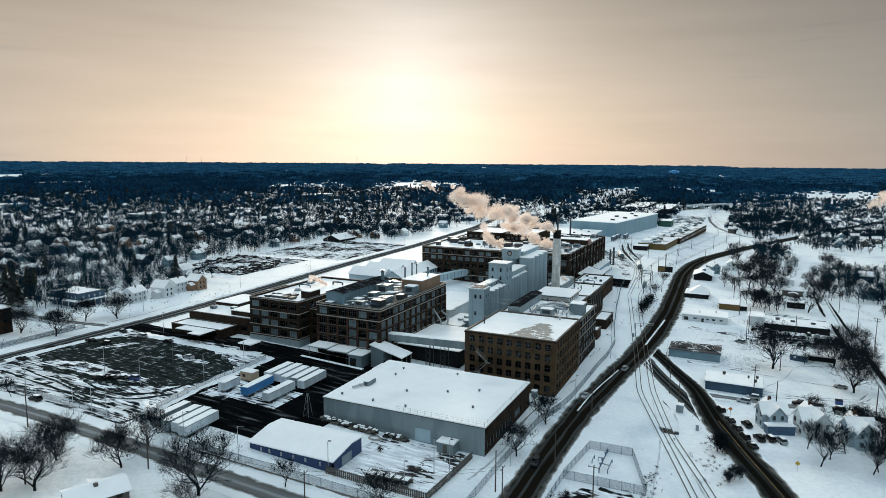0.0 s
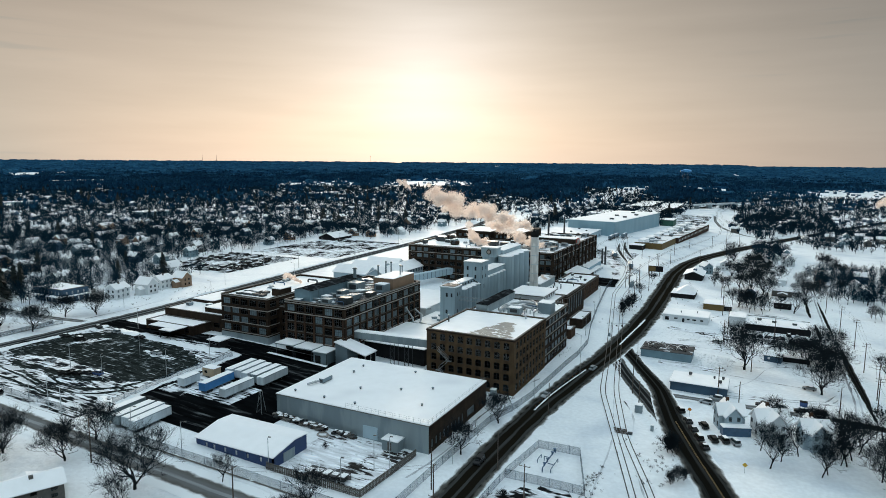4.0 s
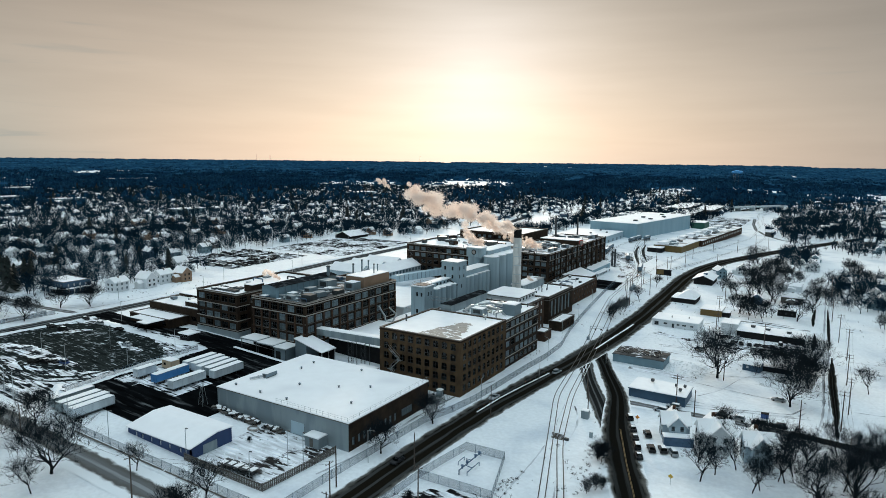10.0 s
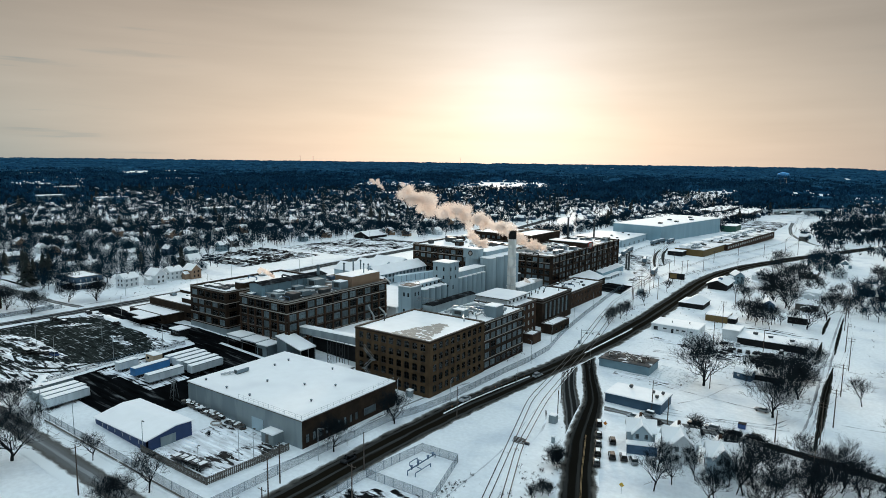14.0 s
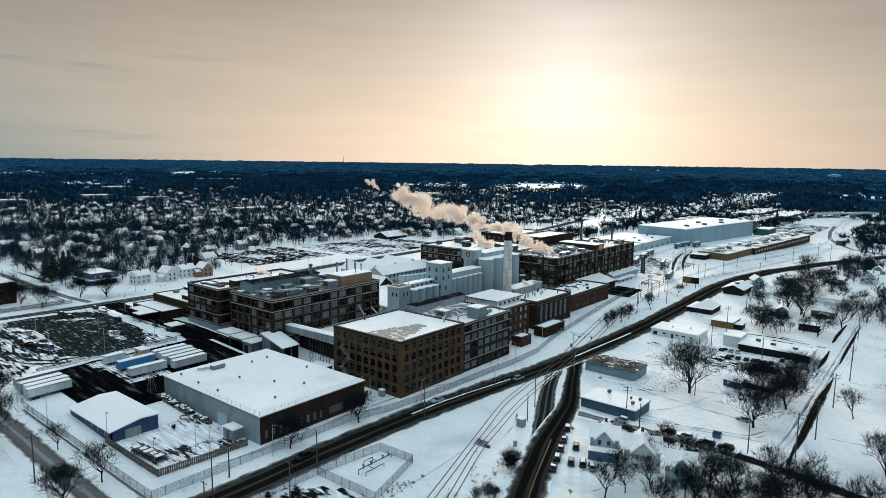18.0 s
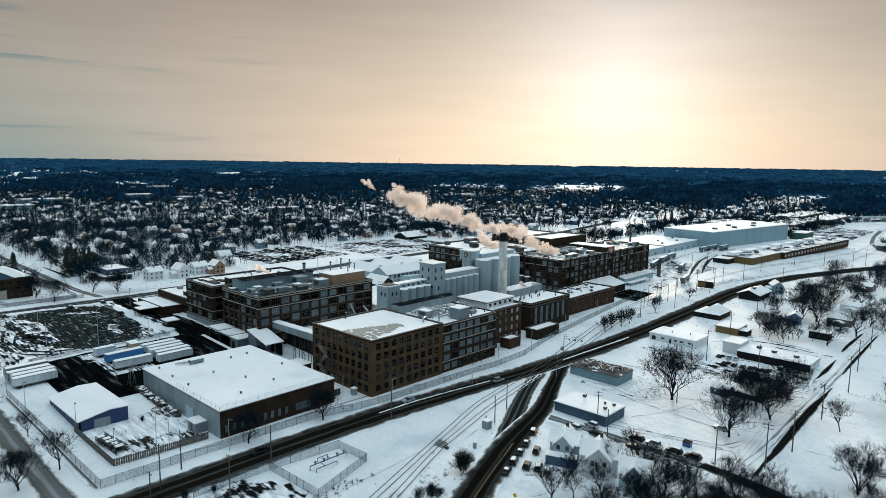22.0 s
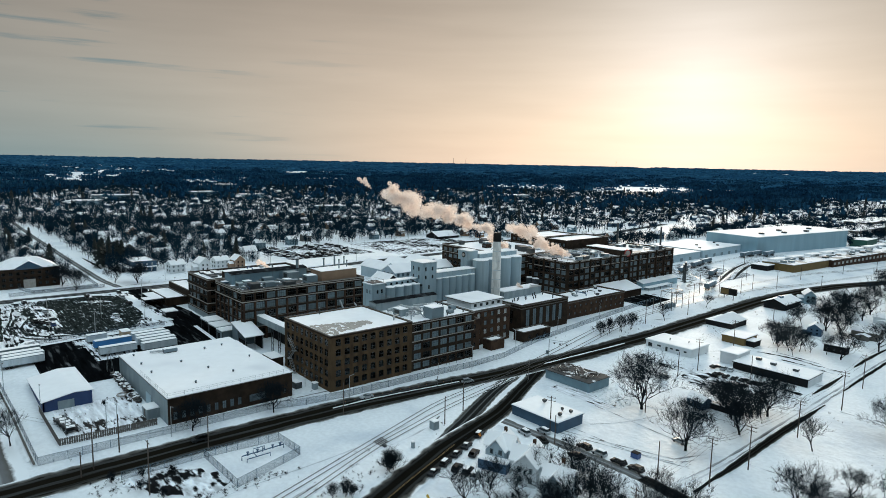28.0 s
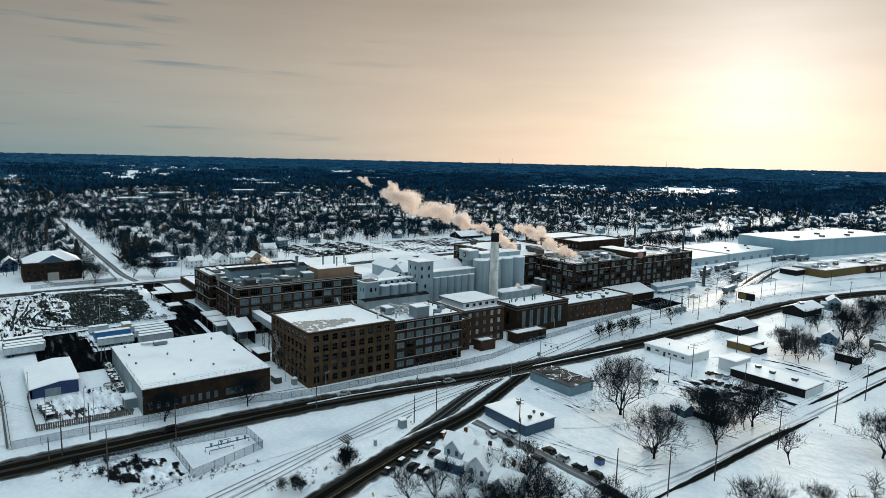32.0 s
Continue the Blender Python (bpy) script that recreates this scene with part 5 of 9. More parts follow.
solo("siding_mud", strip([(-14, 222), (-20, 250), (-26, 278), (-36, 292)], [3, 5, 6, 3], 0.07, 0.6, 1.0, 4.0), "mud_snow", "churned mud and snow beside the siding", "ground patch", kind="structure")
solo("siding_yard", sheet(-64, -18, 262, 330, 0.05), "lot_snowy", "trampled snow of the siding yard", "yard", kind="structure")

# entrance canopies and stepped roofs of the annex
zc = float(G(-135, -12))
ca = thing("entrance_canopy", (-135, -12, zc), "flat entrance canopy with snow on thin dark posts", "canopy")
part("roof", MB().box(-141.5, -126, -14.2, -9.3, zc + 3.0, zc + 3.35).box(-132, -126, -17.5, -14.21, zc + 3.0, zc + 3.35), "dark_wall", ca)
part("snow_cover", MB().slab(-141.4, -126.1, -14.1, -9.4, zc + 3.354, zc + 3.65, 0.12).slab(-131.9, -126.1, -17.4, -14.2, zc + 3.354, zc + 3.65, 0.12), "roof_snow", ca)
for x, y in ((-141, -13.8), (-136, -13.8), (-131.5, -17.1), (-126.5, -17.1), (-126.5, -10)):
    part("post", MB().cyl(x, y, zc - 0.2, zc + 3.0, 0.12, 0.12, 6), "dark_wall", ca)
for x0, x1, y0, y1, z_ in ((-148.5, -137, 14, 30, 13.4), (-130, -118, 3, 13, 14.0), (-124, -117.5, 26, 40, 13.2)):
    rb = thing("roof_block", ((x0 + x1) / 2, (y0 + y1) / 2, 12.2), "raised dark roof block with snow on the annex", "penthouse", "annex roof blocks")
    part("wall", MB().box(x0, x1, y0, y1, 12.203, z_), "brick_dark", rb)
    part("snow_cover", MB().slab(x0 - 0.15, x1 + 0.15, y0 - 0.15, y1 + 0.15, z_ + 0.003, z_ + 0.3, 0.12), "roof_snow", rb)

solo("rutted_snow", strip([(33, 65), (44, 66), (56, 64)], [5, 7, 6], 0.06, 0.5, 0.8, 2.0), "mud_snow", "rutted snow between the shop and the derelict store", "ground patch", kind="structure")
solo("bare_strip", strip([(-290, -8.5), (-265, -8), (-242, -8.6)], [0.8, 2.2, 0.8], 0.06, 0.8, 0.8, 0.6), "wet_asphalt", "dark bare strip where snow has melted", "ground patch", kind="structure")

# gallery behind the small silos, and the platform on the small tower
g3 = thing("silo_gallery", (-45, 58, 20), "low pale gallery behind the small round silos", "gallery")
part("wall", MB().box(-46.4, -43.0, 48.6, 66.8, 3.0, 23.0), "silo", g3)
part("snow_cover", MB().slab(-46.6, -42.8, 48.6, 66.9, 23.003, 23.3, 0.15), "roof_snow", g3)
for k in range(6):
    part("window", MB().box(-42.99, -42.93, 50.2 + 2.8 * k, 51.2 + 2.8 * k, 21.6, 22.5), "glass", g3)
pf = thing("tower_platform", (-42.9, 45, 23.6), "railed steel platform on top of the small tower", "platform")
part("deck", MB().box(-45.6, -40.2, 42.4, 48.0, 23.72, 23.85), "roof_dark", pf)
for x, y in ((-45.5, 42.5), (-40.3, 42.5), (-40.3, 47.9), (-45.5, 47.9), (-42.9, 42.5), (-40.3, 45.2)):
    part("post", MB().cyl(x, y, 23.86, 24.9, 0.05, 0.05, 5), "rust", pf)
for p_, q_ in (((-45.5, 42.5, 24.88), (-40.3, 42.5, 24.88)), ((-40.3, 42.5, 24.88), (-40.3, 47.9, 24.88)), ((-40.3, 47.9, 24.88), (-45.5, 47.9, 24.88)), ((-45.5, 47.9, 24.88), (-45.5, 42.5, 24.88))):
    part("rail", MB().tube(p_, q_, 0.04, 0.04, 4), "rust", pf)
rw = thing("yard_wall", (-52, 42, 4), "long pale concrete wall between factory and silos", "wall")
part("wall", MB().box(-60.2, -47.5, 41.2, 41.7, 2.5, 7.4), "concrete", rw)
part("snow_cap", MB().slab(-60.2, -47.4, 41.1, 41.8, 7.404, 7.6, 0.08), "roof_snow", rw)
# grain leg leaning on the tall tower
gl = thing("grain_spout", (-39, 66, 22), "thin dark grain spout leaning on the elevator tower", "spout")
part("pipe", MB().tube((-39.5, 66.8, 20.5), (-41.2, 62, 23.4), 0.25, 0.25, 8), "metal_dark", gl)
part("bracket", MB().box(-40.2, -39.6, 66.4, 66.98, 20.1, 20.9), "metal_dark", gl)

# ---- trees ----
def bare_tree(seed, h, spread=0.5, levels=4, trunk_r=0.35, bole=0.22):
    """Trunk and crown meshes of a leafless tree; the finest twigs are thin blades."""
    r = random.Random(seed)
    trunk, crown = MB(), MB()

    def blade(p, d, length, w):
        side = d.cross(Vector((r.gauss(0, 1), r.gauss(0, 1), r.gauss(0, 1)))).normalized() * w
        crown.add([p - side, p + side, p + d * length], [(0, 1, 2)])

    def grow(p, d, length, rad, lev):
        mb = trunk if lev <= 1 else crown
        segs = 3 if lev < 2 else 2
        pts = [p]
        for s in range(segs):
            d = (d + Vector((r.gauss(0, .13), r.gauss(0, .13), r.gauss(0.05, .08)))).normalized()
            pts.append(pts[-1] + d * length / segs)
        for s in range(segs):
            ra, rb = rad * (1 - 0.35 * s / segs), rad * (1 - 0.35 * (s + 1) / segs)
            mb.tube(pts[s], pts[s + 1], max(ra, 0.024), max(rb, 0.018), 7 if lev < 2 else 3)
        if lev >= levels:
            for k in range(10):
                b = pts[0].lerp(pts[-1], r.uniform(0.1, 1))
                nd = (d + Vector((r.gauss(0, .5), r.gauss(0, .5), r.gauss(0.15, .4)))).normalized()
                blade(b, nd, length * r.uniform(0.7, 1.7), 0.016)
            return
        n = r.choice((6, 7)) if lev == 0 else r.choice((3, 4)) if lev == 1 else r.choice((2, 3, 3))
        for k in range(n):
            base = pts[-1] if k < 2 else pts[r.randint(1, segs)] - d * r.uniform(0, length * 0.15)
            a = r.uniform(0, 2 * math.pi)
            side = (d.orthogonal().normalized() * math.cos(a) + d.cross(d.orthogonal().normalized()) * math.sin(a))
            nd = d * (1 - spread * r.uniform(0.5, 1.1)) + side * spread * r.uniform(0.7, 1.5) + Vector((0, 0, 0.36))
            nd.z = max(nd.z, 0.22 if lev < 2 else -0.05)
            nd.normalize()
            grow(base, nd, (h * 0.27 if lev == 0 else length) * r.uniform(0.68, 0.90), rad * r.uniform(0.38, 0.55), lev + 1)
    grow(Vector((0, 0, -0.3)), Vector((0, 0, 1)), h * bole, trunk_r, 0)
    f = h / max(p[2] for p in crown.v)
    for mb in (trunk, crown):
        mb.v = [(p[0] * f, p[1] * f, p[2] * f) for p in mb.v]
    return trunk, crown


TREES = []
for k, (h, sp, rad, bole) in enumerate(((16, 0.60, 0.33, 0.20), (14, 0.64, 0.31, 0.22), (19, 0.64, 0.42, 0.12), (11, 0.56, 0.18, 0.25), (7.5, 0.52, 0.09, 0.24))):
    tk, cr = bare_tree(40 + k, h, sp, 5 if k < 3 else 4 if k < 4 else 3, rad, bole)
    TREES.append((ready("trunk", tk, "bark"), ready("crown", cr, "twig")))


def tree(x, y, kind, s=1.0, rz=0.0, label="bare deciduous tree with a spreading crown in the snow"):
    t = thing("tree", (x, y, float(G(x, y))), label, "tree", "bare trees", rz=rz)
    t.scale = (s, s, s)
    local_part("trunk", TREES[kind][0], t)
    local_part("crown", TREES[kind][1], t)
    return t


NEAR_TREES = [(2, -42, 1, .70), (3, -20, 1, .72), (61.8, 71.5, 2, 1.08), (84.8, 55.8, 2, .85), (78, 91, 1, .8), (82.5, 86, 1, .95), (89.2, 77, 0, .9), (88.2, 97, 2, .85), (106, 82, 3, 1), (-73.5, -91.6, 1, .82), (-76.8, -81.6, 1, .8), (-50.7, -91.4, 2, .86),
              (-88, -96.5, 0, .76), (-80, -106.6, 2, .72), (-133.8, -78.6, 3, .62), (-85.5, -110, 2, .7), (-37.5, -80, 3, .8), (-15, -79.5, 3, 1.1), (-11, -88.5, 1, .75), (9, 174, 3, .9), (8, 132, 4, 1.2), (9, 139, 4, 1.3), (9, 146, 4, 1.3), (8.5, 125, 4, 1.2), (8, 215, 3, .8), (-182, -33, 1, .9), (-198, -36, 0, .8), (-193, -13, 1, .8), (-186, -4, 0, .8)]
rnd = random.Random(11)
for x, y, k, s in NEAR_TREES:
    t = tree(x, y, k, s, rnd.uniform(0, 360))
    if k < 3 or k == 4:
        local_part("crown", TREES[k][1], t, pose(0, 0, 0, 0, 0, 130))
for x, y, k, s in ((-46, -98, 3, .9), (-84, -106, 1, .6)):
    tree(x, y, k, s, rnd.uniform(0, 360))


# ---- far woods and suburbs ----
rng = np.random.default_rng(3)


def scatter_mesh(templates, xyz, scale, rot):
    """Joins many turned and scaled copies of small triangle templates into one mesh."""
    V, F, k = [], [], 0
    which = rng.integers(0, len(templates), len(xyz))
    for w, tpl in enumerate(templates):
        sel = np.nonzero(which == w)[0]
        if not len(sel):
            continue
        tv, tf = tpl
        c, s = np.cos(rot[sel])[:, None], np.sin(rot[sel])[:, None]
        x = (tv[None, :, 0] * c - tv[None, :, 1] * s) * scale[sel][:, None] + xyz[sel, 0][:, None]
        y = (tv[None, :, 0] * s + tv[None, :, 1] * c) * scale[sel][:, None] + xyz[sel, 1][:, None]
        z = tv[None, :, 2] * scale[sel][:, None] + xyz[sel, 2][:, None]
        V.append(np.stack([x, y, z], -1).reshape(-1, 3))
        F.append((tf[None] + (np.arange(len(sel)) * len(tv))[:, None, None] + k).reshape(-1, 3))
        k += len(sel) * len(tv)
    V, F = np.concatenate(V), np.concatenate(F)
    me = bpy.data.meshes.new("scatter")
    me.vertices.add(len(V))
    me.vertices.foreach_set("co", V.astype(np.float32).ravel())
    me.loops.add(F.size)
    me.loops.foreach_set("vertex_index", F.astype(np.int32).ravel())
    me.polygons.add(len(F))
    me.polygons.foreach_set("loop_start", np.arange(0, F.size, 3, dtype=np.int32))
    me.update(calc_edges=True)
    me.validate()
    return me


def twig_template(n, h, width, thick, g):
    """A bare tree as thin spiky triangles fanning out of a short trunk."""
    v, f = [], []

    def spike(p, q, t):
        p, q = np.array(p), np.array(q)
        d = q - p
        s = np.cross(d, g.normal(size=3))
        s = s / (np.linalg.norm(s) + 1e-9) * t
        k = len(v)
        v.extend([p - s, p + s, q])
        f.append((k, k + 1, k + 2))
    spike((0, 0, -0.5), (0, 0, h * 0.7), thick * 1.6)
    spike((0, 0, -0.5), (0.1, 0.1, h * 0.6), thick * 1.3)
    for i in range(n):
        a, e = g.uniform(0, 2 * np.pi), g.uniform(0.15, 1.25)
        base = np.array([g.normal(0, width * 0.18), g.normal(0, width * 0.18), h * g.uniform(0.14, 0.5)])
        ln = h * g.uniform(0.22, 0.45)
        tip = base + np.array([np.cos(a) * np.cos(e) * width * 0.95, np.sin(a) * np.cos(e) * width * 0.95, np.sin(e) * ln])
        spike(base, tip, thick)
        for m in range(2):
            b = base + (tip - base) * g.uniform(0.3, 0.8)
            spike(b, b + g.normal(size=3) * width * 0.22 + np.array([0, 0, width * 0.22]), thick * 0.6)
    return np.array(v), np.array(f)


def clump_template(g):
    """A far group of bare crowns: a ragged dome of broad spikes."""
    v, f = [], []
    for i in range(17):
        a, e = g.uniform(0, 2 * np.pi), g.uniform(0.1, 1.5)
        r, h = g.uniform(3.5, 6.5), g.uniform(7, 12.5)
        tip = np.array([np.cos(a) * np.cos(e) * r, np.sin(a) * np.cos(e) * r, h * (0.45 + 0.55 * np.sin(e))])
        base = np.array([g.normal(0, 1.2), g.normal(0, 1.2), g.uniform(0, 3)])
        s = np.cross(tip - base, g.normal(size=3))
        s = s / np.linalg.norm(s) * g.uniform(0.7, 1.5)
        k = len(v)
        v += [base, tip - s, tip + s]
        f.append((k, k + 1, k + 2))
    return np.array(v), np.array(f)


def conifer_template(g, h=12):
    v, f = [], []
    for i in range(110):
        z = h * (0.06 + 0.92 * i / 110)
        r = (h - z) * 0.30 * g.uniform(0.7, 1.15) + 0.15
        a = g.uniform(0, 2 * np.pi)
        k = len(v)
        c, s = np.cos(a), np.sin(a)
        v += [np.array([0, 0, z + 0.9]), np.array([c * r - s * 0.8, s * r + c * 0.8, z - 0.5]), np.array([c * r + s * 0.8, s * r - c * 0.8, z - 0.3])]
        f.append((k, k + 1, k + 2))
    return np.array(v), np.array(f)


def town(x, y):
    """Whether a place may bear trees or houses: outside the works, roads and lots."""
    free = ~((x > -170) & (x < 40) & (y > -120) & (y < 300))
    free &= ~((x > -270) & (x < -160) & (y > 90) & (y < 270))
    free &= ~((x > -125) & (x < 60) & (y >= 300) & (y < 545))
    free &= ~((x > -30) & (x < 34) & (y >= 540) & (y < 900))
    free &= ~((x > -30) & (x < 220) & (np.abs(y - (580 + (x - 112) * 2.3)) < 20))
    free &= ~((x > 20) & (x < 125) & (y > -120) & (y < 215))
    free &= ~((x > -215) & (x < -160) & (y < 560))
    free &= ~((x > 20) & (x < 92) & (y > 160) & (y < 335))
    free &= ~((x > 85) & (x < 200) & (y > 330) & (y < 470))
    return free


def polar(n, r0, r1):
    a, r = rng.uniform(np.radians(72), np.radians(188), n), np.sqrt(rng.uniform(r0 ** 2, r1 ** 2, n))
    p = np.stack([47 + r * np.cos(a), -180 + r * np.sin(a)], 1)
    return p[town(p[:, 0], p[:, 1])]


def canopy_template(g, rad):
    """A far patch of woods seen from afar: a low bumpy mound of many crowns."""
    v, f = [np.array([g.normal(0, 2), g.normal(0, 2), g.uniform(8, 11)])], []
    n = 7
    for ring, (rr, hh) in enumerate(((0.4, 9.0), (0.75, 7.5), (1.0, -1.0))):
        for k in range(n):
            a = 2 * np.pi * (k + 0.5 * ring) / n
            r = rad * rr * g.uniform(0.8, 1.2)
            v.append(np.array([r * np.cos(a), r * np.sin(a), hh + (g.uniform(-2.5, 2.5) if ring < 2 else 0)]))
    for k in range(n):
        f.append((0, 1 + k, 1 + (k + 1) % n))
        for ring in (0, 1):
            a, b2_, c, d = (1 + ring * n + k, 1 + ring * n + (k + 1) % n, 1 + (ring + 1) * n + k, 1 + (ring + 1) * n + (k + 1) % n)
            f += [(a, c, b2_), (b2_, c, d)]
    return np.array(v), np.array(f)


def ragged_template(g, rad):
    """A patch of bare woods: a low bumpy mound with the spiky crowns of single trees standing out of it."""
    v, f = canopy_template(g, rad)
    v, f = [q * np.array([1, 1, 0.5]) for q in v], [tuple(q) for q in f]
    for i in range(26):
        a, r = g.uniform(0, 2 * np.pi), rad * np.sqrt(g.uniform(0, 1))
        c, h, w, t = np.array([r * np.cos(a), r * np.sin(a), 0]), g.uniform(8, 13.5), g.uniform(1.2, 3.0), g.uniform(0, np.pi)
        d = np.array([np.cos(t), np.sin(t), 0]) * w
        k = len(v)
        v += [c + np.array([0, 0, 3.0]), c - d + np.array([0, 0, h * g.uniform(0.8, 1)]), c + d + np.array([0, 0, h])]
        f.append((k, k + 1, k + 2))
    return np.array(v), np.array(f)


def clearing(p):
    """Long thin open strips in the far woods, side on to the works."""
    a, r = np.arctan2(p[:, 1] + 180, p[:, 0] - 47), np.hypot(p[:, 0] - 47, p[:, 1] + 180)
    return np.array([noise.noise(Vector((float(x) * 9, math.log(float(y)) * 3.4, 3.3))) + 0.7 * noise.noise(Vector((float(x) * 46, math.log(float(y)) * 16, 9.1))) for x, y in zip(a, r)])


def reach(p):
    return np.hypot(p[:, 0] - 47, p[:, 1] + 180)


g2 = np.random.default_rng(8)
mid = [twig_template(13, 12, 4.8, 0.27, g2) for _ in range(10)]
fine = [twig_template(32, 13.0, 4.8, 0.13, g2) for _ in range(10)]
far = [clump_template(g2) for _ in range(8)]
canopy = [canopy_template(g2, 21) for _ in range(8)]
ragged = [ragged_template(g2, 21) for _ in range(10)]
con = [conifer_template(g2) for _ in range(3)]
p = np.concatenate([polar(8600, 240, 620), polar(28000, 560, 1500)])
p = p[(p[:, 0] < -20) | (p[:, 1] < 430) | (rng.random(len(p)) < 0.7)]
# dense groves beyond the bend of the road and on the right bank
grove = np.concatenate([np.stack([rng.uniform(34, 142, 620), rng.uniform(560, 880, 620)], 1), np.stack([rng.uniform(40, 84, 40), rng.uniform(330, 430, 40)], 1), np.stack([rng.uniform(92, 175, 46), rng.uniform(205, 335, 46)], 1),
                        np.stack([rng.uniform(98, 190, 90), rng.uniform(440, 500, 90)], 1), np.stack([rng.uniform(-215, -130, 300), rng.uniform(440, 560, 300)], 1), np.stack([rng.uniform(-130, -32, 420), rng.uniform(560, 760, 420)], 1)])
grove = grove[np.array([noise.noise(Vector((x * 0.018, y * 0.012, 5.5))) > -0.12 for x, y in grove])]
grove = grove[~((grove[:, 0] < 92) & (grove[:, 1] < 335))]
wood = np.stack([rng.uniform(10, 190, 1500), rng.uniform(555, 900, 1500)], 1)
edge_ = np.interp(wood[:, 1], [555, 570, 600, 650, 700, 800, 900], [100, 70, 52, 42, 34, 24, 22])
wood = wood[(wood[:, 0] > edge_) & (np.abs(wood[:, 1] - (580 + (wood[:, 0] - 112) * 2.3)) > 16)]
wood = wood[np.array([noise.noise(Vector((x * 0.014, y * 0.012, 2.5))) > -0.05 for x, y in wood])]
p = np.concatenate([p, grove, wood])
p = p[(p[:, 0] > -160) | (p[:, 0] < -222) | (rng.random(len(p)) < 0.3)]
p = p[~((p[:, 0] < -170) & (np.abs(p[:, 1] + 16) < 9) & (p[:, 0] > -520))]
xyz = np.column_stack([p, G(p[:, 0], p[:, 1])])
near_ = reach(p) < 640
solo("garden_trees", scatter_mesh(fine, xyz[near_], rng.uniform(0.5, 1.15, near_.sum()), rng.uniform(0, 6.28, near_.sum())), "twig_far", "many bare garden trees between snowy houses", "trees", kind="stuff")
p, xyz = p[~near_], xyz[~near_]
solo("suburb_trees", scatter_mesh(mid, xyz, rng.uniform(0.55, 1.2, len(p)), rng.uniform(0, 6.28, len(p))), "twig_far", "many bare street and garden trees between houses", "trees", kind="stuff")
p = np.concatenate([polar(7000, 620, 1300), polar(14000, 1000, 2000)])
p = p[(rng.random(len(p)) < (reach(p) - 760) / 1500) & (clearing(p) < 0.06) & ~((p[:, 0] > -20) & (p[:, 1] > 430) & (p[:, 1] < 1500) & (rng.random(len(p)) < 0.7))]
xyz = np.column_stack([p, G(p[:, 0], p[:, 1])])
# both woods meshes share the hazed blue colour
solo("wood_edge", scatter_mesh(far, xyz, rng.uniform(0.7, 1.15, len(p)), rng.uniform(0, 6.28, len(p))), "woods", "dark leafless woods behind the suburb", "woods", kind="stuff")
p = np.concatenate([polar(3000, 900, 1500), polar(14000, 1300, 3000), polar(9500, 2700, 4700)])
r_ = reach(p)
p = p[(rng.random(len(p)) < np.clip((r_ - 1050) / 1450, 0, 1)) & (clearing(p) < np.where(r_ < 1900, 0.2, np.where(r_ < 3000, 0.44, 0.56))) & ~((p[:, 0] > -20) & (p[:, 1] > 430) & (p[:, 1] < 1550) & (rng.random(len(p)) < 0.72))]
xyz = np.column_stack([p, G(p[:, 0], p[:, 1])])
near_ = reach(p) + rng.normal(0, 260, len(p)) < 2300
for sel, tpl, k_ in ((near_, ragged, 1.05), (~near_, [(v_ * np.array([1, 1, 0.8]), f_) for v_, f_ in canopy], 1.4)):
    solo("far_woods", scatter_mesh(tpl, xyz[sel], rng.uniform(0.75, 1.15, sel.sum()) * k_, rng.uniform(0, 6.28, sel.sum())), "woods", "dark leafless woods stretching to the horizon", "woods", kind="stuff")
p = np.concatenate([polar(330, 260, 1500), np.array([(-259.7, 0.3), (-257, 4), (-262, -3), (-514, 92), (-510, 96), (-519, 90), (-513, 163), (-353, -47), (-349, -40), (-343, -52), (-247, -8), (-289, 9.5), (-286, 6), (-311, 48), (-255, 6), (-502, 94)])])
p = p[p[:, 0] < -20]
xyz = np.column_stack([p, G(p[:, 0], p[:, 1])])
solo("conifers", scatter_mesh(con, xyz, rng.uniform(0.7, 1.4, len(p)), rng.uniform(0, 6.28, len(p))), "conifer", "scattered dark conifers among the houses", "trees", kind="stuff")
# houses
HOUSE_WALLS = ("white_wall", "white_wall", "slate_wall", "tan_wall", "teal_wall", "white_wall", "stone_dark", "teal_wall")


def house_meshes(w, l, h, rise, mat):
    wall = MB().gable_walls(-w / 2, w / 2, -l / 2, l / 2, -0.6, h, h + rise, "y")
    wing = MB().gable_walls(-w / 2 - 2.6, -w / 2 - 0.01, -l / 4, l / 5, -0.6, h * 0.6, h * 0.6 + 1.2, "x")
    roof = MB().gable(-w / 2, w / 2, -l / 2, l / 2, h, h + rise, "y", 0.4, 0.28).gable(-w / 2 - 2.8, -w / 2 - 0.05, -l / 4, l / 5, h * 0.6, h * 0.6 + 1.2, "x", 0.25, 0.22)
    win = MB()
    for y in (-l / 2 - 0.03, l / 2 + 0.03):
        for x in (-w / 5, w / 5):
            for z in ((1.0, 2.2), (3.3, 4.4)) if h > 4.5 else ((1.0, 2.3),):
                win.box(x - 0.45, x + 0.45, min(y, y * 0.995), max(y, y * 0.995), *z)
    for x in (w / 2 + 0.02,):
        for y in (-l / 3, 0, l / 3):
            for z in ((1.0, 2.2), (3.3, 4.4)) if h > 4.5 else ((1.0, 2.3),):
                win.box(x - 0.04, x + 0.03, y - 0.45, y + 0.45, *z)
    chim = MB().box(0.4, 1.0, -0.3, 0.3, h + rise - 1.5, h + rise + 0.6)
    return ready("wall", wall, mat), ready("wing", wing, mat), ready("roof", roof, "roof_snow"), ready("window_glass", win, "glass"), ready("chimney", chim, "stone_dark")


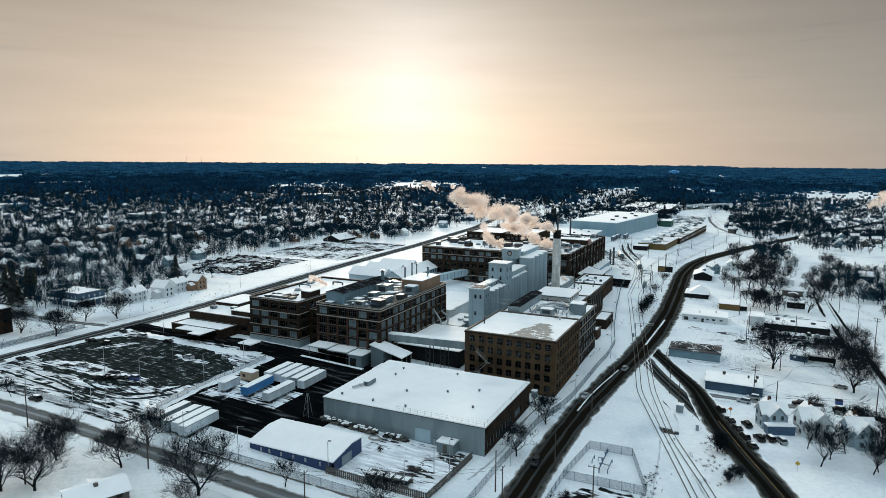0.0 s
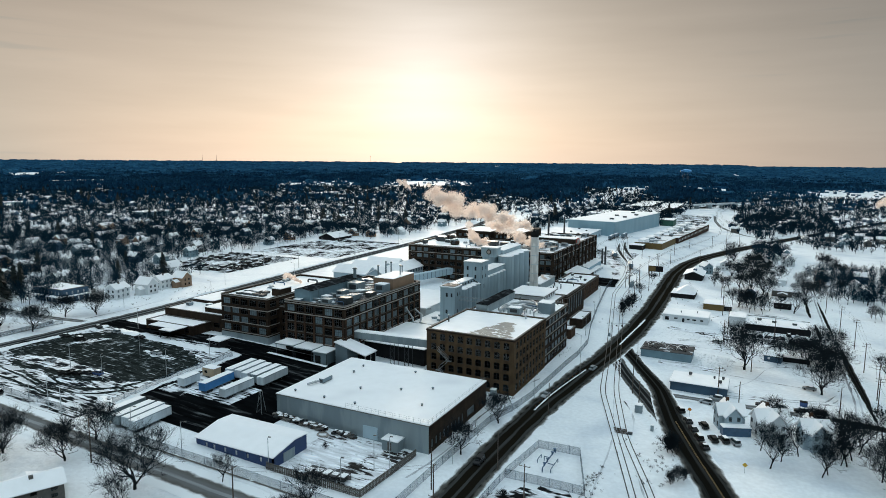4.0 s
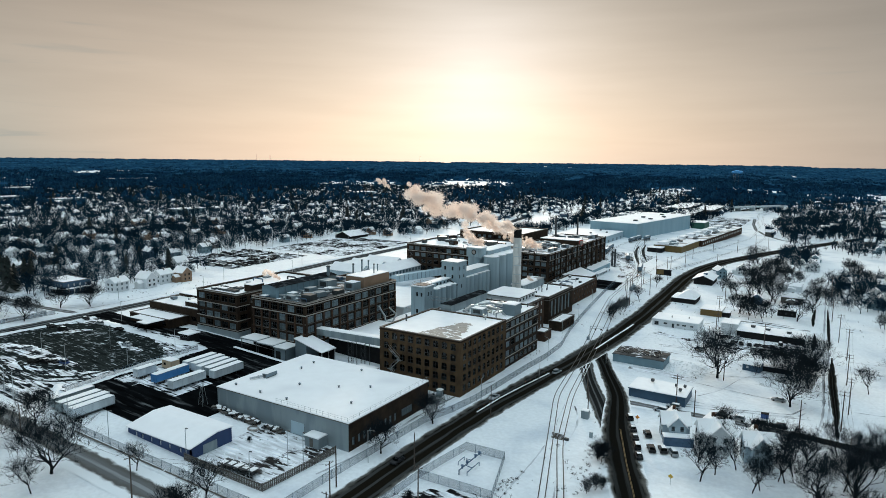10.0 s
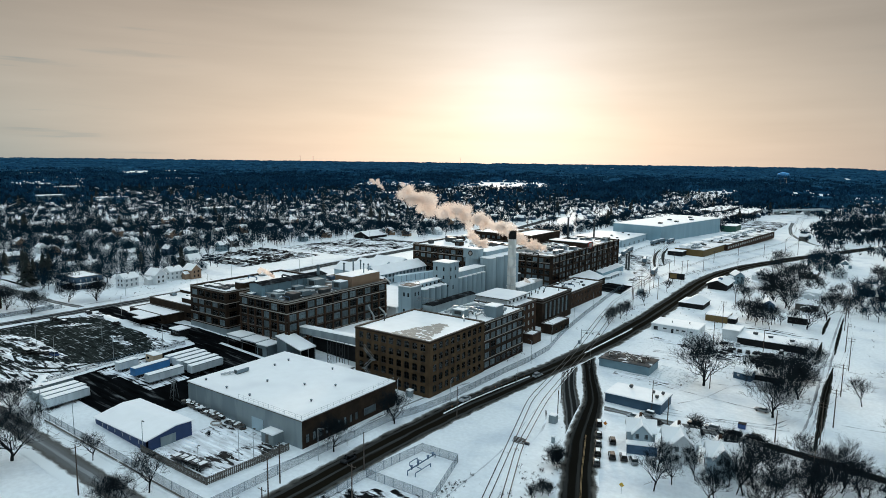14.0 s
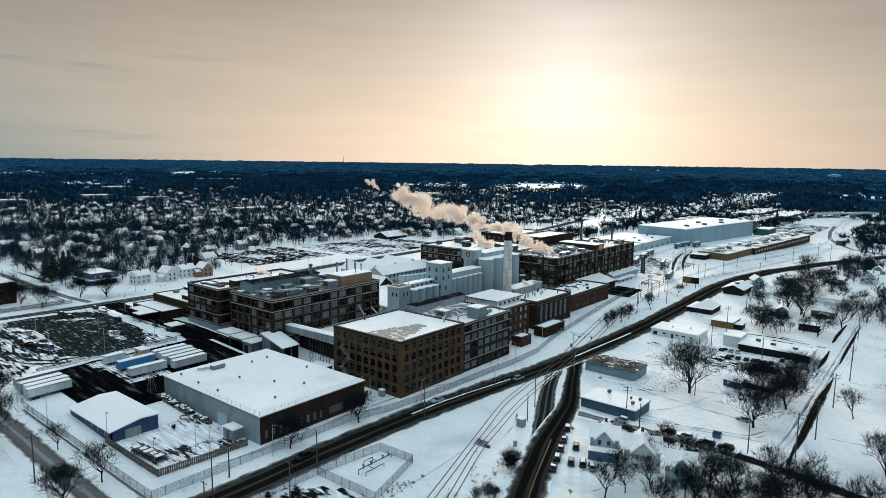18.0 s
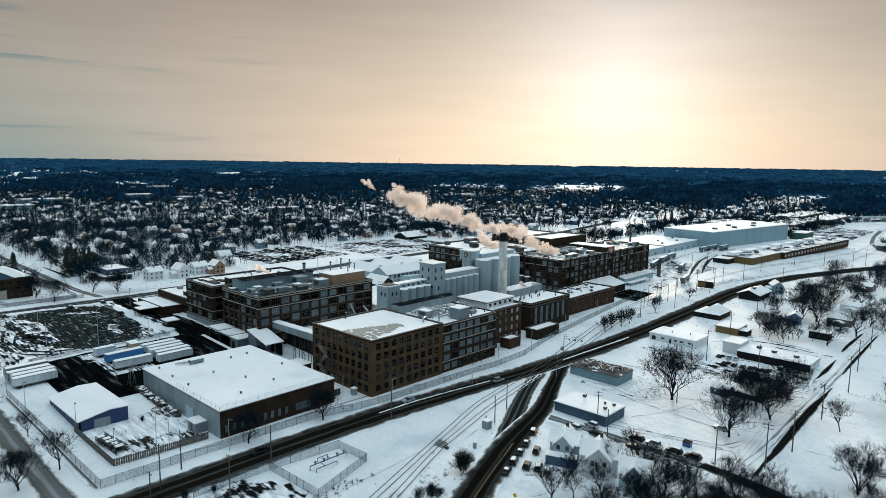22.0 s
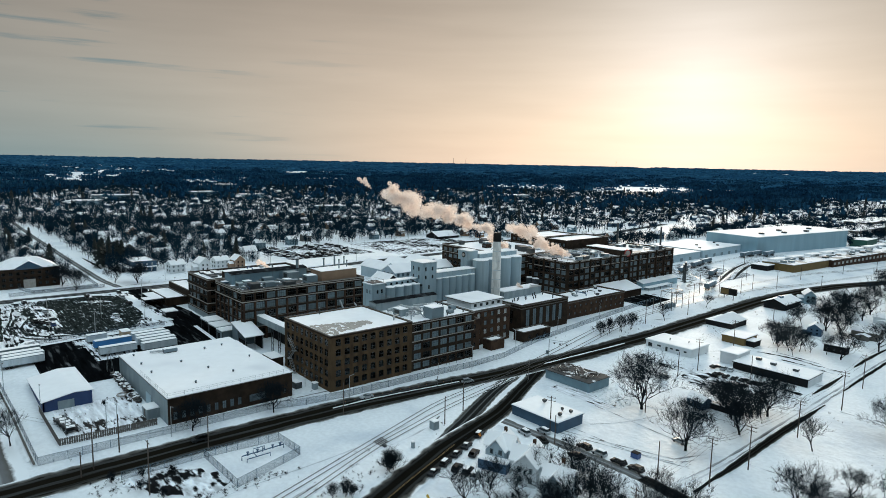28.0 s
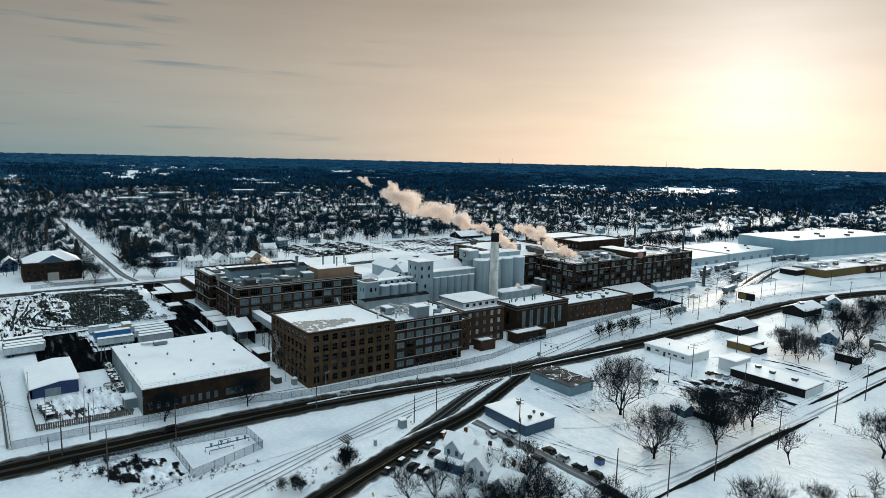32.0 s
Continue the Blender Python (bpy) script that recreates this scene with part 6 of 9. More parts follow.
HOUSES = [house_meshes(rnd.uniform(5.6, 6.8), rnd.uniform(7.2, 9.2), rnd.choice((2.8, 4.6, 4.8)), rnd.uniform(2.2, 3.2), m) for m in HOUSE_WALLS]


def house(x, y, k, rz, label=""):
    ws = {"white_wall": "white", "slate_wall": "slate-blue", "tan_wall": "tan", "teal_wall": "pale blue", "stone_dark": "grey", "dark_wall": "dark"}[HOUSE_WALLS[k]]
    t = thing("house", (x, y, float(G(x, y))), label or f"{ws} gabled family house with a snowy roof", "house", "houses of the suburb", rz=rz)
    for nm, me in zip(("wall", "wing", "roof", "window", "chimney"), HOUSES[k]):
        ob_ = local_part(nm, me, t)
        if nm == "window":
            ob_.name = "window_glass"
            tagged(ob_, kind="stuff")
    return t


def cross_house(x, y, rz, w, l, h, rise, mat, label, porch=""):
    """A house whose two saddle roofs cross, with framed windows, a chimney and, if named, a lean-to in another colour."""
    t = thing("house", (x, y, float(G(x, y))), label, "house", "houses of the suburb", rz=rz)
    for ax, a, b, e in (("y", w * 0.62, l, 0.0), ("x", w, l * 0.55, 0.02)):
        local_part("wall", ready("wall", MB().gable_walls(-a / 2, a / 2, -b / 2, b / 2, -0.6, h + e, h + rise + e, ax), mat), t)
        local_part("roof", ready("roof", MB().gable(-a / 2, a / 2, -b / 2, b / 2, h + e, h + rise + e, ax, 0.45, 0.26), "roof_snow"), t)
    for z in ((0.9, 2.2), (3.3, 4.5)):
        for u in (-0.16, 0.16):
            for k, (px, py, a) in enumerate(((u * w, -l / 2, 0), (u * w, l / 2, 180), (w / 2, u * l, 90), (-w / 2, u * l, 270))):
                fr, pn = window_mesh(0.85, z[1] - z[0], "sash")
                win = local_part("window", fr, t, pose(px, py, z[0], 0, 0, a))
                local_part("pane", pn, win)
    local_part("chimney", ready("chimney", MB().box(-0.35, 0.35, l * 0.22, l * 0.22 + 0.7, h, h + rise + 1.0), "brick_red"), t)
    if porch:
        local_part("porch", ready("porch", MB().box(-w / 2 - 0.2, w / 2 + 0.2, -l / 2 - 2.3, -l / 2 - 0.01, -0.6, 2.5), porch), t, label="blue lean-to porch")
        local_part("porch_roof", ready("porch_roof", MB().slab(-w / 2 - 0.4, w / 2 + 0.4, -l / 2 - 2.6, -l / 2 + 0.05, 2.503, 2.8, 0.15), "roof_snow"), t)
    return t


cross_house(69.4, 12.8, 24, 8.4, 9.0, 4.6, 3.0, "white_wall", "white cross-gabled house with snowy roofs behind trees")
cross_house(59.2, 13.6, 22, 7.0, 8.0, 4.2, 2.8, "blue_white_wall", "pale gabled house with a blue porch and snow roofs", "pipe_blue")
cross_house(79.6, 10.8, 20, 6.6, 8.4, 4.4, 3.0, "blue_white_wall", "pale gabled house with a snowy roof in a thicket")
for x, y, k, rz in ((60.5, 212, 2, 12), (33, 280, 7, 30), (44, 300, 0, 0), (-65, -104, 6, -25), (-54, -112, 6, 70)):
    hs_ = house(x, y, k, rz)
    if y < -90:
        hs_.scale = (1.15, 1.3, 0.62)
    elif x == 60.5:
        hs_.scale = (0.85, 0.85, 0.7)
for x, y, k, rz in ((77, 225, 6, 88), (75, 262, 0, 84), (67, 333, 6, 85)):
    house(x, y, k, rz, "low bungalow with a snow-covered roof among bare trees").scale = (1.15, 1.25, 0.68)
low_building("dark_shed", 72.5, 80.5, 187, 191.5, 2.9, "dark_wall", "small dark house with lit windows under bare trees", "house", south=[(0.8, 1.7, 0.9, 2.0, "sash"), (3.4, 4.3, 0.9, 2.0, "sash"), (6.0, 6.9, 0.9, 2.0, "sash")])
# bare garden trees and bushes round the roadside houses
for i, (x, y, k, s) in enumerate(((56.5, 181, 1, .95), (60.4, 182, 0, .9), (67.1, 177.4, 3, 1.1), (70.5, 179, 4, 1.0), (62.5, 186, 3, 1.0), (58, 178, 4, 1.1), (64, 180, 4, 1.2), (61.4, 222, 2, 1.12), (67.5, 221, 2, 1.05), (81.5, 179, 1, 1.1), (62.7, 279, 2, 1.1),
                                  (87.2, 204, 1, 1.15), (50, 225, 3, 1.0), (47, 223, 4, 1.3), (41.4, 231, 4, 1.4), (48, 357, 2, .95), (64, 316, 0, .9), (55.8, 283, 0, .9), (76, 273, 1, 1.0), (53, 268, 1, .95), (46, 232, 3, .9), (88, 230, 0, .9), (41, 262, 4, 1.3), (57, 307, 3, 1.1))):
    tree(x, y, k, s * 0.92, 47.0 * i)
for x, y, k, rz in ((-207, 22, 0, 8), (-204.5, 36, 1, 95), (-208, 48, 0, 5), (-204, 57, 3, 92), (-248, -42, 1, 4), (-246, -66, 2, 90), (-262, 30, 0, 0), (-270, -40, 6, 90)):
    house(x, y, k, rz)
cand = []
for gy_ in np.arange(-60, 900, 27.0):
    for gx_ in np.arange(-900, 620, 13.5):
        x, y = gx_ + rnd.uniform(-5, 5), gy_ + rnd.uniform(-5, 5)
        if town(np.array([x]), np.array([y]))[0] and not (-280 < x < -180 and -80 < y < 62) and abs(y + 16) > 12:
            a = math.degrees(math.atan2(y + 120, x - 100))
            d = math.hypot(x - 100, y + 120)
            if 70 < a < 172 and d > 230 and rnd.random() < 0.66 - d / 1900:
                cand.append((d, x, y))
cand.sort()
for d, x, y in cand[:190]:
    house(x, y, rnd.randrange(8), rnd.choice((0, 90, 180, 270)) + rnd.uniform(-3, 3)).scale = [rnd.uniform(0.78, 1.0)] * 3


def tri_house(w, l, h, rise):
    mb = MB().gable_walls(-w / 2, w / 2, -l / 2, l / 2, -0.5, h, h + rise, "y")
    rf = MB().gable(-w / 2, w / 2, -l / 2, l / 2, h, h + rise, "y", 0.4, 0.3)
    res = []
    for b in (mb, rf):
        fs = []
        for q in b.f:
            fs += [(q[0], q[i], q[i + 1]) for i in range(1, len(q) - 1)]
        res.append((np.array(b.v), np.array(fs)))
    return res


rest = np.array([(x, y) for d, x, y in cand[190:]])
q2 = polar(5200, 780, 3300)
q2 = q2[((clearing(q2) > np.where(reach(q2) < 1350, -0.12, np.where(reach(q2) < 1900, 0.08, 0.2))) | ((q2[:, 0] > 30) & (q2[:, 1] < 1600))) & (rng.random(len(q2)) < 1.25 - reach(q2) / 3000)]
pts = np.concatenate([rest, q2])
xyz = np.column_stack([pts, G(pts[:, 0], pts[:, 1])])
hs = tri_house(6.4, 9, 4, 2.6)
sc_, rt_ = rng.uniform(0.55, 0.95, len(pts)), rng.choice([0, np.pi / 2], len(pts)) + rng.normal(0, 0.05, len(pts))
# all distant walls take slate blue, which carries the haze
solo("far_house_walls", scatter_mesh([hs[0]], xyz, sc_, rt_), "slate_wall", "many distant houses with haze-blue walls", "houses", kind="stuff")
solo("far_house_roofs", scatter_mesh([hs[1]], xyz, sc_, rt_), "roof_snow", "snowy roofs of many distant houses", "roofs", kind="stuff")

# large flat-roofed halls far off in the suburb
for x, y, w, l, h in ((-774, 94, 26, 34, 6), (-872, 152, 18, 60, 7), (-925, 300, 22, 40, 7), (-842, 345, 20, 44, 6), (-560, 330, 20, 36, 6), (-1180, 420, 30, 90, 7), (-1420, 820, 40, 110, 8), (-640, 760, 24, 60, 7), (-1900, 700, 40, 160, 8)):
    z = float(G(x, y))
    t = thing("distant_hall", (x, y, z), "long low hall with a snow-covered flat roof among woods", "hall", "distant halls")
    part("wall", MB().box(x - w / 2, x + w / 2, y - l / 2, y + l / 2, z - 1, z + h), "teal_wall", t)
    part("roof", MB().slab(x - w / 2 - 0.4, x + w / 2 + 0.4, y - l / 2 - 0.4, y + l / 2 + 0.4, z + h + 0.004, z + h + 0.5, 0.3), "roof_snow", t)

# ---- railway ----
TRACKS = ([(114, -262), (78, -150), (41, -35), (21.5, 24), (15.5, 60), (9, 95), (2.5, 130), (-4.5, 168), (-7.5, 215), (-6.6, 281), (-1.4, 348), (15, 452), (27, 530), (24, 653), (12, 745), (5, 847), (14, 1000)],
          [(120, -262), (84, -150), (45, -34), (34.6, -7.5), (25.5, 26), (19, 62), (13, 96), (6.2, 134), (1, 170), (0.1, 215), (3.5, 283), (19, 387), (35, 470), (38, 540), (31, 653), (18, 745), (11, 847), (20, 1000)],
          [(-7.5, 190), (-10, 225), (-14, 256), (-21, 283), (-34, 325), (-45, 375), (-51, 410), (-50, 440)], [(-6.5, 215), (-8, 235), (-11.5, 256), (-18, 283), (-30, 325), (-40, 370), (-46, 410), (-44, 440)], [(-14, 256), (-26, 280), (-42, 288), (-51, 320), (-55, 345), (-57, 390)])


def offset_line(pts, d):
    out = []
    for i, p in enumerate(pts):
        a, b = pts[max(i - 1, 0)], pts[min(i + 1, len(pts) - 1)]
        t = Vector((b[0] - a[0], b[1] - a[1])).normalized()
        out.append((p[0] - t.y * d, p[1] + t.x * d))
    return out


for tr in TRACKS:
    t = thing("railway_track", (*tr[1], float(G(*tr[1]))), "railway track of dark steel rails half buried in snow", "railway track", "railway tracks", "structure")
    for d in (-0.75, 0.75):
        part("rail", strip(offset_line(tr, d), 0.24, 0.15, 2.0, 0.2), "rail", t)
    part("ballast", strip(tr, 2.3, 0.07, 2.0, 0.8), "snow", t, "snow-covered ballast")
# turnout machine and relay cabinets
sw = thing("railway_switch", (33.3, -5, -1.2), "dark railway switch with cleared timber ties", "railway switch")
for i in range(5):
    m_ = MB()
    x, y = 33.3 - 0.22 * i, -5.8 + 0.7 * i
    part("tie", m_.box(x - 1.7, x + 1.7, y - 0.14, y + 0.14, float(G(x, y)) + 0.02, float(G(x, y)) + 0.2), "tie", sw)
part("switch_machine", MB().slab(35.0, 36.2, -5.6, -4.9, -1.5, -0.7, 0.1), "metal_dark", sw)
def cabinet(x, y, w, d, h, label, mat="panel_wall"):
    z = float(G(x, y))
    t = thing("relay_cabinet", (x, y, z), label, "cabinet", "trackside cabinets")
    part("body", MB().slab(x - w / 2, x + w / 2, y - d / 2, y + d / 2, z - 0.2, z + h, 0.05), mat, t)
    part("door", MB().box(x - w * 0.35, x + w * 0.35, y - d / 2 - 0.05, y - d / 2 - 0.004, z + 0.1, z + h * 0.85), mat, t)
    part("snow_cap", MB().slab(x - w / 2 - 0.1, x + w / 2 + 0.1, y - d / 2 - 0.1, y + d / 2 + 0.1, z + h + 0.003, z + h + 0.25, 0.1), "roof_snow", t)


cabinet(34.9, 12, 2.0, 1.8, 2.3, "grey trackside relay cabinet with snow on top")
cabinet(40.5, 0.2, 0.8, 0.6, 1.6, "small grey signal box in the snow")
cabinet(-5.6, -2.2, 1.6, 1.4, 2.0, "grey electrical cabinet beside the brick building")

# ---- poles, lamps, wires ----
def utility_pole(x, y, h=11, arms=1, rz=0.0, label="dark wooden utility pole in the snow"):
    z = float(G(x, y))
    t = thing("utility_pole", (x, y, z), label, "utility pole", "utility poles")
    part("pole", MB().cyl(x, y, z - 0.4, z + h, 0.17, 0.11, 8), "wood", t)
    c, s = math.cos(radians(rz)), math.sin(radians(rz))
    for k in range(arms):
        zz = z + h - 0.5 - 0.9 * k
        part("crossarm", MB().tube((x - 1.2 * c, y - 1.2 * s, zz), (x + 1.2 * c, y + 1.2 * s, zz), 0.07, 0.07, 4), "wood", t)
        for d in (-1.1, 1.1):
            part("insulator", MB().cyl(x + d * c, y + d * s, zz + 0.07, zz + 0.28, 0.06, 0.05, 6), "stone_dark", t)
    return (x, y, z + h - 0.35)


def street_lamp(x, y, h=8.5, rz=0.0, arm=2.0, label="slim grey street lamp with a curved arm"):
    z = float(G(x, y))
    t = thing("street_lamp", (x, y, z), label, "street lamp", "street lamps")
    c, s = math.cos(radians(rz)), math.sin(radians(rz))
    part("pole", MB().cyl(x, y, z - 0.3, z + h, 0.10, 0.07, 8), "galvanized", t)
    if arm:
        part("arm", MB().tube((x, y, z + h - 0.1), (x + c * arm, y + s * arm, z + h + 0.25), 0.05, 0.05, 6), "galvanized", t)
    part("lamp_head", MB().slab(x + c * arm - 0.35, x + c * arm + 0.35, y + s * arm - 0.16, y + s * arm + 0.16, z + h + 0.2, z + h + 0.36, 0.05), "metal_dark", t)


def wires(ends, sag=0.8, offs=(-1.0, 0.0, 1.0), rz=0.0):
    c, s = math.cos(radians(rz)), math.sin(radians(rz))
    for a, b in zip(ends, ends[1:]):
        t = thing("power_line", a, "thin sagging power lines between poles", "power line", "power lines")
        for o in offs:
            pts = [(a[0] + (b[0] - a[0]) * k / 8 + o * c, a[1] + (b[1] - a[1]) * k / 8 + o * s, a[2] + (b[2] - a[2]) * k / 8 - sag * 4 * (k / 8) * (1 - k / 8)) for k in range(9)]
            part("wire", MB().path(pts, 0.022, 3), "dark_wall", t)


line = [utility_pole(x, y, h, 2) for x, y, h in ((99, 10, 11), (98, 42.5, 12), (100, 58, 11.5), (100, 88, 11), (100.5, 120.5, 12.5), (98, 148, 12), (95.5, 187, 11), (95, 225, 11), (95, 262, 11))]
wires(line, 0.9)
line = [utility_pole(x, y, h, 1, 90) for x, y, h in ((-110, -89, 10), (-68, -89, 10.5), (-25.3, -89, 11), (7, -66.2, 10.5))]
wires(line, 1.0, (-0.8, 0.8), 90)
for x, y, h in ((24, -59, 12.5), (8.5, -69, 6)):
    utility_pole(x, y, h, 1, 0)
for x, y, h in ((3.2, -59.8, 9.5), (11.4, -41.5, 9.5), (11.9, -2.8, 9.5), (34.2, 16.4, 8), (30.5, 26.7, 9)):
    utility_pole(x, y, h, 0)
line = [utility_pole(x, y, h, 2, 20) for x, y, h in ((55, 37, 10), (54, 120, 12), (50, 156, 12.5), (47, 200, 11))]
wires(line[1:3], 0.8)
for x, y, h in ((61.2, 31.5, 8), (72, 122, 10), (53, 108, 9), (64, 70, 7), (88, 37, 9)):
    utility_pole(x, y, h, 0)
for x, y, h in ((2.1, 240.2, 12), (2.7, 279.5, 9), (5.6, 342, 9), (10.9, 402, 10), (28, 412, 11), (36.9, 463, 11), (0.7, 215.5, 10), (-12.5, 305, 9), (48, 447, 12), (2, 175, 10), (9.5, 194, 12), (7.5, 160, 11), (-3, 205, 10), (-9, 240, 11), (4, 262, 11), (8, 300, 11), (-25, 300, 11), (-30, 340, 11), (26, 318, 10), (44, 372, 10)):
    utility_pole(x, y, h, 1, 70)
for x, y, h, rz in ((5.6, 3.2, 7, 90), (7.2, 52, 8.5, 170), (2.3, 79, 7.5, 170), (-1, 108, 7.5, 170), (-7, 145, 7.5, 170), (2.3, -47.4, 8, 0), (-12, -59, 8, 90), (-33, -70.4, 7.5, 0), (-15, -67.7, 6, 0), (-8.9, -57.2, 8, 0), (-53.7, -76.4, 8.5, 0), (-70, -77, 8.5, 0), (-104, -76, 8.5, 0),
                  (-134.6, -74, 8, 0), (-107, -79, 8, 0), (-97, -77, 8, 0), (-128.9, -53.3, 8, 0), (-110.3, -55.7, 8, 0), (-118.4, -36.2, 8, 0), (-98.2, -42.8, 8, 0), (-150, -12, 8, 0), (-98.2, -25.3, 8, 0), (-9.2, -3.6, 5, 90)):
    street_lamp(x, y, h, rz, 1.6 if x > 0 or y < -74 else 0.5)
for k in range(9):
    street_lamp(-165.5 if k % 2 else -187, 10 + 30 * k, 9, 180 if k % 2 else 0, 1.8)
for k in range(24):
    x, y = -262 + 17 * (k % 4), 100 + 26 * (k // 4)
    street_lamp(x, y, 9, 0, 0.4, "slim lamp post in the car park")

# ---- fences ----
def chain_fence(points, h=2.1, gap=3.0, label="grey chain-link fence on steel posts in the snow"):
    x, y = points[0]
    t = thing("chain_link_fence", (x, y, float(G(x, y))), label, "fence", "chain-link fences")
    for a, b in zip(points, points[1:]):
        L = math.hypot(b[0] - a[0], b[1] - a[1])
        n = max(1, round(L / gap))
        P = [(a[0] + (b[0] - a[0]) * i / n, a[1] + (b[1] - a[1]) * i / n) for i in range(n + 1)]
        P = [(px, py, float(G(px, py))) for px, py in P]
        for px, py, pz in P:
            part("post", MB().cyl(px, py, pz - 0.2, pz + h + 0.1, 0.05, 0.05, 6), "fence_steel", t)
        for p_, q_ in zip(P, P[1:]):
            part("top_rail", MB().tube((p_[0], p_[1], p_[2] + h), (q_[0], q_[1], q_[2] + h), 0.03, 0.03, 4), "fence_steel", t)
        pn = MB()
        d = Vector((b[0] - a[0], b[1] - a[1])).normalized()
        nx, ny = -d.y * 0.01, d.x * 0.01
        for p_, q_ in zip(P, P[1:]):
            for s_ in (-1, 1):
                pn.quad((p_[0] + nx * s_, p_[1] + ny * s_, p_[2]), (q_[0] + nx * s_, q_[1] + ny * s_, q_[2]), (q_[0] + nx * s_, q_[1] + ny * s_, q_[2] + h - 0.03), (p_[0] + nx * s_, p_[1] + ny * s_, p_[2] + h - 0.03))
        part("wire_mesh", pn, "chain_link", t, "chain-link wire mesh")
    return t


chain_fence([(-68, -77.3), (-34, -76.2), (0.2, -76)])
chain_fence([(0.2, -76), (0.4, -52), (1.2, -21), (3.4, -10), (4.6, 2), (5.0, 18), (5.4, 38), (6.0, 52)])
chain_fence([(6.0, 52), (5.5, 70), (1.2, 92), (-4.5, 130), (-11, 180), (-13, 205)])
chain_fence([(16.2, -25), (26.8, -24.5), (32.6, -43), (14, -43.5), (16.2, -25)], 2.2, 2.6, "tall chain-link enclosure round gas pipework")
chain_fence([(14, -43.5), (13.5, -62)], 2.0)
chain_fence([(-98, -75.5), (-160, -75.5)], 1.8, 4.0)
chain_fence([(-94.4, -19), (-94.2, -46), (-91.8, -66)], 1.8, 4.0)
chain_fence([(-250, -22), (-186, -22.5), (-183, -60)], 1.8, 4.0)
chain_fence([(-200, -54), (-186, -50), (-184, -20)], 1.6, 4.0)
# dark retaining kerb below the street fence
solo("retaining_wall", strip([(-66, -77.9), (-34, -76.9), (0, -76.7)], 0.5, 0.45, 2.0, 0.5), "stone_dark", "low dark concrete retaining wall under the fence", "wall", kind="structure")


def board_fence(points, h=1.9):
    t = thing("board_fence", (*points[0], float(G(*points[0]))), "weathered grey wooden board fence round the yard", "fence")
    for a, b in zip(points, points[1:]):
        L = math.hypot(b[0] - a[0], b[1] - a[1])
        n = int(L / 0.5)
        rz = math.degrees(math.atan2(b[1] - a[1], b[0] - a[0]))
        for i in range(n):
            f = (i + 0.5) / n
            px, py = a[0] + (b[0] - a[0]) * f, a[1] + (b[1] - a[1]) * f
            ob = local_part("board", BOARD, t, t.matrix_basis.inverted() @ pose(px, py, float(G(px, py)) - 0.1 + rnd.uniform(-0.05, 0.05), 0, 0, rz))
        for zz in (0.5, 1.5):
            part("rail", MB().tube((*a, float(G(*a)) + zz), (*b, float(G(*b)) + zz), 0.06, 0.06, 4), "wood", t)


BOARD = ready("board", MB().slab(-0.21, 0.21, 0.03, 0.07, 0, 1.95, 0.02), "stone_dark")
board_fence([(-33.5, -70.8), (-8.2, -70.4), (-7.4, -58), (-7.0, -48)])

# slim marker posts along the median
for k in range(14):
    f = k / 13
    x, y = float(np.interp(f, [0, 0.3, 0.6, 1], [8.0, 8.3, 9.4, 11.4])), -3 + 42 * f
    t = thing("marker_post", (x, y, float(G(x, y))), "slim dark marker post standing in the snowy median", "post", "marker posts")
    part("post", MB().cyl(x, y, float(G(x, y)) - 0.1, float(G(x, y)) + 1.0, 0.06, 0.05, 6), "metal_dark", t)
    part("cap", MB().cyl(x, y, float(G(x, y)) + 1.003, float(G(x, y)) + 1.12, 0.07, 0.05, 6), "orange", t)

# gas pipework in the enclosure
gp = thing("gas_pipework", (21.5, -31, -0.6), "blue-grey gas pipe manifold standing in the snow", "pipework")
z_ = float(G(21.5, -31))
for k, (pts, r) in enumerate((([(21.0, -37, z_), (21.0, -37, z_ + 1.1), (21.0, -26, z_ + 1.1), (21.0, -26, z_ + 0.2)], 0.14), ([(22.9, -36.5, z_), (22.9, -36.5, z_ + 0.9), (22.9, -30.5, z_ + 0.9), (22.9, -30.5, z_)], 0.11),
                              ([(21, -34, z_ + 1.1), (22.9, -34, z_ + 0.9)], 0.1), ([(21, -31, z_ + 1.1), (19.6, -31, z_ + 1.1), (19.6, -31, z_)], 0.1), ([(18.5, -33, z_), (18.5, -33, z_ + 0.9), (18.5, -30, z_ + 0.9), (18.5, -30, z_)], 0.1))):
    part("pipe", MB().path(pts, r, 8), "pipe_blue", gp)
for y in (-35.5, -33, -29, -27):
    part("valve", MB().cyl(21, y, z_ + 0.9, z_ + 1.7, 0.2, 0.2, 10).cyl(21, y, z_ + 1.7, z_ + 1.76, 0.4, 0.4, 10), "pipe_blue", gp)

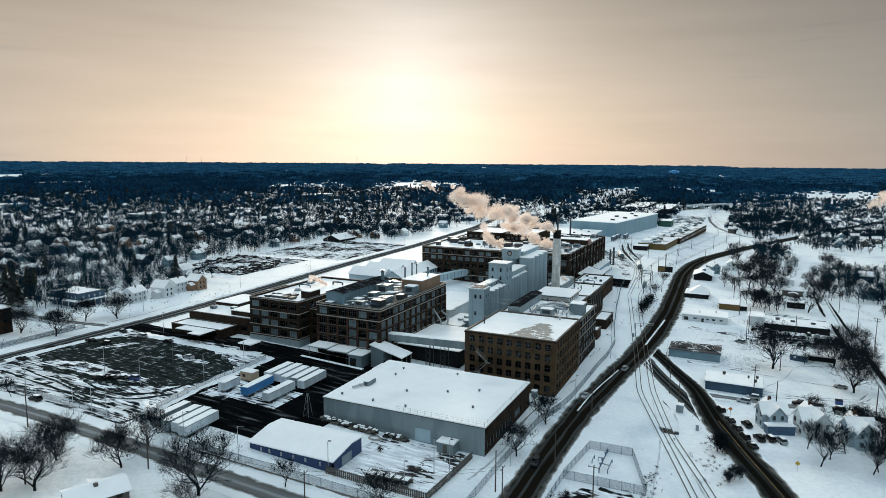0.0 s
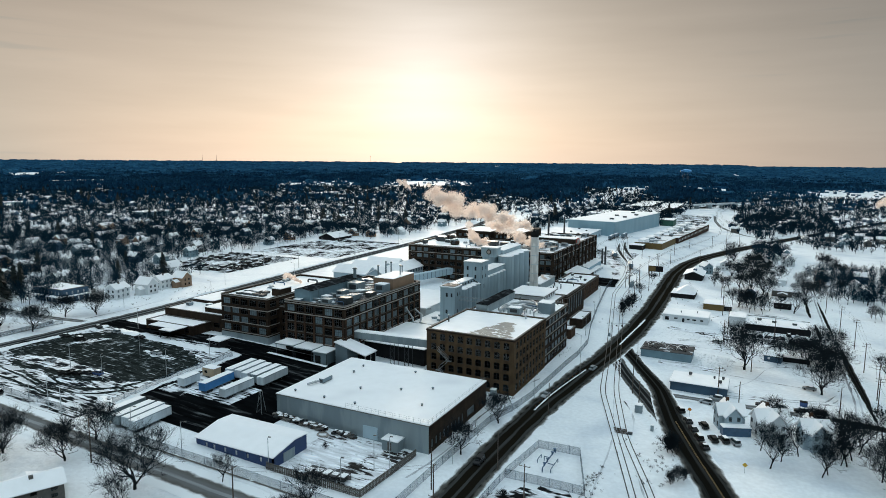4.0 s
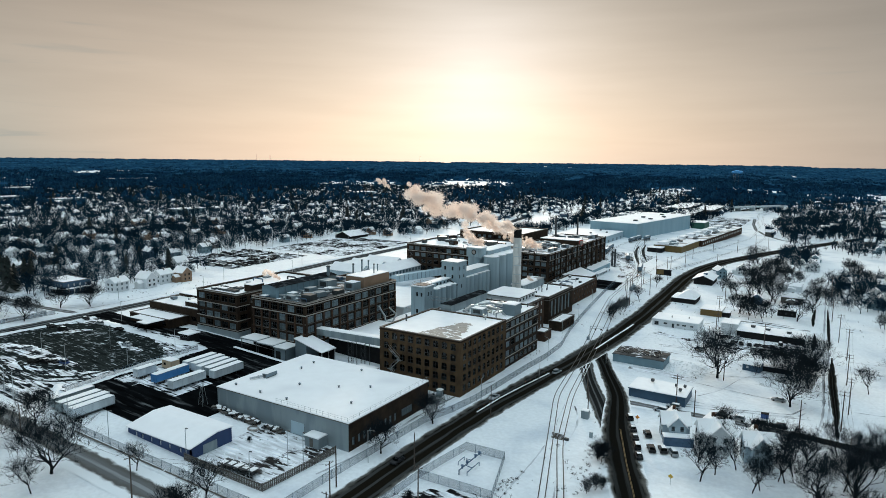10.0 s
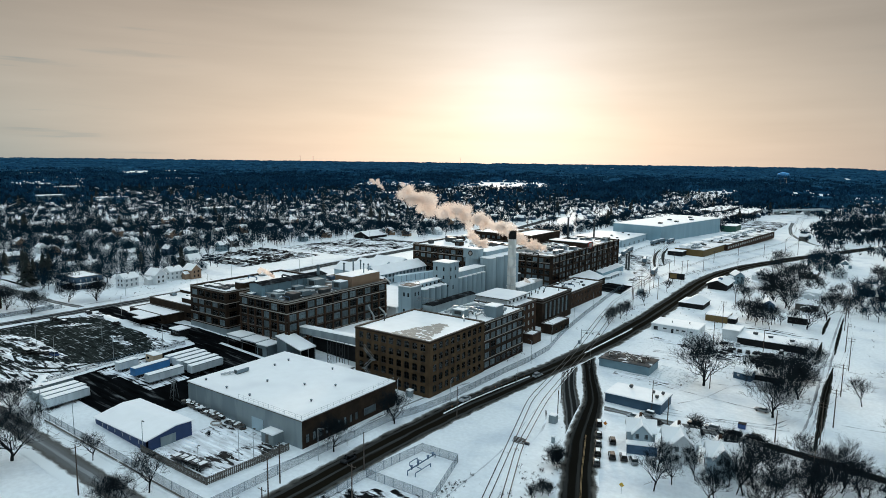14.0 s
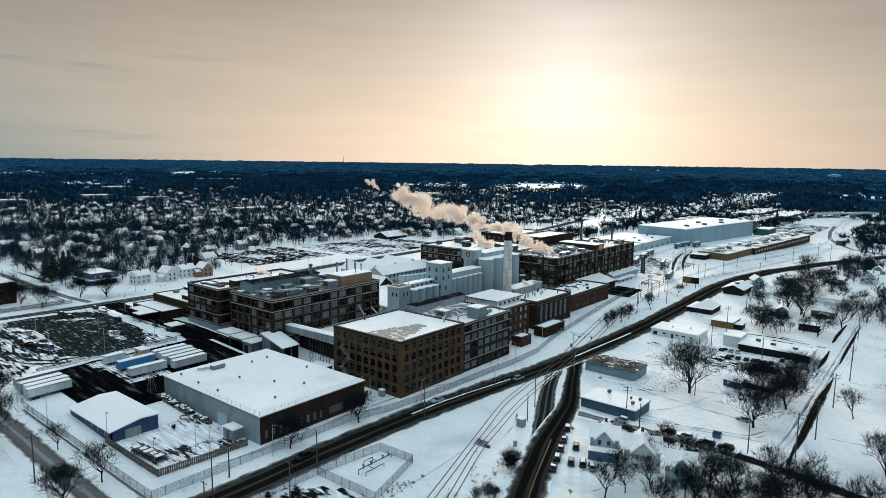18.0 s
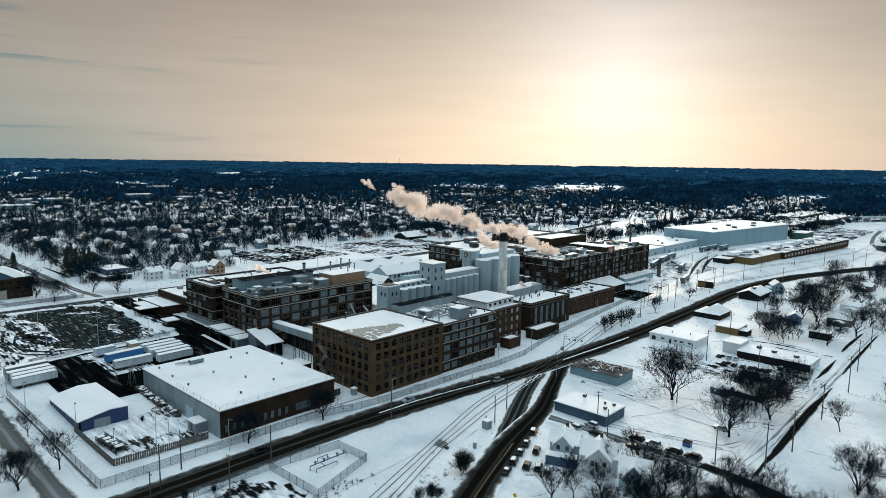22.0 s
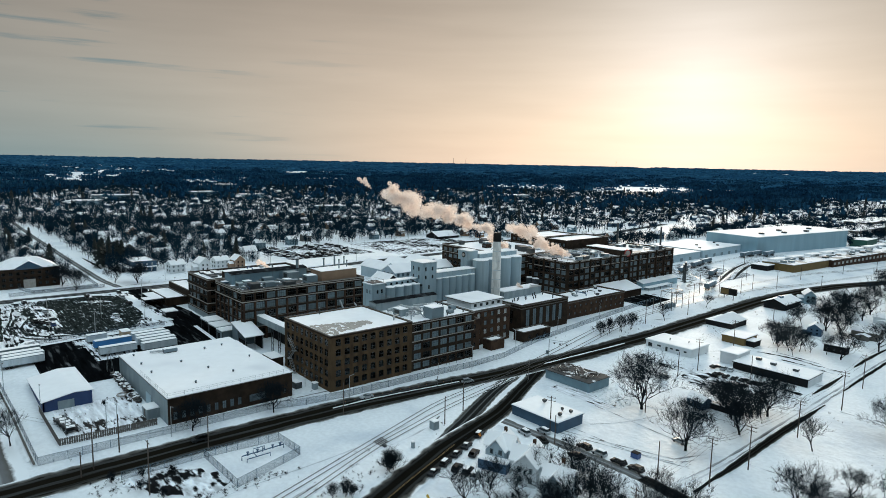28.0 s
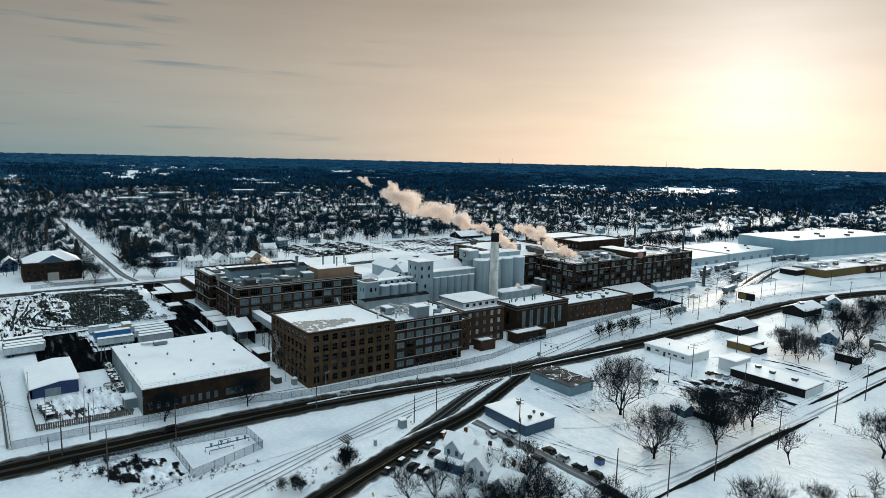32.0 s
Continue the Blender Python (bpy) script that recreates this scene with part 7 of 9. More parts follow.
# ---- trailers ----
def trailer_meshes(L, mat):
    """Box trailer with ribbed sides, hinged rear doors and a thin layer of snow."""
    w, zb, zt = 1.25, 0.85, 3.2
    n, side = int(L / 0.62), []
    for k in range(n + 1):
        y = -L / 2 + 0.07 + (L - 0.14) * k / n
        side += [(w, y - 0.07), (w + 0.03, y - 0.05), (w + 0.03, y + 0.05), (w, y + 0.07)]
    ring = side + [(-x, y) for x, y in side[::-1]]
    m = len(ring)
    body = MB().add([(x, y, z) for z in (zb, zt) for x, y in ring], [(k, (k + 1) % m, m + (k + 1) % m, m + k) for k in range(m)] + [tuple(range(m))[::-1], tuple(range(m, 2 * m))])
    rail = MB()
    for sx in (-1, 1):
        for z in (zb, zt - 0.14):
            rail.box(min(sx * (w + 0.033), sx * (w + 0.06)), max(sx * (w + 0.033), sx * (w + 0.06)), -L / 2, L / 2, z, z + 0.14)
    snow_ = MB().slab(-w + 0.06, w - 0.06, -L / 2 + 0.08, L / 2 - 0.08, zt + 0.003, zt + 0.11, 0.07)
    chassis = MB().box(-0.5, 0.5, -L / 2 + 0.4, L / 2 - 0.6, zb - 0.3, zb - 0.003)
    legs = MB().box(-0.75, -0.6, L / 2 - 2.6, L / 2 - 2.4, 0, zb - 0.003).box(0.6, 0.75, L / 2 - 2.6, L / 2 - 2.4, 0, zb - 0.003)
    doors = [MB().box(a, b, -L / 2 - 0.05, -L / 2 - 0.003, zb + 0.1, zt - 0.12) for a, b in ((-w + 0.08, -0.03), (0.03, w - 0.08))]
    return [("body", ready("body", body, mat)), ("side_rail", ready("side_rail", rail, "metal_grey")), ("roof_snow", ready("roof_snow", snow_, "roof_snow")), ("chassis", ready("chassis", chassis, "metal_dark")),
            ("landing_gear", ready("landing_gear", legs, "metal_dark"))] + [("rear_door", ready("rear_door", d, mat)) for d in doors]


wm = MB()
wm.tube((-0.15, 0, 0), (0.15, 0, 0), 0.5, 0.5, 14)
WHEEL = ready("wheel", wm, "rubber")
TRAILERS = {k: trailer_meshes(*k) for k in ((11.6, "trailer_white"), (12.0, "blue_trailer"), (6.4, "trailer_white"), (11.6, "panel_wall"))}


def trailer(x, y, rz, key, label):
    t = thing("semi_trailer", (x, y, float(G(x, y))), label, "trailer", "parked trailers", rz=rz)
    for nm, me in TRAILERS[key]:
        local_part(nm, me, t)
    for yy in (-key[0] / 2 + 1.3, -key[0] / 2 + 2.5):
        for xx in (-1.05, 1.05):
            local_part("wheel", WHEEL, t, pose(xx, yy, 0.5))


trailer(-70.2, -41.8, 0, (11.6, "trailer_white"), "white box trailer with snow on its roof")
trailer(-78.3, -41.6, 3, (12.0, "blue_trailer"), "bright blue box trailer with snow on its roof")
trailer(-86.0, -45.0, 3, (6.4, "trailer_white"), "short white trailer in the snowy yard")
for i in range(5):
    trailer(-68.0 - 3.15 * i, -29.0 + 0.6 * (i % 2), 1.5, (11.6, "panel_wall" if i % 4 == 1 else "trailer_white"), "white box trailer backed beside others in a row")
for i in range(3):
    trailer(-73.3 - 2.95 * i, -69.0 + 0.5 * (i % 2), 3, (11.6, "panel_wall" if i == 2 else "trailer_white"), "snow-topped ribbed trailer parked near the street fence")
trailer(-83.4, -68.6, 3, (11.6, "panel_wall"), "pale ribbed trailer parked near the street fence")
oc = thing("site_office", (-86.7, -35, 4.4), "cream site office container with snow on top", "container")
z_ = float(G(-86.7, -35))
part("body", MB().box(-89.3, -84.5, -36.8, -33.8, z_, z_ + 2.7), "cream_wall", oc)
part("window", MB().box(-88.4, -87.3, -36.84, -36.803, z_ + 1.1, z_ + 1.9), "glass", oc)
part("roof_snow", MB().slab(-89.4, -84.4, -36.9, -33.7, z_ + 2.703, z_ + 2.86, 0.1), "roof_snow", oc)
# snow strips the trailers stand on
solo("trailer_pad", sheet(-91, -82, -52, -32, 0.075), "lot_snowy", "trampled snow round parked trailers", "ground patch", kind="structure")
solo("snow_verge", sheet(-97, -92.2, -68, -14, 0.02), "snow", "snow bank along the truck yard", "snow bank", kind="structure")
solo("trailer_row_pad", sheet(-82, -66, -49.5, -36, 0.07), "lot_snowy", "rutted snow under the parked trailers", "ground patch", kind="structure")

# ---- cars ----
def car_meshes(mat, van=False):
    body, cab, gl, snow_ = MB(), MB(), MB(), MB()
    L, w = 4.6, 0.9
    prof = [(-2.3, 0.35), (-2.3, 0.85), (-2.1, 0.98), (-1.3, 1.02), (1.1, 1.0), (2.1, 0.85), (2.3, 0.7), (2.3, 0.35)]
    k = len(prof)
    body.add([(-w, y, z) for y, z in prof] + [(w, y, z) for y, z in prof], [tuple(range(k))[::-1], tuple(range(k, 2 * k))] + [(i, (i + 1) % k, k + (i + 1) % k, k + i) for i in range(k)])
    h = 1.75 if van else 1.48
    a0, a1, b0, b1 = (-2.1, -1.9, 0.5, 1.2) if van else (-1.7, -1.1, 0.2, 1.0)
    gl.add([(-0.84, a0, 1.0), (0.84, a0, 1.0), (0.84, b1, 1.0), (-0.84, b1, 1.0), (-0.68, a1, h - 0.06), (0.68, a1, h - 0.06), (0.68, b0, h - 0.06), (-0.68, b0, h - 0.06)],
           [(0, 1, 5, 4), (1, 2, 6, 5), (2, 3, 7, 6), (3, 0, 4, 7)])
    cab.add([(-0.7, a1 - 0.03, h - 0.06), (0.7, a1 - 0.03, h - 0.06), (0.7, b0 + 0.03, h - 0.06), (-0.7, b0 + 0.03, h - 0.06), (-0.62, a1 + 0.08, h), (0.62, a1 + 0.08, h), (0.62, b0 - 0.08, h), (-0.62, b0 - 0.08, h)],
            [(0, 1, 5, 4), (1, 2, 6, 5), (2, 3, 7, 6), (3, 0, 4, 7), (4, 5, 6, 7), (3, 2, 1, 0)])
    snow_.slab(-0.6, 0.6, a1 + 0.1, b0 - 0.1, h + 0.003, h + 0.12, 0.06)
    return [("body", ready("body", body, mat)), ("glasshouse", ready("glasshouse", gl, "glass")), ("roof", ready("roof", cab, mat)), ("roof_snow", ready("roof_snow", snow_, "roof_snow"))]


cw = MB()
cw.tube((-0.11, 0, 0), (0.11, 0, 0), 0.33, 0.33, 12)
CAR_WHEEL = ready("wheel", cw, "rubber")
CARS = {(m, v): car_meshes(m, v) for m in ("car_dark", "car_light", "car_blue") for v in (False, True)}


def car(x, y, rz, mat="car_dark", van=False, snow_top=True, label="", group="parked cars", wheels=True):
    t = thing("car", (x, y, float(G(x, y)) + 0.06), label or {"car_dark": "dark parked car with snow on its roof", "car_light": "light grey parked car with a snowy roof", "car_blue": "blue parked car with a snowy roof"}[mat], "car", group, rz=rz)
    t.scale = (0.9, 0.9, 0.9)
    for nm, me in CARS[mat, van]:
        if nm != "roof_snow" or snow_top:
            local_part(nm, me, t)
    if wheels:
        for xx in (-0.83, 0.83):
            for yy in (-1.45, 1.4):
                local_part("wheel", CAR_WHEEL, t, pose(xx, yy, 0.33))


for x, y, rz, m, v in ((56, 1.6, 25, "car_dark", 1), (58.6, 2.7, 25, "car_dark", 1), (61.2, 2.5, 30, "car_light", 1), (53, 10, 25, "car_dark", 1), (45.9, 18.6, 25, "car_dark", 1), (48.7, 11.4, 24, "car_dark", 0), (50.6, 6.2, 24, "car_dark", 0),
                       (52.5, 1, 23, "car_dark", 1), (54.3, -4.2, 23, "car_dark", 0), (52.2, 29.5, 80, "car_light", 1), (54.8, 34.4, 85, "car_light", 1), (58.4, 29.9, 70, "car_dark", 0), (67.8, 35.6, 88, "car_dark", 1), (72.4, 35.6, 88, "car_light", 1),
                       (78.2, 35.5, 88, "car_dark", 1), (83, 35.7, 88, "car_dark", 1), (69.6, 30.2, 85, "car_dark", 0), (81.5, 58.8, 80, "car_light", 0)):
    car(x, y, rz, m, bool(v), m != "car_dark" or rnd.random() < 0.5)
for x, y in ((56.3, 128.4), (59.2, 129), (61.6, 129.6), (60.9, 121.1), (63.8, 121.2), (66.7, 121.6), (69.7, 122.4), (72.5, 122.2), (75, 123.4), (77.6, 129), (80.8, 128.6), (69.1, 115.1), (72, 116.1)):
    car(x, y, rnd.uniform(-20, 20), rnd.choice(("car_dark", "car_dark", "car_light")), rnd.random() < 0.4, label="scrapped car in the snowy garage yard", group="garage yard cars")
for x, y, m in ((-124.5, -58.3, "car_dark"), (-121.6, -56.3, "car_dark"), (-118.8, -54.9, "car_dark"), (-115.6, -53.6, "car_blue"), (-140.6, -52.3, "car_light"), (-164.2, -32, "car_dark"), (-155.8, -32.3, "car_dark"), (-165, -18.4, "car_dark"), (-164.6, -56.5, "car_dark"), (-125.1, -77.4, "car_dark"), (-152.3, -19.8, "car_light"), (-138.4, -20.5, "car_dark"), (-117.4, -30.8, "car_light")):
    car(x, y, 90 + rnd.uniform(-6, 6), m, rnd.random() < 0.4)
# cars on the road
car(6.9, -42, 180, "car_dark", True, False, "dark car on the slushy road", "cars on the road")
car(13.8, 44, -8, "car_light", True, False, "pale car on the slushy road", "cars on the road")
car(7.6, 8, 176, "car_light", False, False, "pale car on the slushy road", "cars on the road")
# far car parks
for r_ in range(7):
    for c_ in range(18):
        if rnd.random() < 0.5 - 0.25 * (r_ in (2, 5)):
            car(-266 + 3.0 * c_ + rnd.uniform(-.3, .3), 100 + 9 * r_ + rnd.uniform(-.5, .5), rnd.choice((0, 180)), rnd.choice(("car_dark", "car_dark", "car_dark", "car_light")), rnd.random() < 0.4, rnd.random() < 0.75, group="cars in the far car park", wheels=False)

# ---- rail cars ----
def hopper_car(x, y, rz):
    t = thing("hopper_car", (x, y, float(G(x, y)) + 0.15), "blue-grey covered hopper rail car on a siding", "rail car", "rail cars", rz=rz)
    b = MB()
    sec = [(-0.7, 1.2), (-1.5, 2.0), (-1.5, 3.2), (-1.1, 3.8), (1.1, 3.8), (1.5, 3.2), (1.5, 2.0), (0.7, 1.2)]
    k = len(sec)
    b.add([(a, -7.2, c) for a, c in sec] + [(a, 7.2, c) for a, c in sec], [tuple(range(k)), tuple(range(k, 2 * k))[::-1]] + [((i + 1) % k, i, k + i, k + (i + 1) % k) for i in range(k)])
    local_part("body", ready("body", b, "hopper_paint"), t)
    local_part("snow", ready("snow", MB().slab(-0.9, 0.9, -7.0, 7.0, 3.803, 3.92, 0.06), "roof_snow"), t)
    for yy in (-5.6, 5.6):
        tk = local_part("truck", ready("truck", MB().box(-1.1, 1.1, yy - 1.3, yy + 1.3, 0.55, 1.1), "metal_dark"), t)
        for dy in (-0.85, 0.85):
            local_part("wheel", WHEEL, t, pose(0.8, yy + dy, 0.5))
            local_part("wheel", WHEEL, t, pose(-0.8, yy + dy, 0.5))
    local_part("end_platform", ready("end_platform", MB().box(-1.4, 1.4, -8.3, -7.22, 1.0, 1.2).box(-1.4, 1.4, 7.22, 8.3, 1.0, 1.2), "metal_dark"), t)


for x, y, rz in ((-12.2, 258.5, 11), (-47.5, 292, 14), (-52.5, 318, 9), (-55.2, 336, 5), (-31.6, 300, 16), (-54.2, 396, 2), (-53.5, 412, -4), (-47.5, 421, 0)):
    hopper_car(x, y, rz)

# ---- railway signals and gantry ----
sg = thing("crossing_signal", (10.5, 89, 0), "railway crossing signal with raised gate arm", "signal")
z_ = float(G(10.5, 89))
part("mast", MB().cyl(10.5, 89, z_, z_ + 6.2, 0.16, 0.14, 8), "galvanized", sg)
part("cantilever", MB().tube((10.5, 89, z_ + 5.9), (17.5, 91.5, z_ + 6.0), 0.12, 0.1, 6).tube((10.5, 89, z_ + 5.1), (17.5, 91.5, z_ + 5.4), 0.08, 0.08, 6), "galvanized", sg)
for f in (0.3, 0.6, 0.95):
    part("signal_lamp", MB().slab(10.5 + 7 * f - 0.3, 10.5 + 7 * f + 0.3, 88.9 + 2.5 * f - 0.2, 88.9 + 2.5 * f - 0.05, z_ + 4.6, z_ + 5.2, 0.05), "dark_wall", sg)
part("control_box", MB().slab(9.4, 10.1, 88.5, 89.3, z_, z_ + 1.6, 0.05), "metal_grey", sg)
for x, y in ((11.8, 32.5), (26, 60)):
    s2 = thing("crossing_signal", (x, y, float(G(x, y))), "dark crossing signal post with lamps and bell", "signal")
    zz = float(G(x, y))
    part("mast", MB().cyl(x, y, zz, zz + 4.0, 0.09, 0.08, 8), "metal_dark", s2)
    part("lamp_bar", MB().tube((x - 0.7, y, zz + 2.6), (x + 0.7, y, zz + 2.6), 0.06, 0.06, 6).cyl(x - 0.7, y, zz + 2.4, zz + 2.8, 0.18, 0.18, 8).cyl(x + 0.7, y, zz + 2.4, zz + 2.8, 0.18, 0.18, 8), "dark_wall", s2)
    part("gate_arm", MB().tube((x + 0.2, y, zz + 1.1), (x + 0.3, y, zz + 8.5), 0.05, 0.04, 4), "stone", s2)
gn = thing("substation_gantry", (1, 195, 0), "steel lattice gantry of a small substation", "gantry")
zg = float(G(1, 195))
for x, y in ((-2.5, 189), (3.5, 189), (-2.5, 199), (3.5, 199)):
    part("leg", MB().tube((x, y, zg - 0.3), (x, y, zg + 9), 0.16, 0.14, 4), "metal_dark", gn)
for a, b in (((-2.5, 189), (3.5, 189)), ((-2.5, 199), (3.5, 199)), ((-2.5, 189), (-2.5, 199)), ((3.5, 189), (3.5, 199))):
    part("beam", MB().tube((*a, zg + 8.8), (*b, zg + 8.8), 0.14, 0.14, 4), "metal_dark", gn)
    part("brace", MB().tube((*a, zg + 5), (*b, zg + 8.8), 0.06, 0.06, 4), "metal_dark", gn)
for y in (191, 194, 197):
    part("transformer", MB().slab(-0.8, 0.8, y - 0.7, y + 0.7, zg, zg + 2.4, 0.1).cyl(-0.4, y, zg + 2.4, zg + 3.4, 0.12, 0.1, 6).cyl(0.4, y, zg + 2.4, zg + 3.4, 0.12, 0.1, 6), "metal_grey", gn)
bl = thing("billboard", (6, 243, 0), "dark roadside billboard on steel posts", "billboard")
zb_ = float(G(6, 243))
part("panel", MB().box(1.5, 10.5, 242.8, 243.2, zb_ + 2.6, zb_ + 6.2), "dark_wall", bl)
part("poster", MB().box(2.0, 6.0, 242.74, 242.796, zb_ + 3.0, zb_ + 5.8), "ochre_wall", bl, "yellow-brown poster field")
for x in (3.5, 8.5):
    part("post", MB().cyl(x, 243.4, zb_ - 0.3, zb_ + 6, 0.18, 0.18, 8), "metal_dark", bl)
for x, y, m_ in ((48.6, 16.2, "orange"), (64, -14, "yellow")):
    ws_ = thing("warning_sign", (x, y, float(G(x, y))), f"{m_} diamond road warning sign on a post", "road sign")
    zz = float(G(x, y))
    part("post", MB().cyl(x, y, zz, zz + 2.0, 0.05, 0.05, 6), "galvanized", ws_)
    part("plate", MB().add([(x, y - .03, zz + 1.5), (x + .6, y - .03, zz + 2.1), (x, y - .03, zz + 2.7), (x - .6, y - .03, zz + 2.1), (x, y + .03, zz + 1.5), (x + .6, y + .03, zz + 2.1), (x, y + .03, zz + 2.7), (x - .6, y + .03, zz + 2.1)],
                           [(0, 1, 2, 3), (7, 6, 5, 4), (0, 4, 5, 1), (1, 5, 6, 2), (2, 6, 7, 3), (3, 7, 4, 0)]), m_, ws_)

# ---- roof plant ----
def unit(x, y, z, w, d, h, mat="metal_grey", label="grey rooftop air unit dusted with snow", fan=True):
    t = thing("rooftop_unit", (x, y, z), label, "rooftop unit", "rooftop units")
    part("housing", MB().slab(x - w / 2, x + w / 2, y - d / 2, y + d / 2, z + 0.25, z + h, 0.06), mat, t)
    part("curb", MB().box(x - w / 2 + 0.15, x + w / 2 - 0.15, y - d / 2 + 0.15, y + d / 2 - 0.15, z - 0.02, z + 0.246), "metal_dark", t)
    if rnd.random() < 0.35:
        part("snow", MB().slab(x - w / 2 + 0.05, x + w / 2 - 0.05, y - d / 2 + 0.05, y + d / 2 - 0.05, z + h + 0.003, z + h + 0.14, 0.06), "roof_snow", t)
    if fan:
        part("fan_grille", MB().box(x - w * 0.3, x + w * 0.3, y - d / 2 - 0.04, y - d / 2 - 0.003, z + h * 0.35, z + h * 0.85), "metal_dark", t)


def vent(x, y, z, r=0.3, h=0.8):
    t = thing("roof_vent", (x, y, z), "small dark roof vent with a cap", "roof vent", "roof vents")
    part("pipe", MB().cyl(x, y, z - 0.03, z + h, r * 0.6, r * 0.6, 8), "metal_dark", t)
    part("cap", MB().cyl(x, y, z + h + 0.003, z + h + 0.15, r, r * 0.7, 10), "metal_grey", t)


def duct(pts, r, label="fat silver duct bending across the roof"):
    t = thing("roof_duct", pts[0], label, "duct", "roof ducts")
    for p_, q_ in zip(pts, pts[1:]):
        part("section", MB().tube(p_, q_, r, r, 12), "galvanized", t)
    for p_ in pts[1:-1]:
        part("elbow", MB().cyl(p_[0], p_[1], p_[2] - r * 1.05, p_[2] + r * 1.05, r * 1.05, r * 1.05, 10), "galvanized", t)


# flat warehouse roof
unit(-45.3, -32.4, 8.85, 1.6, 4.2, 1.3)
duct([(-47.4, -38, 9.4), (-46.6, -35.5, 9.4), (-45.8, -34, 9.4)], 0.3)
for x, y in ((-42.5, -22.3), (-25.9, -14.2), (-47.8, -42.7), (-37.7, -43.2), (-28, -43.1), (-22.5, -28.6), (-43, -16.4), (-15, -24), (-33, -33), (-12, -36)):
    vent(x, y, 8.85, 0.4, 0.45)
rl = thing("roof_railing", (-28, -46, 8.6), "thin safety railing along the warehouse roof edge", "railing")
P_ = [(-29 + 2.0 * i, -45.9) for i in range(13)] + [(-4.9, -45.9 + 2.2 * i) for i in range(17)]
for x, y in P_:
    part("post", MB().cyl(x, y, 8.84, 9.9, 0.035, 0.035, 5), "galvanized", rl)
for p_, q_ in zip(P_, P_[1:]):
    for dz in (0.55, 1.05):
        part("bar", MB().tube((*p_, 8.84 + dz), (*q_, 8.84 + dz), 0.025, 0.025, 4), "galvanized", rl)
dr = thing("loading_door", (-21.5, -46.1, 2), "pale roller door in the warehouse front", "door")
part("panel", MB().box(-23.6, -19.2, -46.12, -46.004, 1.9, 5.2), "white_metal", dr)
st_ = thing("equipment_shed", (-14, -47.6, 1.6), "small grey flat-roofed shed against the warehouse", "shed")
part("wall", MB().box(-16, -11.6, -49.2, -46.01, 1.0, 4.2), "panel_wall", st_)
part("door", MB().box(-14.4, -13.3, -49.25, -49.203, 1.7, 3.8), "stone_dark", st_)
part("roof", MB().slab(-16.2, -11.4, -49.4, -46.02, 4.203, 4.5, 0.15), "roof_snow", st_)

# window wing roof plant
t_ = thing("stair_house", (-2.5, 42.5, 17.7), "tall grey metal plant box on the wing roof", "penthouse")
part("wall", MB().box(-6, -1.2, 40.6, 45.8, 17.703, 21.6), "metal_grey", t_)
part("snow", MB().slab(-6.1, -1.1, 40.5, 45.9, 21.603, 21.85, 0.1), "roof_snow", t_)
unit(-13, 36, 17.7, 4.6, 3.4, 2.4, "panel_wall")
unit(-9, 56.5, 17.7, 2.2, 2.2, 1.4)
unit(-5, 52, 17.7, 1.8, 2.4, 1.2)
duct([(-18, 34, 18.7), (-18, 40, 19.4), (-12, 42, 19.4), (-8, 40.5, 19.4)], 0.55)
duct([(-18.5, 46, 18.7), (-14, 48, 19.6), (-9, 47, 19.6), (-7, 44, 19.6)], 0.5)
duct([(-17, 52, 18.6), (-12, 53, 18.9), (-8, 50, 18.9)], 0.45)
duct([(-6.2, 28, 18.3), (-6.2, 28, 19.4), (-7.4, 29, 19.4), (-9, 32, 19.2)], 0.28)
for x, y in ((-3, 49), (-3.5, 57), (-15, 57), (-19, 58), (-20, 38)):
    vent(x, y, 17.7, 0.35, 1.2)
vent(-27.8, 12.2, 18.4, 0.4, 2.2)

# west building roof plant
for x, y, w, d, h in ((-70, 1.8, 4, 2.2, 2.0), (-64.5, 5, 4.2, 3.4, 2.4), (-73.2, 6, 3, 3, 1.8), (-66, 12, 3.6, 4.5, 2.0), (-72, 14, 3, 4, 2.6), (-63, 19, 2.6, 4, 1.8), (-73.5, 25, 5, 5, 3.6), (-64, 28.5, 4.4, 4.4, 3.2), (-69, 21, 3, 3, 1.6), (-67, 7, 1.6, 5, 1.2)):
    unit(x, y, 22, w, d, h, rnd.choice(("metal_grey", "panel_wall", "metal_grey", "metal_dark")))
duct([(-71, 9, 23.4), (-66, 10, 23.6), (-64, 15, 23.6)], 0.45)
duct([(-72, 18, 23.2), (-68, 19, 23.4), (-66, 24, 23.4)], 0.4)
for x, y, h, r in ((-77.5, 30, 4.5, 0.9), (-73, 40, 4.5, 0.5), (-72.5, 45, 5.5, 0.45), (-66, 47, 4, 0.35), (-64, 42, 5, 0.35), (-73, 50, 4.5, 0.4)):
    t = thing("exhaust_stack", (x, y, 22), "slim metal exhaust stack on the factory roof", "stack", "exhaust stacks")
    part("pipe", MB().cyl(x, y, 21.98, 22 + h + 3.5, r * 0.7, r * 0.7, 10), "metal_grey", t)
    part("collar", MB().cyl(x, y, 22 + h + 3.0, 22 + h + 3.3, r, r, 10), "metal_dark", t)
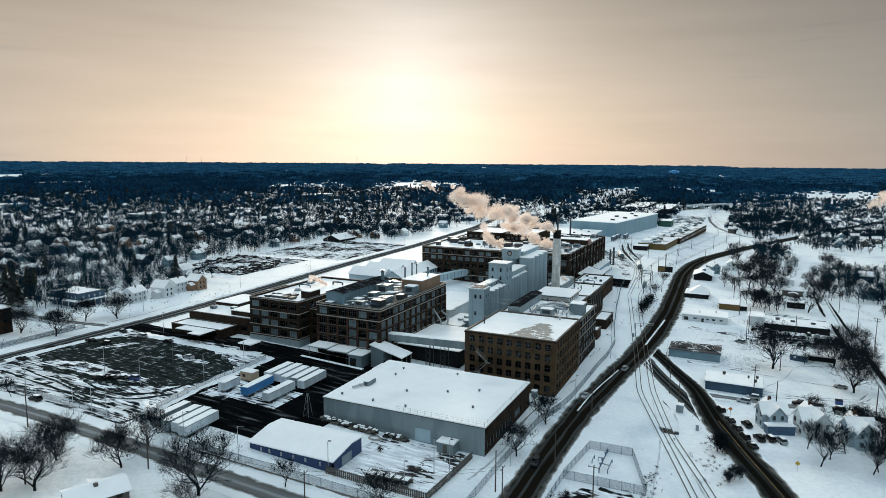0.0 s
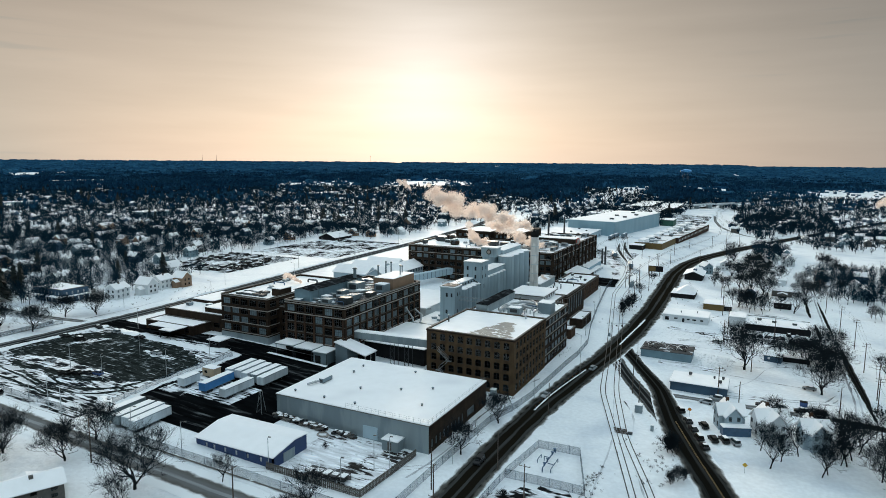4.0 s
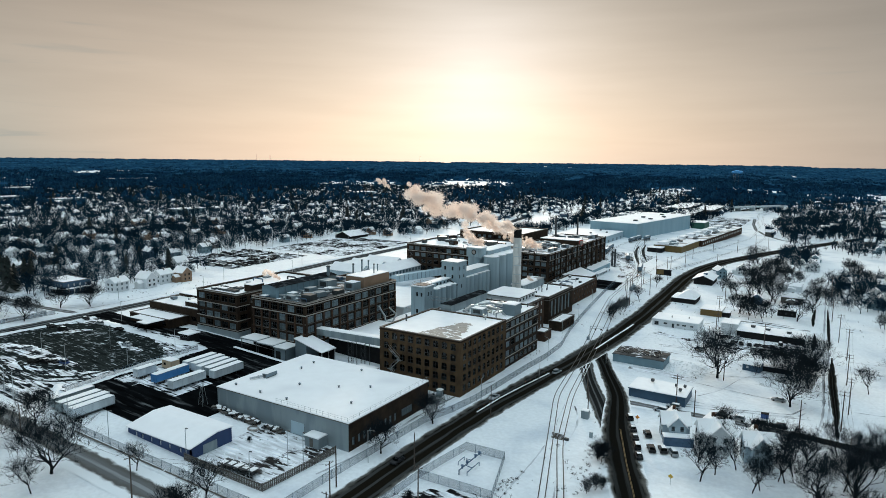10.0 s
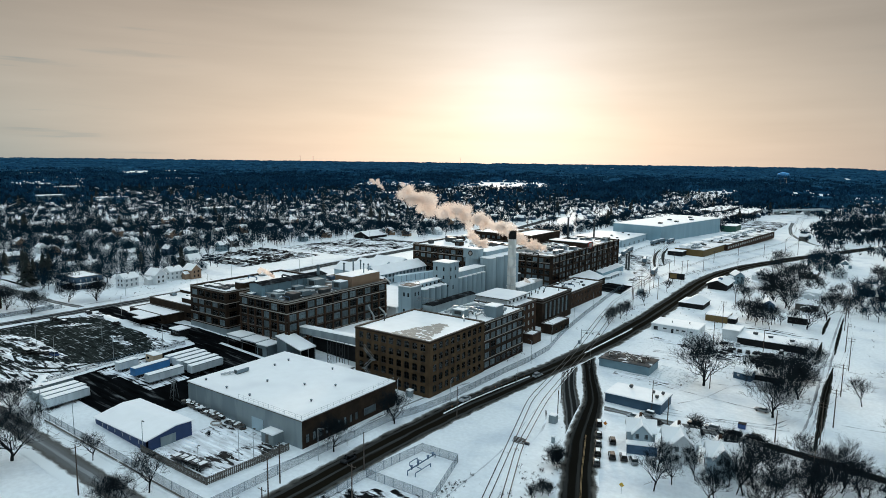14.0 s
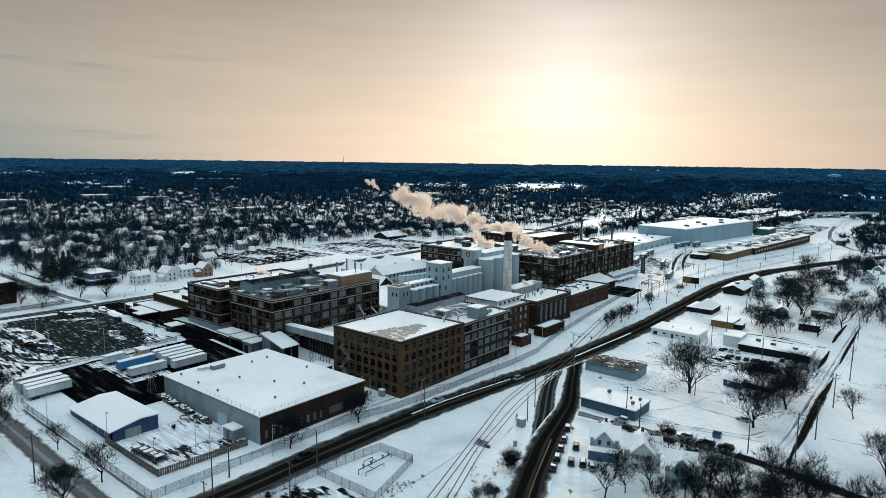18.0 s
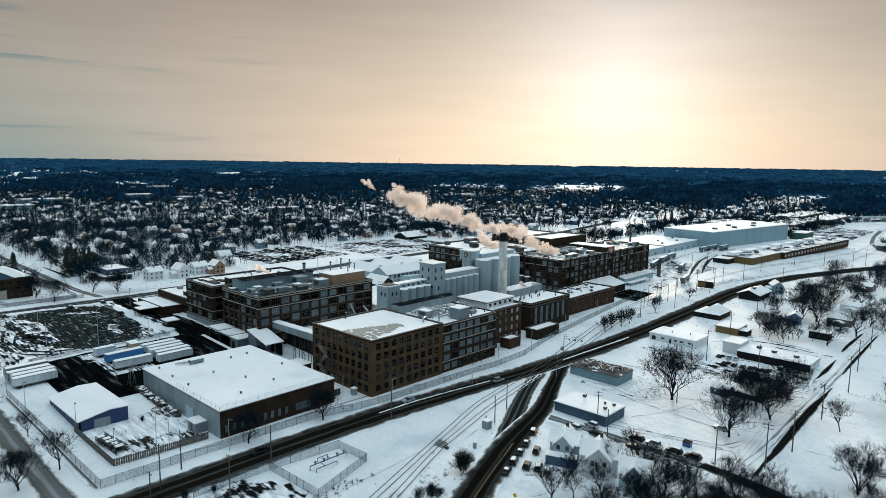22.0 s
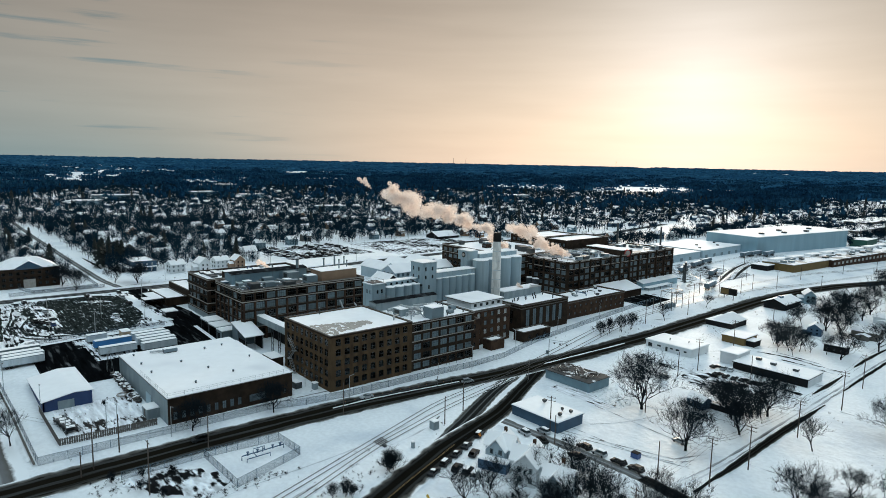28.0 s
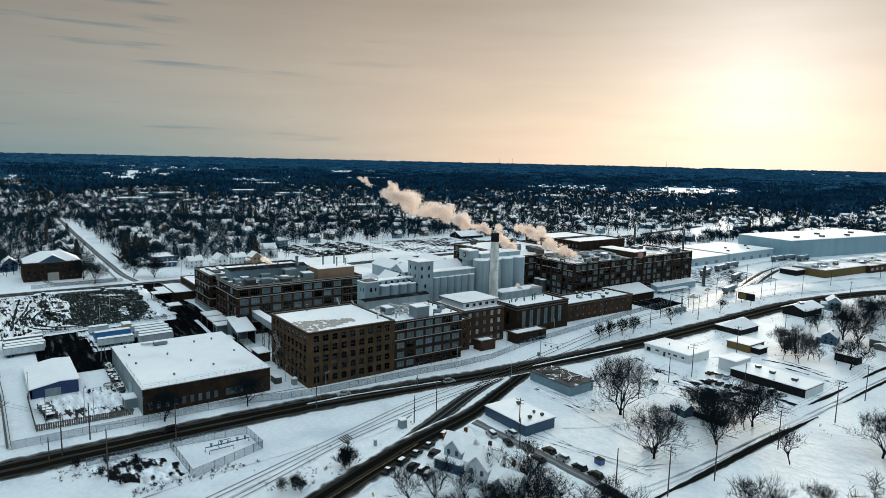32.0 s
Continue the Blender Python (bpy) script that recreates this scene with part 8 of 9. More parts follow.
# corner building roof
t_ = thing("lift_house", (-96, 8.5, 21.3), "dark brick lift house on the corner roof", "penthouse")
part("wall", MB().box(-98.5, -94.2, 6, 12, 21.303, 24.0), "brick_dark", t_)
part("snow", MB().slab(-98.6, -94.1, 5.9, 12.1, 24.003, 24.25, 0.1), "roof_snow", t_)
for i in range(9):
    unit(-111 + 2.6 * (i % 5) + rnd.uniform(-.4, .4), 3 + 4.5 * (i // 5) + rnd.uniform(-.5, .5), 21.3, 2.2, 2.6, 0.8, "metal_dark", "dark low rooftop frame on the corner building", False)
t_ = thing("annex_lift_house", (-128, 52, 12.2), "small dark brick lift house on the annex roof", "penthouse")
part("wall", MB().box(-132, -125, 46, 53, 12.203, 16.5), "brick_dark", t_)
part("snow", MB().slab(-132.1, -124.9, 45.9, 53.1, 16.503, 16.8, 0.1), "roof_snow", t_)
for x, y in ((-146, 44), (-143, 30), (-140, 20), (-136, 34), (-130, 25), (-125, 12), (-144, 8), (-135, 10)):
    unit(x, y, 12.2, 2.2, 2.0, 1.2)
# mill, boiler house and brick shed roofs
ph = thing("boiler_roof_house", (-28, 112, 13), "long pale roof monitor with snow drifts", "penthouse")
part("wall", MB().box(-30.6, -24.5, 100, 124, 13.003, 16.2), "panel_wall", ph)
part("roof", MB().slab(-30.8, -24.3, 99.8, 124.2, 16.203, 16.6, 0.2), "worn_snow", ph)
for i in range(12):
    vent(-23 + rnd.uniform(0, 9), 99 + 2.1 * i, 13.0, 0.4, rnd.uniform(0.6, 1.6))
for x, y in ((-30, 153), (-24.7, 156.5), (-22.4, 166), (-24.6, 148), (-20, 135), (-26, 138.6), (-18, 158), (-28, 170)):
    unit(x, y, 9.0, 1.3, 1.3, 1.0, "metal_dark")
for i in range(26):
    x, y = -62 + rnd.uniform(0, 23), 160 + rnd.uniform(0, 90)
    unit(x, y, 22, rnd.uniform(2, 5), rnd.uniform(2, 5), rnd.uniform(1, 2.6), rnd.choice(("metal_grey", "metal_dark", "panel_wall")))
for k in range(5):
    duct([(-60, 162 + 9 * k, 23.2), (-55, 163 + 9 * k, 24), (-48, 162 + 9 * k, 24), (-46, 165 + 9 * k, 23)], 0.4, "dark bent steam pipe on the factory roof")
t_ = thing("roof_tower_block", (-53, 208, 22), "raised brick block on the north factory roof", "penthouse")
part("wall", MB().box(-60, -36.2, 204, 214, 22.003, 25.0), "brick_dark", t_)
part("snow", MB().slab(-60.1, -36.1, 203.9, 214.1, 25.003, 25.3, 0.1), "roof_snow", t_)
rs = thing("round_sign", (-35.3, 209, 22), "round red emblem sign on the roof edge", "sign")
part("disc", MB().tube((-36.0, 208.4, 23.4), (-35.4, 208.2, 23.4), 2.0, 2.0, 24), "red_sign", rs)
part("rim", MB().tube((-35.396, 208.2, 23.4), (-35.3, 208.17, 23.4), 1.5, 1.5, 24).tube((-35.296, 208.17, 23.4), (-35.2, 208.14, 23.4), 1.1, 1.1, 24), "stone", rs)
for i in range(16):
    x, y = -114 + rnd.uniform(0, 48), 150 + rnd.uniform(0, 36)
    unit(x, y, 23.2, rnd.uniform(2, 6), rnd.uniform(2, 5), rnd.uniform(1.2, 3.2), rnd.choice(("metal_grey", "metal_dark", "brick_dark")))
for x0, x1, y0, y1, h in ((-112, -88, 196, 232, 27), (-86, -68, 196, 236, 27), (-130, -114, 205, 240, 20)):
    block("rear_factory_building", x0, x1, y0, y1, h, "grey rear factory block with stacked rooftop plant", "factory", "brick_dark",
          south=grid_openings(x1 - x0, 6, h - 0.5, 6, 6, 0.6, 0.5, "block", 0.8))
for x, y, h in ((-30, 262, 14), (-33, 266, 12), (-64, 240, 36), (-70, 300, 30)):
    t = thing("exhaust_stack", (x, y, float(G(x, y))), "tall slim steel exhaust stack", "stack", "exhaust stacks")
    part("pipe", MB().cyl(x, y, float(G(x, y)), h, 0.7, 0.6, 12), "metal_dark", t)
    part("cap", MB().cyl(x, y, h + 0.003, h + 0.3, 0.8, 0.8, 12), "metal_grey", t)
# fat pipes from the west building to the silos
for k, pts in enumerate(([(-60.3, 62, 9), (-66, 60, 8.5), (-63, 51.5, 7), (-55, 52, 6.4), (-47, 50, 6.4)], [(-60.2, 47, 12), (-57, 47.5, 9.5), (-56, 44, 7.4), (-49, 43, 6.8)], [(-60.2, 40, 14), (-57.5, 40.5, 10), (-55.5, 39, 6), (-47, 39, 5.5)])):
    duct(pts, 0.34, "grey conveying pipe beside the silos")
# more pipework on the wing roof
for k in range(9):
    x, y = -19 + 1.6 * k + rnd.uniform(-.6, .6), 33 + rnd.uniform(0, 22)
    L = rnd.uniform(2.5, 6)
    duct([(x, y, 17.75), (x, y, 19 + rnd.uniform(-.3, .5)), (x + rnd.uniform(-1, 1), y + L, 19 + rnd.uniform(-.3, .5)), (x + rnd.uniform(-2, 2), y + L + 0.6, 17.75)], rnd.choice((0.18, 0.26, 0.36)), "bent pale pipe on the wing roof")
for k in range(10):
    unit(-84 + rnd.uniform(0, 20), 30 + rnd.uniform(-30, 20), 22, rnd.uniform(1.2, 3), rnd.uniform(1.2, 3), rnd.uniform(0.7, 1.6), rnd.choice(("metal_dark", "metal_grey", "pipe_blue")))
for k in range(5):
    y = 4 + 9.5 * k
    duct([(-83, y, 22.9), (-76, y + rnd.uniform(-1, 1), 23.0), (-70, y + 3, 22.8)], 0.3, "low grey pipe across the factory roof")
def pipe_run(x, y, z, length, along, r, mat, label):
    """A pipe on small saddles over a roof, its ends bent down."""
    dx, dy = (1, 0) if along == "x" else (0, 1)
    t = thing("roof_pipe", (x, y, z), label, "pipe", "roof pipes")
    a, b = (x, y), (x + dx * length, y + dy * length)
    part("pipe", MB().path([(*a, z - 0.02), (*a, z + 0.9), (a[0] + dx * 0.4, a[1] + dy * 0.4, z + 1.1), (b[0] - dx * 0.4, b[1] - dy * 0.4, z + 1.1), (*b, z + 0.9), (*b, z - 0.02)], r, 8), mat, t)
    for k in range(1, int(length / 3)):
        part("saddle", MB().box(x + dx * 3 * k - 0.15, x + dx * 3 * k + 0.15, y + dy * 3 * k - 0.15, y + dy * 3 * k + 0.15, z - 0.02, z + 1.1 - r), "metal_dark", t)


def fan(x, y, z, r=0.8):
    t = thing("roof_fan", (x, y, z), "round metal roof fan with a dusting of snow", "roof fan", "roof fans")
    part("curb", MB().box(x - r, x + r, y - r, y + r, z - 0.02, z + 0.35), "metal_grey", t)
    part("hood", MB().cyl(x, y, z + 0.354, z + 0.8, r * 0.95, r * 0.95, 14).cyl(x, y, z + 0.803, z + 1.1, r * 1.15, r * 0.5, 14), "galvanized", t)
    part("snow", MB().cyl(x, y, z + 1.103, z + 1.2, r * 0.5, r * 0.3, 10), "roof_snow", t)


rc = random.Random(77)
for x0, x1, y0, y1, z, n in ((-75.5, -61.5, 0, 31, 22, 9), (-114, -95, 14, 42, 21.3, 6), (-64, -38, 159, 202, 22, 12), (-64, -38, 216, 252, 22, 6), (-116, -66, 148, 187, 23.2, 9), (-29, -17, 128, 174, 9, 5), (-21, -2, 33, 58, 17.7, 6)):
    for k in range(n):
        x, y = rc.uniform(x0, x1 - 5), rc.uniform(y0, y1 - 7)
        if k % 2:
            pipe_run(x, y, z, rc.uniform(3, 6), rc.choice("xy"), rc.choice((0.16, 0.24, 0.34)), rc.choice(("galvanized", "metal_dark", "pipe_blue")), "bent metal pipe running over the factory roof")
        else:
            fan(x, y, z, rc.uniform(0.6, 1.2))
# elevator bits
for x, y in ((-58.7, 154.6), (-54.3, 154.4)):
    t = thing("steel_tank", (x, y, 4), "dark cylindrical steel tank with snow on top", "tank", "steel tanks")
    part("shell", MB().cyl(x, y, 3, 12, 1.9, 1.9, 20), "metal_dark", t)
    part("snow", MB().cyl(x, y, 12.003, 12.3, 1.8, 1.4, 20), "roof_snow", t)
for x, y in ((-54, 52.7), (-53.3, 57.5), (-50.5, 50.5)):
    t = thing("steel_tank", (x, y, 3), "small grey process tank with snow on top", "tank", "steel tanks")
    part("shell", MB().cyl(x, y, 2, 8.2, 1.2, 1.2, 16), "metal_grey", t)
    part("snow", MB().cyl(x, y, 8.203, 8.5, 1.1, 0.9, 16), "roof_snow", t)
gy = thing("conveyor_gantry", (-34, 46, 17), "thin steel conveyor bridge between tower and roof", "conveyor")
for dy in (-0.7, 0.7):
    for dz in (0, 1.3):
        part("chord", MB().tube((-40, 46 + dy, 18 + dz), (-26, 44 + dy, 18.6 + dz), 0.07, 0.07, 4), "galvanized", gy)
for i in range(8):
    x = -39.5 + 1.9 * i
    part("strut", MB().tube((x, 45.2 - (x + 39.5) * .14, 18.05), (x + 0.9, 45.1 - (x + 39.5) * .14, 19.3), 0.05, 0.05, 4).tube((x, 46.6 - (x + 39.5) * .14, 18.05), (x + 0.9, 46.5 - (x + 39.5) * .14, 19.3), 0.05, 0.05, 4), "galvanized", gy)

# ---- yard buildings between the blocks ----
for k, (x0, x1, h) in enumerate(((-85, -77, 8.6), (-76.8, -69, 8.2), (-68.8, -63, 7.8))):
    t = thing("loading_canopy", ((x0 + x1) / 2, -5, 4.2), "flat loading canopy with snow against the brick wall", "canopy", "loading canopies")
    part("roof", MB().box(x0, x1, -8.5, -1.8, h - 0.3, h), "panel_wall", t)
    part("snow", MB().slab(x0 + 0.05, x1 - 0.05, -8.45, -1.85, h + 0.003, h + 0.3, 0.12), "roof_snow", t)
    for x in (x0 + 0.3, x1 - 0.3):
        part("post", MB().cyl(x, -8.1, 3.2, h - 0.3, 0.12, 0.12, 6), "metal_dark", t)
    # near-black panel paints the shade of the open bay under the canopy
    part("back_wall", MB().box(x0 + 0.1, x1 - 0.1, -2.4, -1.9, 3.2, h - 0.303), "dark_wall", t)
    if k == 2:
        part("door", MB().box(x0 + 0.9, x0 + 3.2, -8.25, -8.203, 3.2, h - 1.2), "dark_wall", t)
        part("booth", MB().box(x0 + 0.2, x1 - 0.4, -8.2, -3, 3.2, h - 0.304), "metal_grey", t)
solo("loading_dock", sheet(-87, -62, -10.5, -9, 0.5), "snow", "snowy loading dock edge in front of the canopies", "dock", kind="structure")
hb = thing("hopper_shed", (-56, 2, 4), "grey sheet-metal shed with a sloping snow roof", "shed")
part("wall", MB().add([(-61.8, -5, 3), (-57, -5, 3), (-57, -5, 9.6), (-61.8, -5, 10.9), (-61.8, 1.5, 3), (-57, 1.5, 3), (-57, 1.5, 9.6), (-61.8, 1.5, 10.9)],
                      [(0, 1, 2, 3), (7, 6, 5, 4), (1, 5, 6, 2), (4, 0, 3, 7), (3, 2, 6, 7), (0, 4, 5, 1)]), "metal_grey", hb)
part("roof", MB().add([(-62.1, -5.4, 11.0), (-49.6, -5.4, 7.9), (-49.6, 1.9, 7.9), (-62.1, 1.9, 11.0), (-62.1, -5.4, 11.3), (-49.6, -5.4, 8.2), (-49.6, 1.9, 8.2), (-62.1, 1.9, 11.3)],
                      [(3, 2, 1, 0), (4, 5, 6, 7), (0, 1, 5, 4), (1, 2, 6, 5), (2, 3, 7, 6), (3, 0, 4, 7)]), "roof_snow", hb)
# two near-black panels give the shed's open bay its shade
part("back_wall", MB().box(-56.99, -50.1, 1.2, 1.49, 2.6, 7.9), "dark_wall", hb)
part("bay_shade_panel", MB().box(-56.99, -50.1, -4.6, -4.4, 2.6, 6.2), "dark_wall", hb)
for y in (-5, -1.6, 1.5):
    part("post", MB().cyl(-49.9, y, 2.6, 7.9, 0.14, 0.14, 6), "galvanized", hb)
cb = thing("conveyor_bridge", (-46, 3, 13), "pale enclosed conveyor bridge on steel trestles", "conveyor")
part("gallery", MB().add([(-62, 4.2, 10.4), (-29.8, 1.0, 12.0), (-29.8, 4.2, 12.0), (-62, 7.4, 10.4), (-62, 4.2, 12.6), (-29.8, 1.0, 14.5), (-29.8, 4.2, 14.5), (-62, 7.4, 12.6)],
                         [(3, 2, 1, 0), (4, 5, 6, 7), (0, 1, 5, 4), (1, 2, 6, 5), (2, 3, 7, 6), (3, 0, 4, 7)]), "panel_wall", cb)
part("snow", MB().add([(-62, 4.2, 12.603), (-29.9, 1.0, 14.503), (-29.9, 4.2, 14.503), (-62, 7.4, 12.603), (-62, 4.4, 12.85), (-29.9, 1.2, 14.75), (-29.9, 4.0, 14.75), (-62, 7.2, 12.85)],
                      [(3, 2, 1, 0), (4, 5, 6, 7), (0, 1, 5, 4), (1, 2, 6, 5), (2, 3, 7, 6), (3, 0, 4, 7)]), "roof_snow", cb)
for x in (-44, -38.5):
    for dx in (-0.8, 0.8):
        for y in (2.4, 5.0):
            part("leg", MB().tube((x + dx, y, 2.2), (x + dx, y, 11.1), 0.1, 0.1, 4), "metal_dark", cb)
    for z in (2.5, 5, 7.5):
        part("brace", MB().tube((x - 0.8, 2.4, z), (x + 0.8, 2.4, z + 2.4), 0.05, 0.05, 4).tube((x + 0.8, 2.4, z), (x - 0.8, 2.4, z + 2.4), 0.05, 0.05, 4), "metal_dark", cb)
# near-black hall walls carry the shaded gap beneath the conveyor bridge
low_building("loading_hall", -59.8, -36, 10, 40, 5.6, "dark_wall", "low loading hall with a broad snow roof between factories", "hall")
low_building("yard_shed", -37, -30.2, -4.5, 0.0 - 0.4, 3.0, "brick_dark", "small snow-roofed shed beside the brick factory", "shed")
low_building("yard_shed", -57, -52, -11.5, -10.6 + 5, 2.2, "panel_wall", "small snowy shed behind the warehouse", "shed")
low_building("low_process_building", -59, -50.5, 44, 64, 4.2, "panel_wall", "low pale process building with a snow roof", "building")
low_building("low_process_building", -100, -62, 60, 96, 5.5, "white_wall", "wide low white building with a snow roof", "building")
ar = thing("covered_walkway", (-97, 135, 9), "pale covered walkway bridge with ribbed sides", "walkway")
part("deck", MB().add([(-104, 110, 8), (-100.5, 110, 8), (-88.5, 150, 8.4), (-92, 150, 8.4), (-104, 110, 11.5), (-100.5, 110, 11.5), (-88.5, 150, 12), (-92, 150, 12)],
                      [(3, 2, 1, 0), (4, 5, 6, 7), (0, 1, 5, 4), (1, 2, 6, 5), (2, 3, 7, 6), (3, 0, 4, 7)]), "white_metal", ar)
for i in range(14):
    f = (i + 0.5) / 14
    part("rib", MB().tube((-100.4 + 12 * f, 110 + 40 * f, 8.2 + .4 * f), (-100.4 + 12 * f, 110 + 40 * f, 11.4 + .5 * f), 0.14, 0.14, 4), "metal_grey", ar)

# fire escape on the brown building
fe = thing("fire_escape", (-22, -0.7, 1.3), "zigzag steel fire escape on the brick wall", "fire escape")
for k, (xa, xb, za, zb2) in enumerate(((-25.5, -21.5, 12.6, 9.4), (-21.5, -25.0, 9.4, 6.0), (-25.0, -21.5, 6.0, 2.0))):
    for dy in (-0.35, -1.15):
        part("stringer", MB().tube((xa, dy, za), (xb, dy, zb2), 0.07, 0.07, 4), "galvanized", fe)
        part("handrail", MB().tube((xa, dy, za + 1), (xb, dy, zb2 + 1), 0.04, 0.04, 4), "galvanized", fe)
    part("landing", MB().box(xb - 0.9, xb + 0.9, -1.3, -0.2, zb2 - 0.1, zb2), "galvanized", fe)
    for i in range(9):
        f = (i + 0.5) / 9
        part("step", MB().box(xa + (xb - xa) * f - 0.14, xa + (xb - xa) * f + 0.14, -1.1, -0.4, za + (zb2 - za) * f - 0.02, za + (zb2 - za) * f + 0.02), "galvanized", fe)
dp = thing("dumpster", (-10.5, -5.5, 1.5), "dark metal waste container in the snow", "dumpster")
z_ = float(G(-10.5, -5.5))
part("box", MB().slab(-12.5, -8.6, -7.2, -5.0, z_, z_ + 1.9, 0.1), "metal_dark", dp)
part("snow", MB().slab(-12.4, -8.7, -7.1, -5.1, z_ + 1.903, z_ + 2.1, 0.1), "roof_snow", dp)

# ---- storage yard clutter ----
def pile(x0, x1, y0, y1, n, label, name="scrap_pile"):
    """Stacked pallets and crates against a wall, the upper ones capped with snow."""
    t = thing(name, ((x0 + x1) / 2, (y0 + y1) / 2, float(G((x0 + x1) / 2, y0))), label, "pile")
    for i in range(n):
        x, y = x0 + (x1 - x0) * (i + rnd.random()) / n, rnd.uniform(y0, y1)
        lv = rnd.randrange(3)
        m = pose(x, y, float(G(x, y)) + 0.36 * lv, rnd.uniform(-9, 9), rnd.uniform(-9, 9), rnd.uniform(-30, 30))
        w, d = rnd.uniform(0.5, 0.75), rnd.uniform(0.4, 0.6)
        for nm_, mb, mt in (("pallet", MB().box(-w, w, -d, d, -0.02, 0.34), rnd.choice(("wood", "stone_dark", "dark_wall", "metal_dark"))), ("snow", MB().slab(-w + 0.05, w - 0.05, -d + 0.05, d - 0.05, 0.343, 0.43, 0.05), "roof_snow")):
            if nm_ == "pallet" or (lv == 2 and i % 2):
                mb.v = [tuple(m @ Vector(q)) for q in mb.v]
                part(nm_, mb, mt, t)


pile(-51, -34, -48.6, -47.0, 90, "long heap of stacked pallets and scrap under snow")
pile(-31, -25, -48.4, -47.0, 34, "heap of snow-topped pallets beside the roller door")
rg_ = thing("hose_ring", (-33, -49.8, 2.2), "large coil of pale pipe lying in the snow", "coil")
z_ = float(G(-33, -49.8))
for k in range(3):
    part("coil", MB().path([(-33 + (1.7 - .12 * k) * math.cos(a * math.pi / 12), -50.2 + (1.3 - .1 * k) * math.sin(a * math.pi / 12), z_ + 0.15 + 0.13 * k) for a in range(25)], 0.08, 5), "stone", rg_)
for i in range(5):
    x, y = -23 + 2.0 * i, -67.6 + 0.3 * i
    z_ = float(G(x, y))
    rk = thing("storage_rack", (x, y, z_), "dark metal storage rack topped with snow", "rack", "storage racks")
    for dx in (-0.8, 0.8):
        for dy in (-1.3, 1.3):
            part("upright", MB().tube((x + dx, y + dy, z_), (x + dx, y + dy, z_ + 1.6), 0.06, 0.06, 4), "metal_dark", rk)
    for zz in (0.7, 1.5):
        part("shelf", MB().box(x - 0.9, x + 0.9, y - 1.5, y + 1.5, z_ + zz, z_ + zz + 0.08), "metal_dark", rk)
    part("snow", MB().slab(x - 0.7, x + 0.75, y - 1.2 + 0.4 * (i % 2), y + 0.5 + 0.3 * (i % 3), z_ + 1.583, z_ + 1.68, 0.06), "roof_snow", rk)
af = thing("lattice_mast", (-55.4, -48, 3), "small steel A-frame mast in the yard", "mast")
z_ = float(G(-55.4, -48))
for dx, dy in ((-0.9, -0.9), (0.9, -0.9), (0.9, 0.9), (-0.9, 0.9)):
    part("leg", MB().tube((-55.4 + dx, -48 + dy, z_), (-55.4 + dx * .2, -48 + dy * .2, z_ + 6.5), 0.07, 0.06, 4), "galvanized", af)
for k in range(3):
    part("brace", MB().tube((-56.3 + .25 * k, -48.9 + .25 * k, z_ + 1.8 * k), (-54.6 - .25 * k, -48.8 + .25 * k, z_ + 1.8 * k + 1.7), 0.05, 0.05, 4), "galvanized", af)
# debris on the derelict roof
db = thing("roof_debris", (35, 74, 2.2), "broken timbers lying on the derelict store roof", "debris")
for i in range(70):
    x, y, a, L = rnd.uniform(27, 43), rnd.uniform(70, 79), rnd.uniform(0, 3.1), rnd.uniform(0.6, 2.2)
    z_ = float(G(26, 69)) + 3.35 + rnd.uniform(0.02, 0.35)
    part("timber", MB().tube((x - L * math.cos(a), y - L * math.sin(a), z_), (x + L * math.cos(a), y + L * math.sin(a), z_ + 0.1), 0.1, 0.1, 4), rnd.choice(("metal_dark", "dark_wall", "stone_dark", "roof_snow")), db)
for x, y, s_ in ((46, 45, 1.0), (55.4, 40.5, 0.9), (53.4, 44, 0.6), (56, 44.6, 0.8)):
    unit(x, y, float(G(42, 37)) + 3.34, s_, s_, 0.9, "metal_dark")
for x, y in ((72, 140), (80, 139), (66, 142)):
    unit(x, y, float(G(86, 133)) + 3.15, 1.8, 1.4, 0.9, "metal_dark")
for x, y in ((33, 137), (40, 139)):
    vent(x, y, float(G(45, 132)) + 3.5)

# ---- school, far sheds, water tower ----
sc = block("brick_school", -222, -203, -62, -36, 15, "old brick school building with a hipped snow roof", "school", "brick_dark",
           east=grid_openings(26, 6.5, 14.6, 3, 8, 0.5, 0.55, "sash", 1), south=grid_openings(19, 6.5, 14.6, 3, 6, 0.5, 0.55, "sash", 1), base=6.0)
part("hipped_roof", MB().add([(-222, -62, 15.5), (-203, -62, 15.5), (-203, -36, 15.5), (-222, -36, 15.5), (-214, -54, 20), (-211, -54, 20), (-211, -44, 20), (-214, -44, 20)],
                             [(0, 1, 5, 4), (1, 2, 6, 5), (2, 3, 7, 6), (3, 0, 4, 7), (4, 5, 6, 7)]), "roof_snow", sc)
part("pediment", MB().gable_walls(-207, -202.9, -55, -43, 15.2, 15.6, 19.2, "x"), "slate_wall", sc)
part("pediment_roof", MB().gable(-212, -202.7, -55, -43, 15.6, 19.2, "x", 0.4, 0.25), "roof_snow", sc)
part("portal", MB().box(-202.98, -202.4, -51.5, -46.5, 5.6, 10.2), "stone", sc)
bh = block("blue_apartment_house", -238, -218, 2, 15, 12.0, "two-storey slate-blue apartment house with snowy flat roof", "apartment house", "slate_wall",
           south=grid_openings(20, 6.4, 11.8, 2, 7, 0.3, 0.45, "light", 1), east=grid_openings(13, 6.4, 11.8, 2, 4, 0.3, 0.45, "light", 1), base=6.0, parapet=0.1)
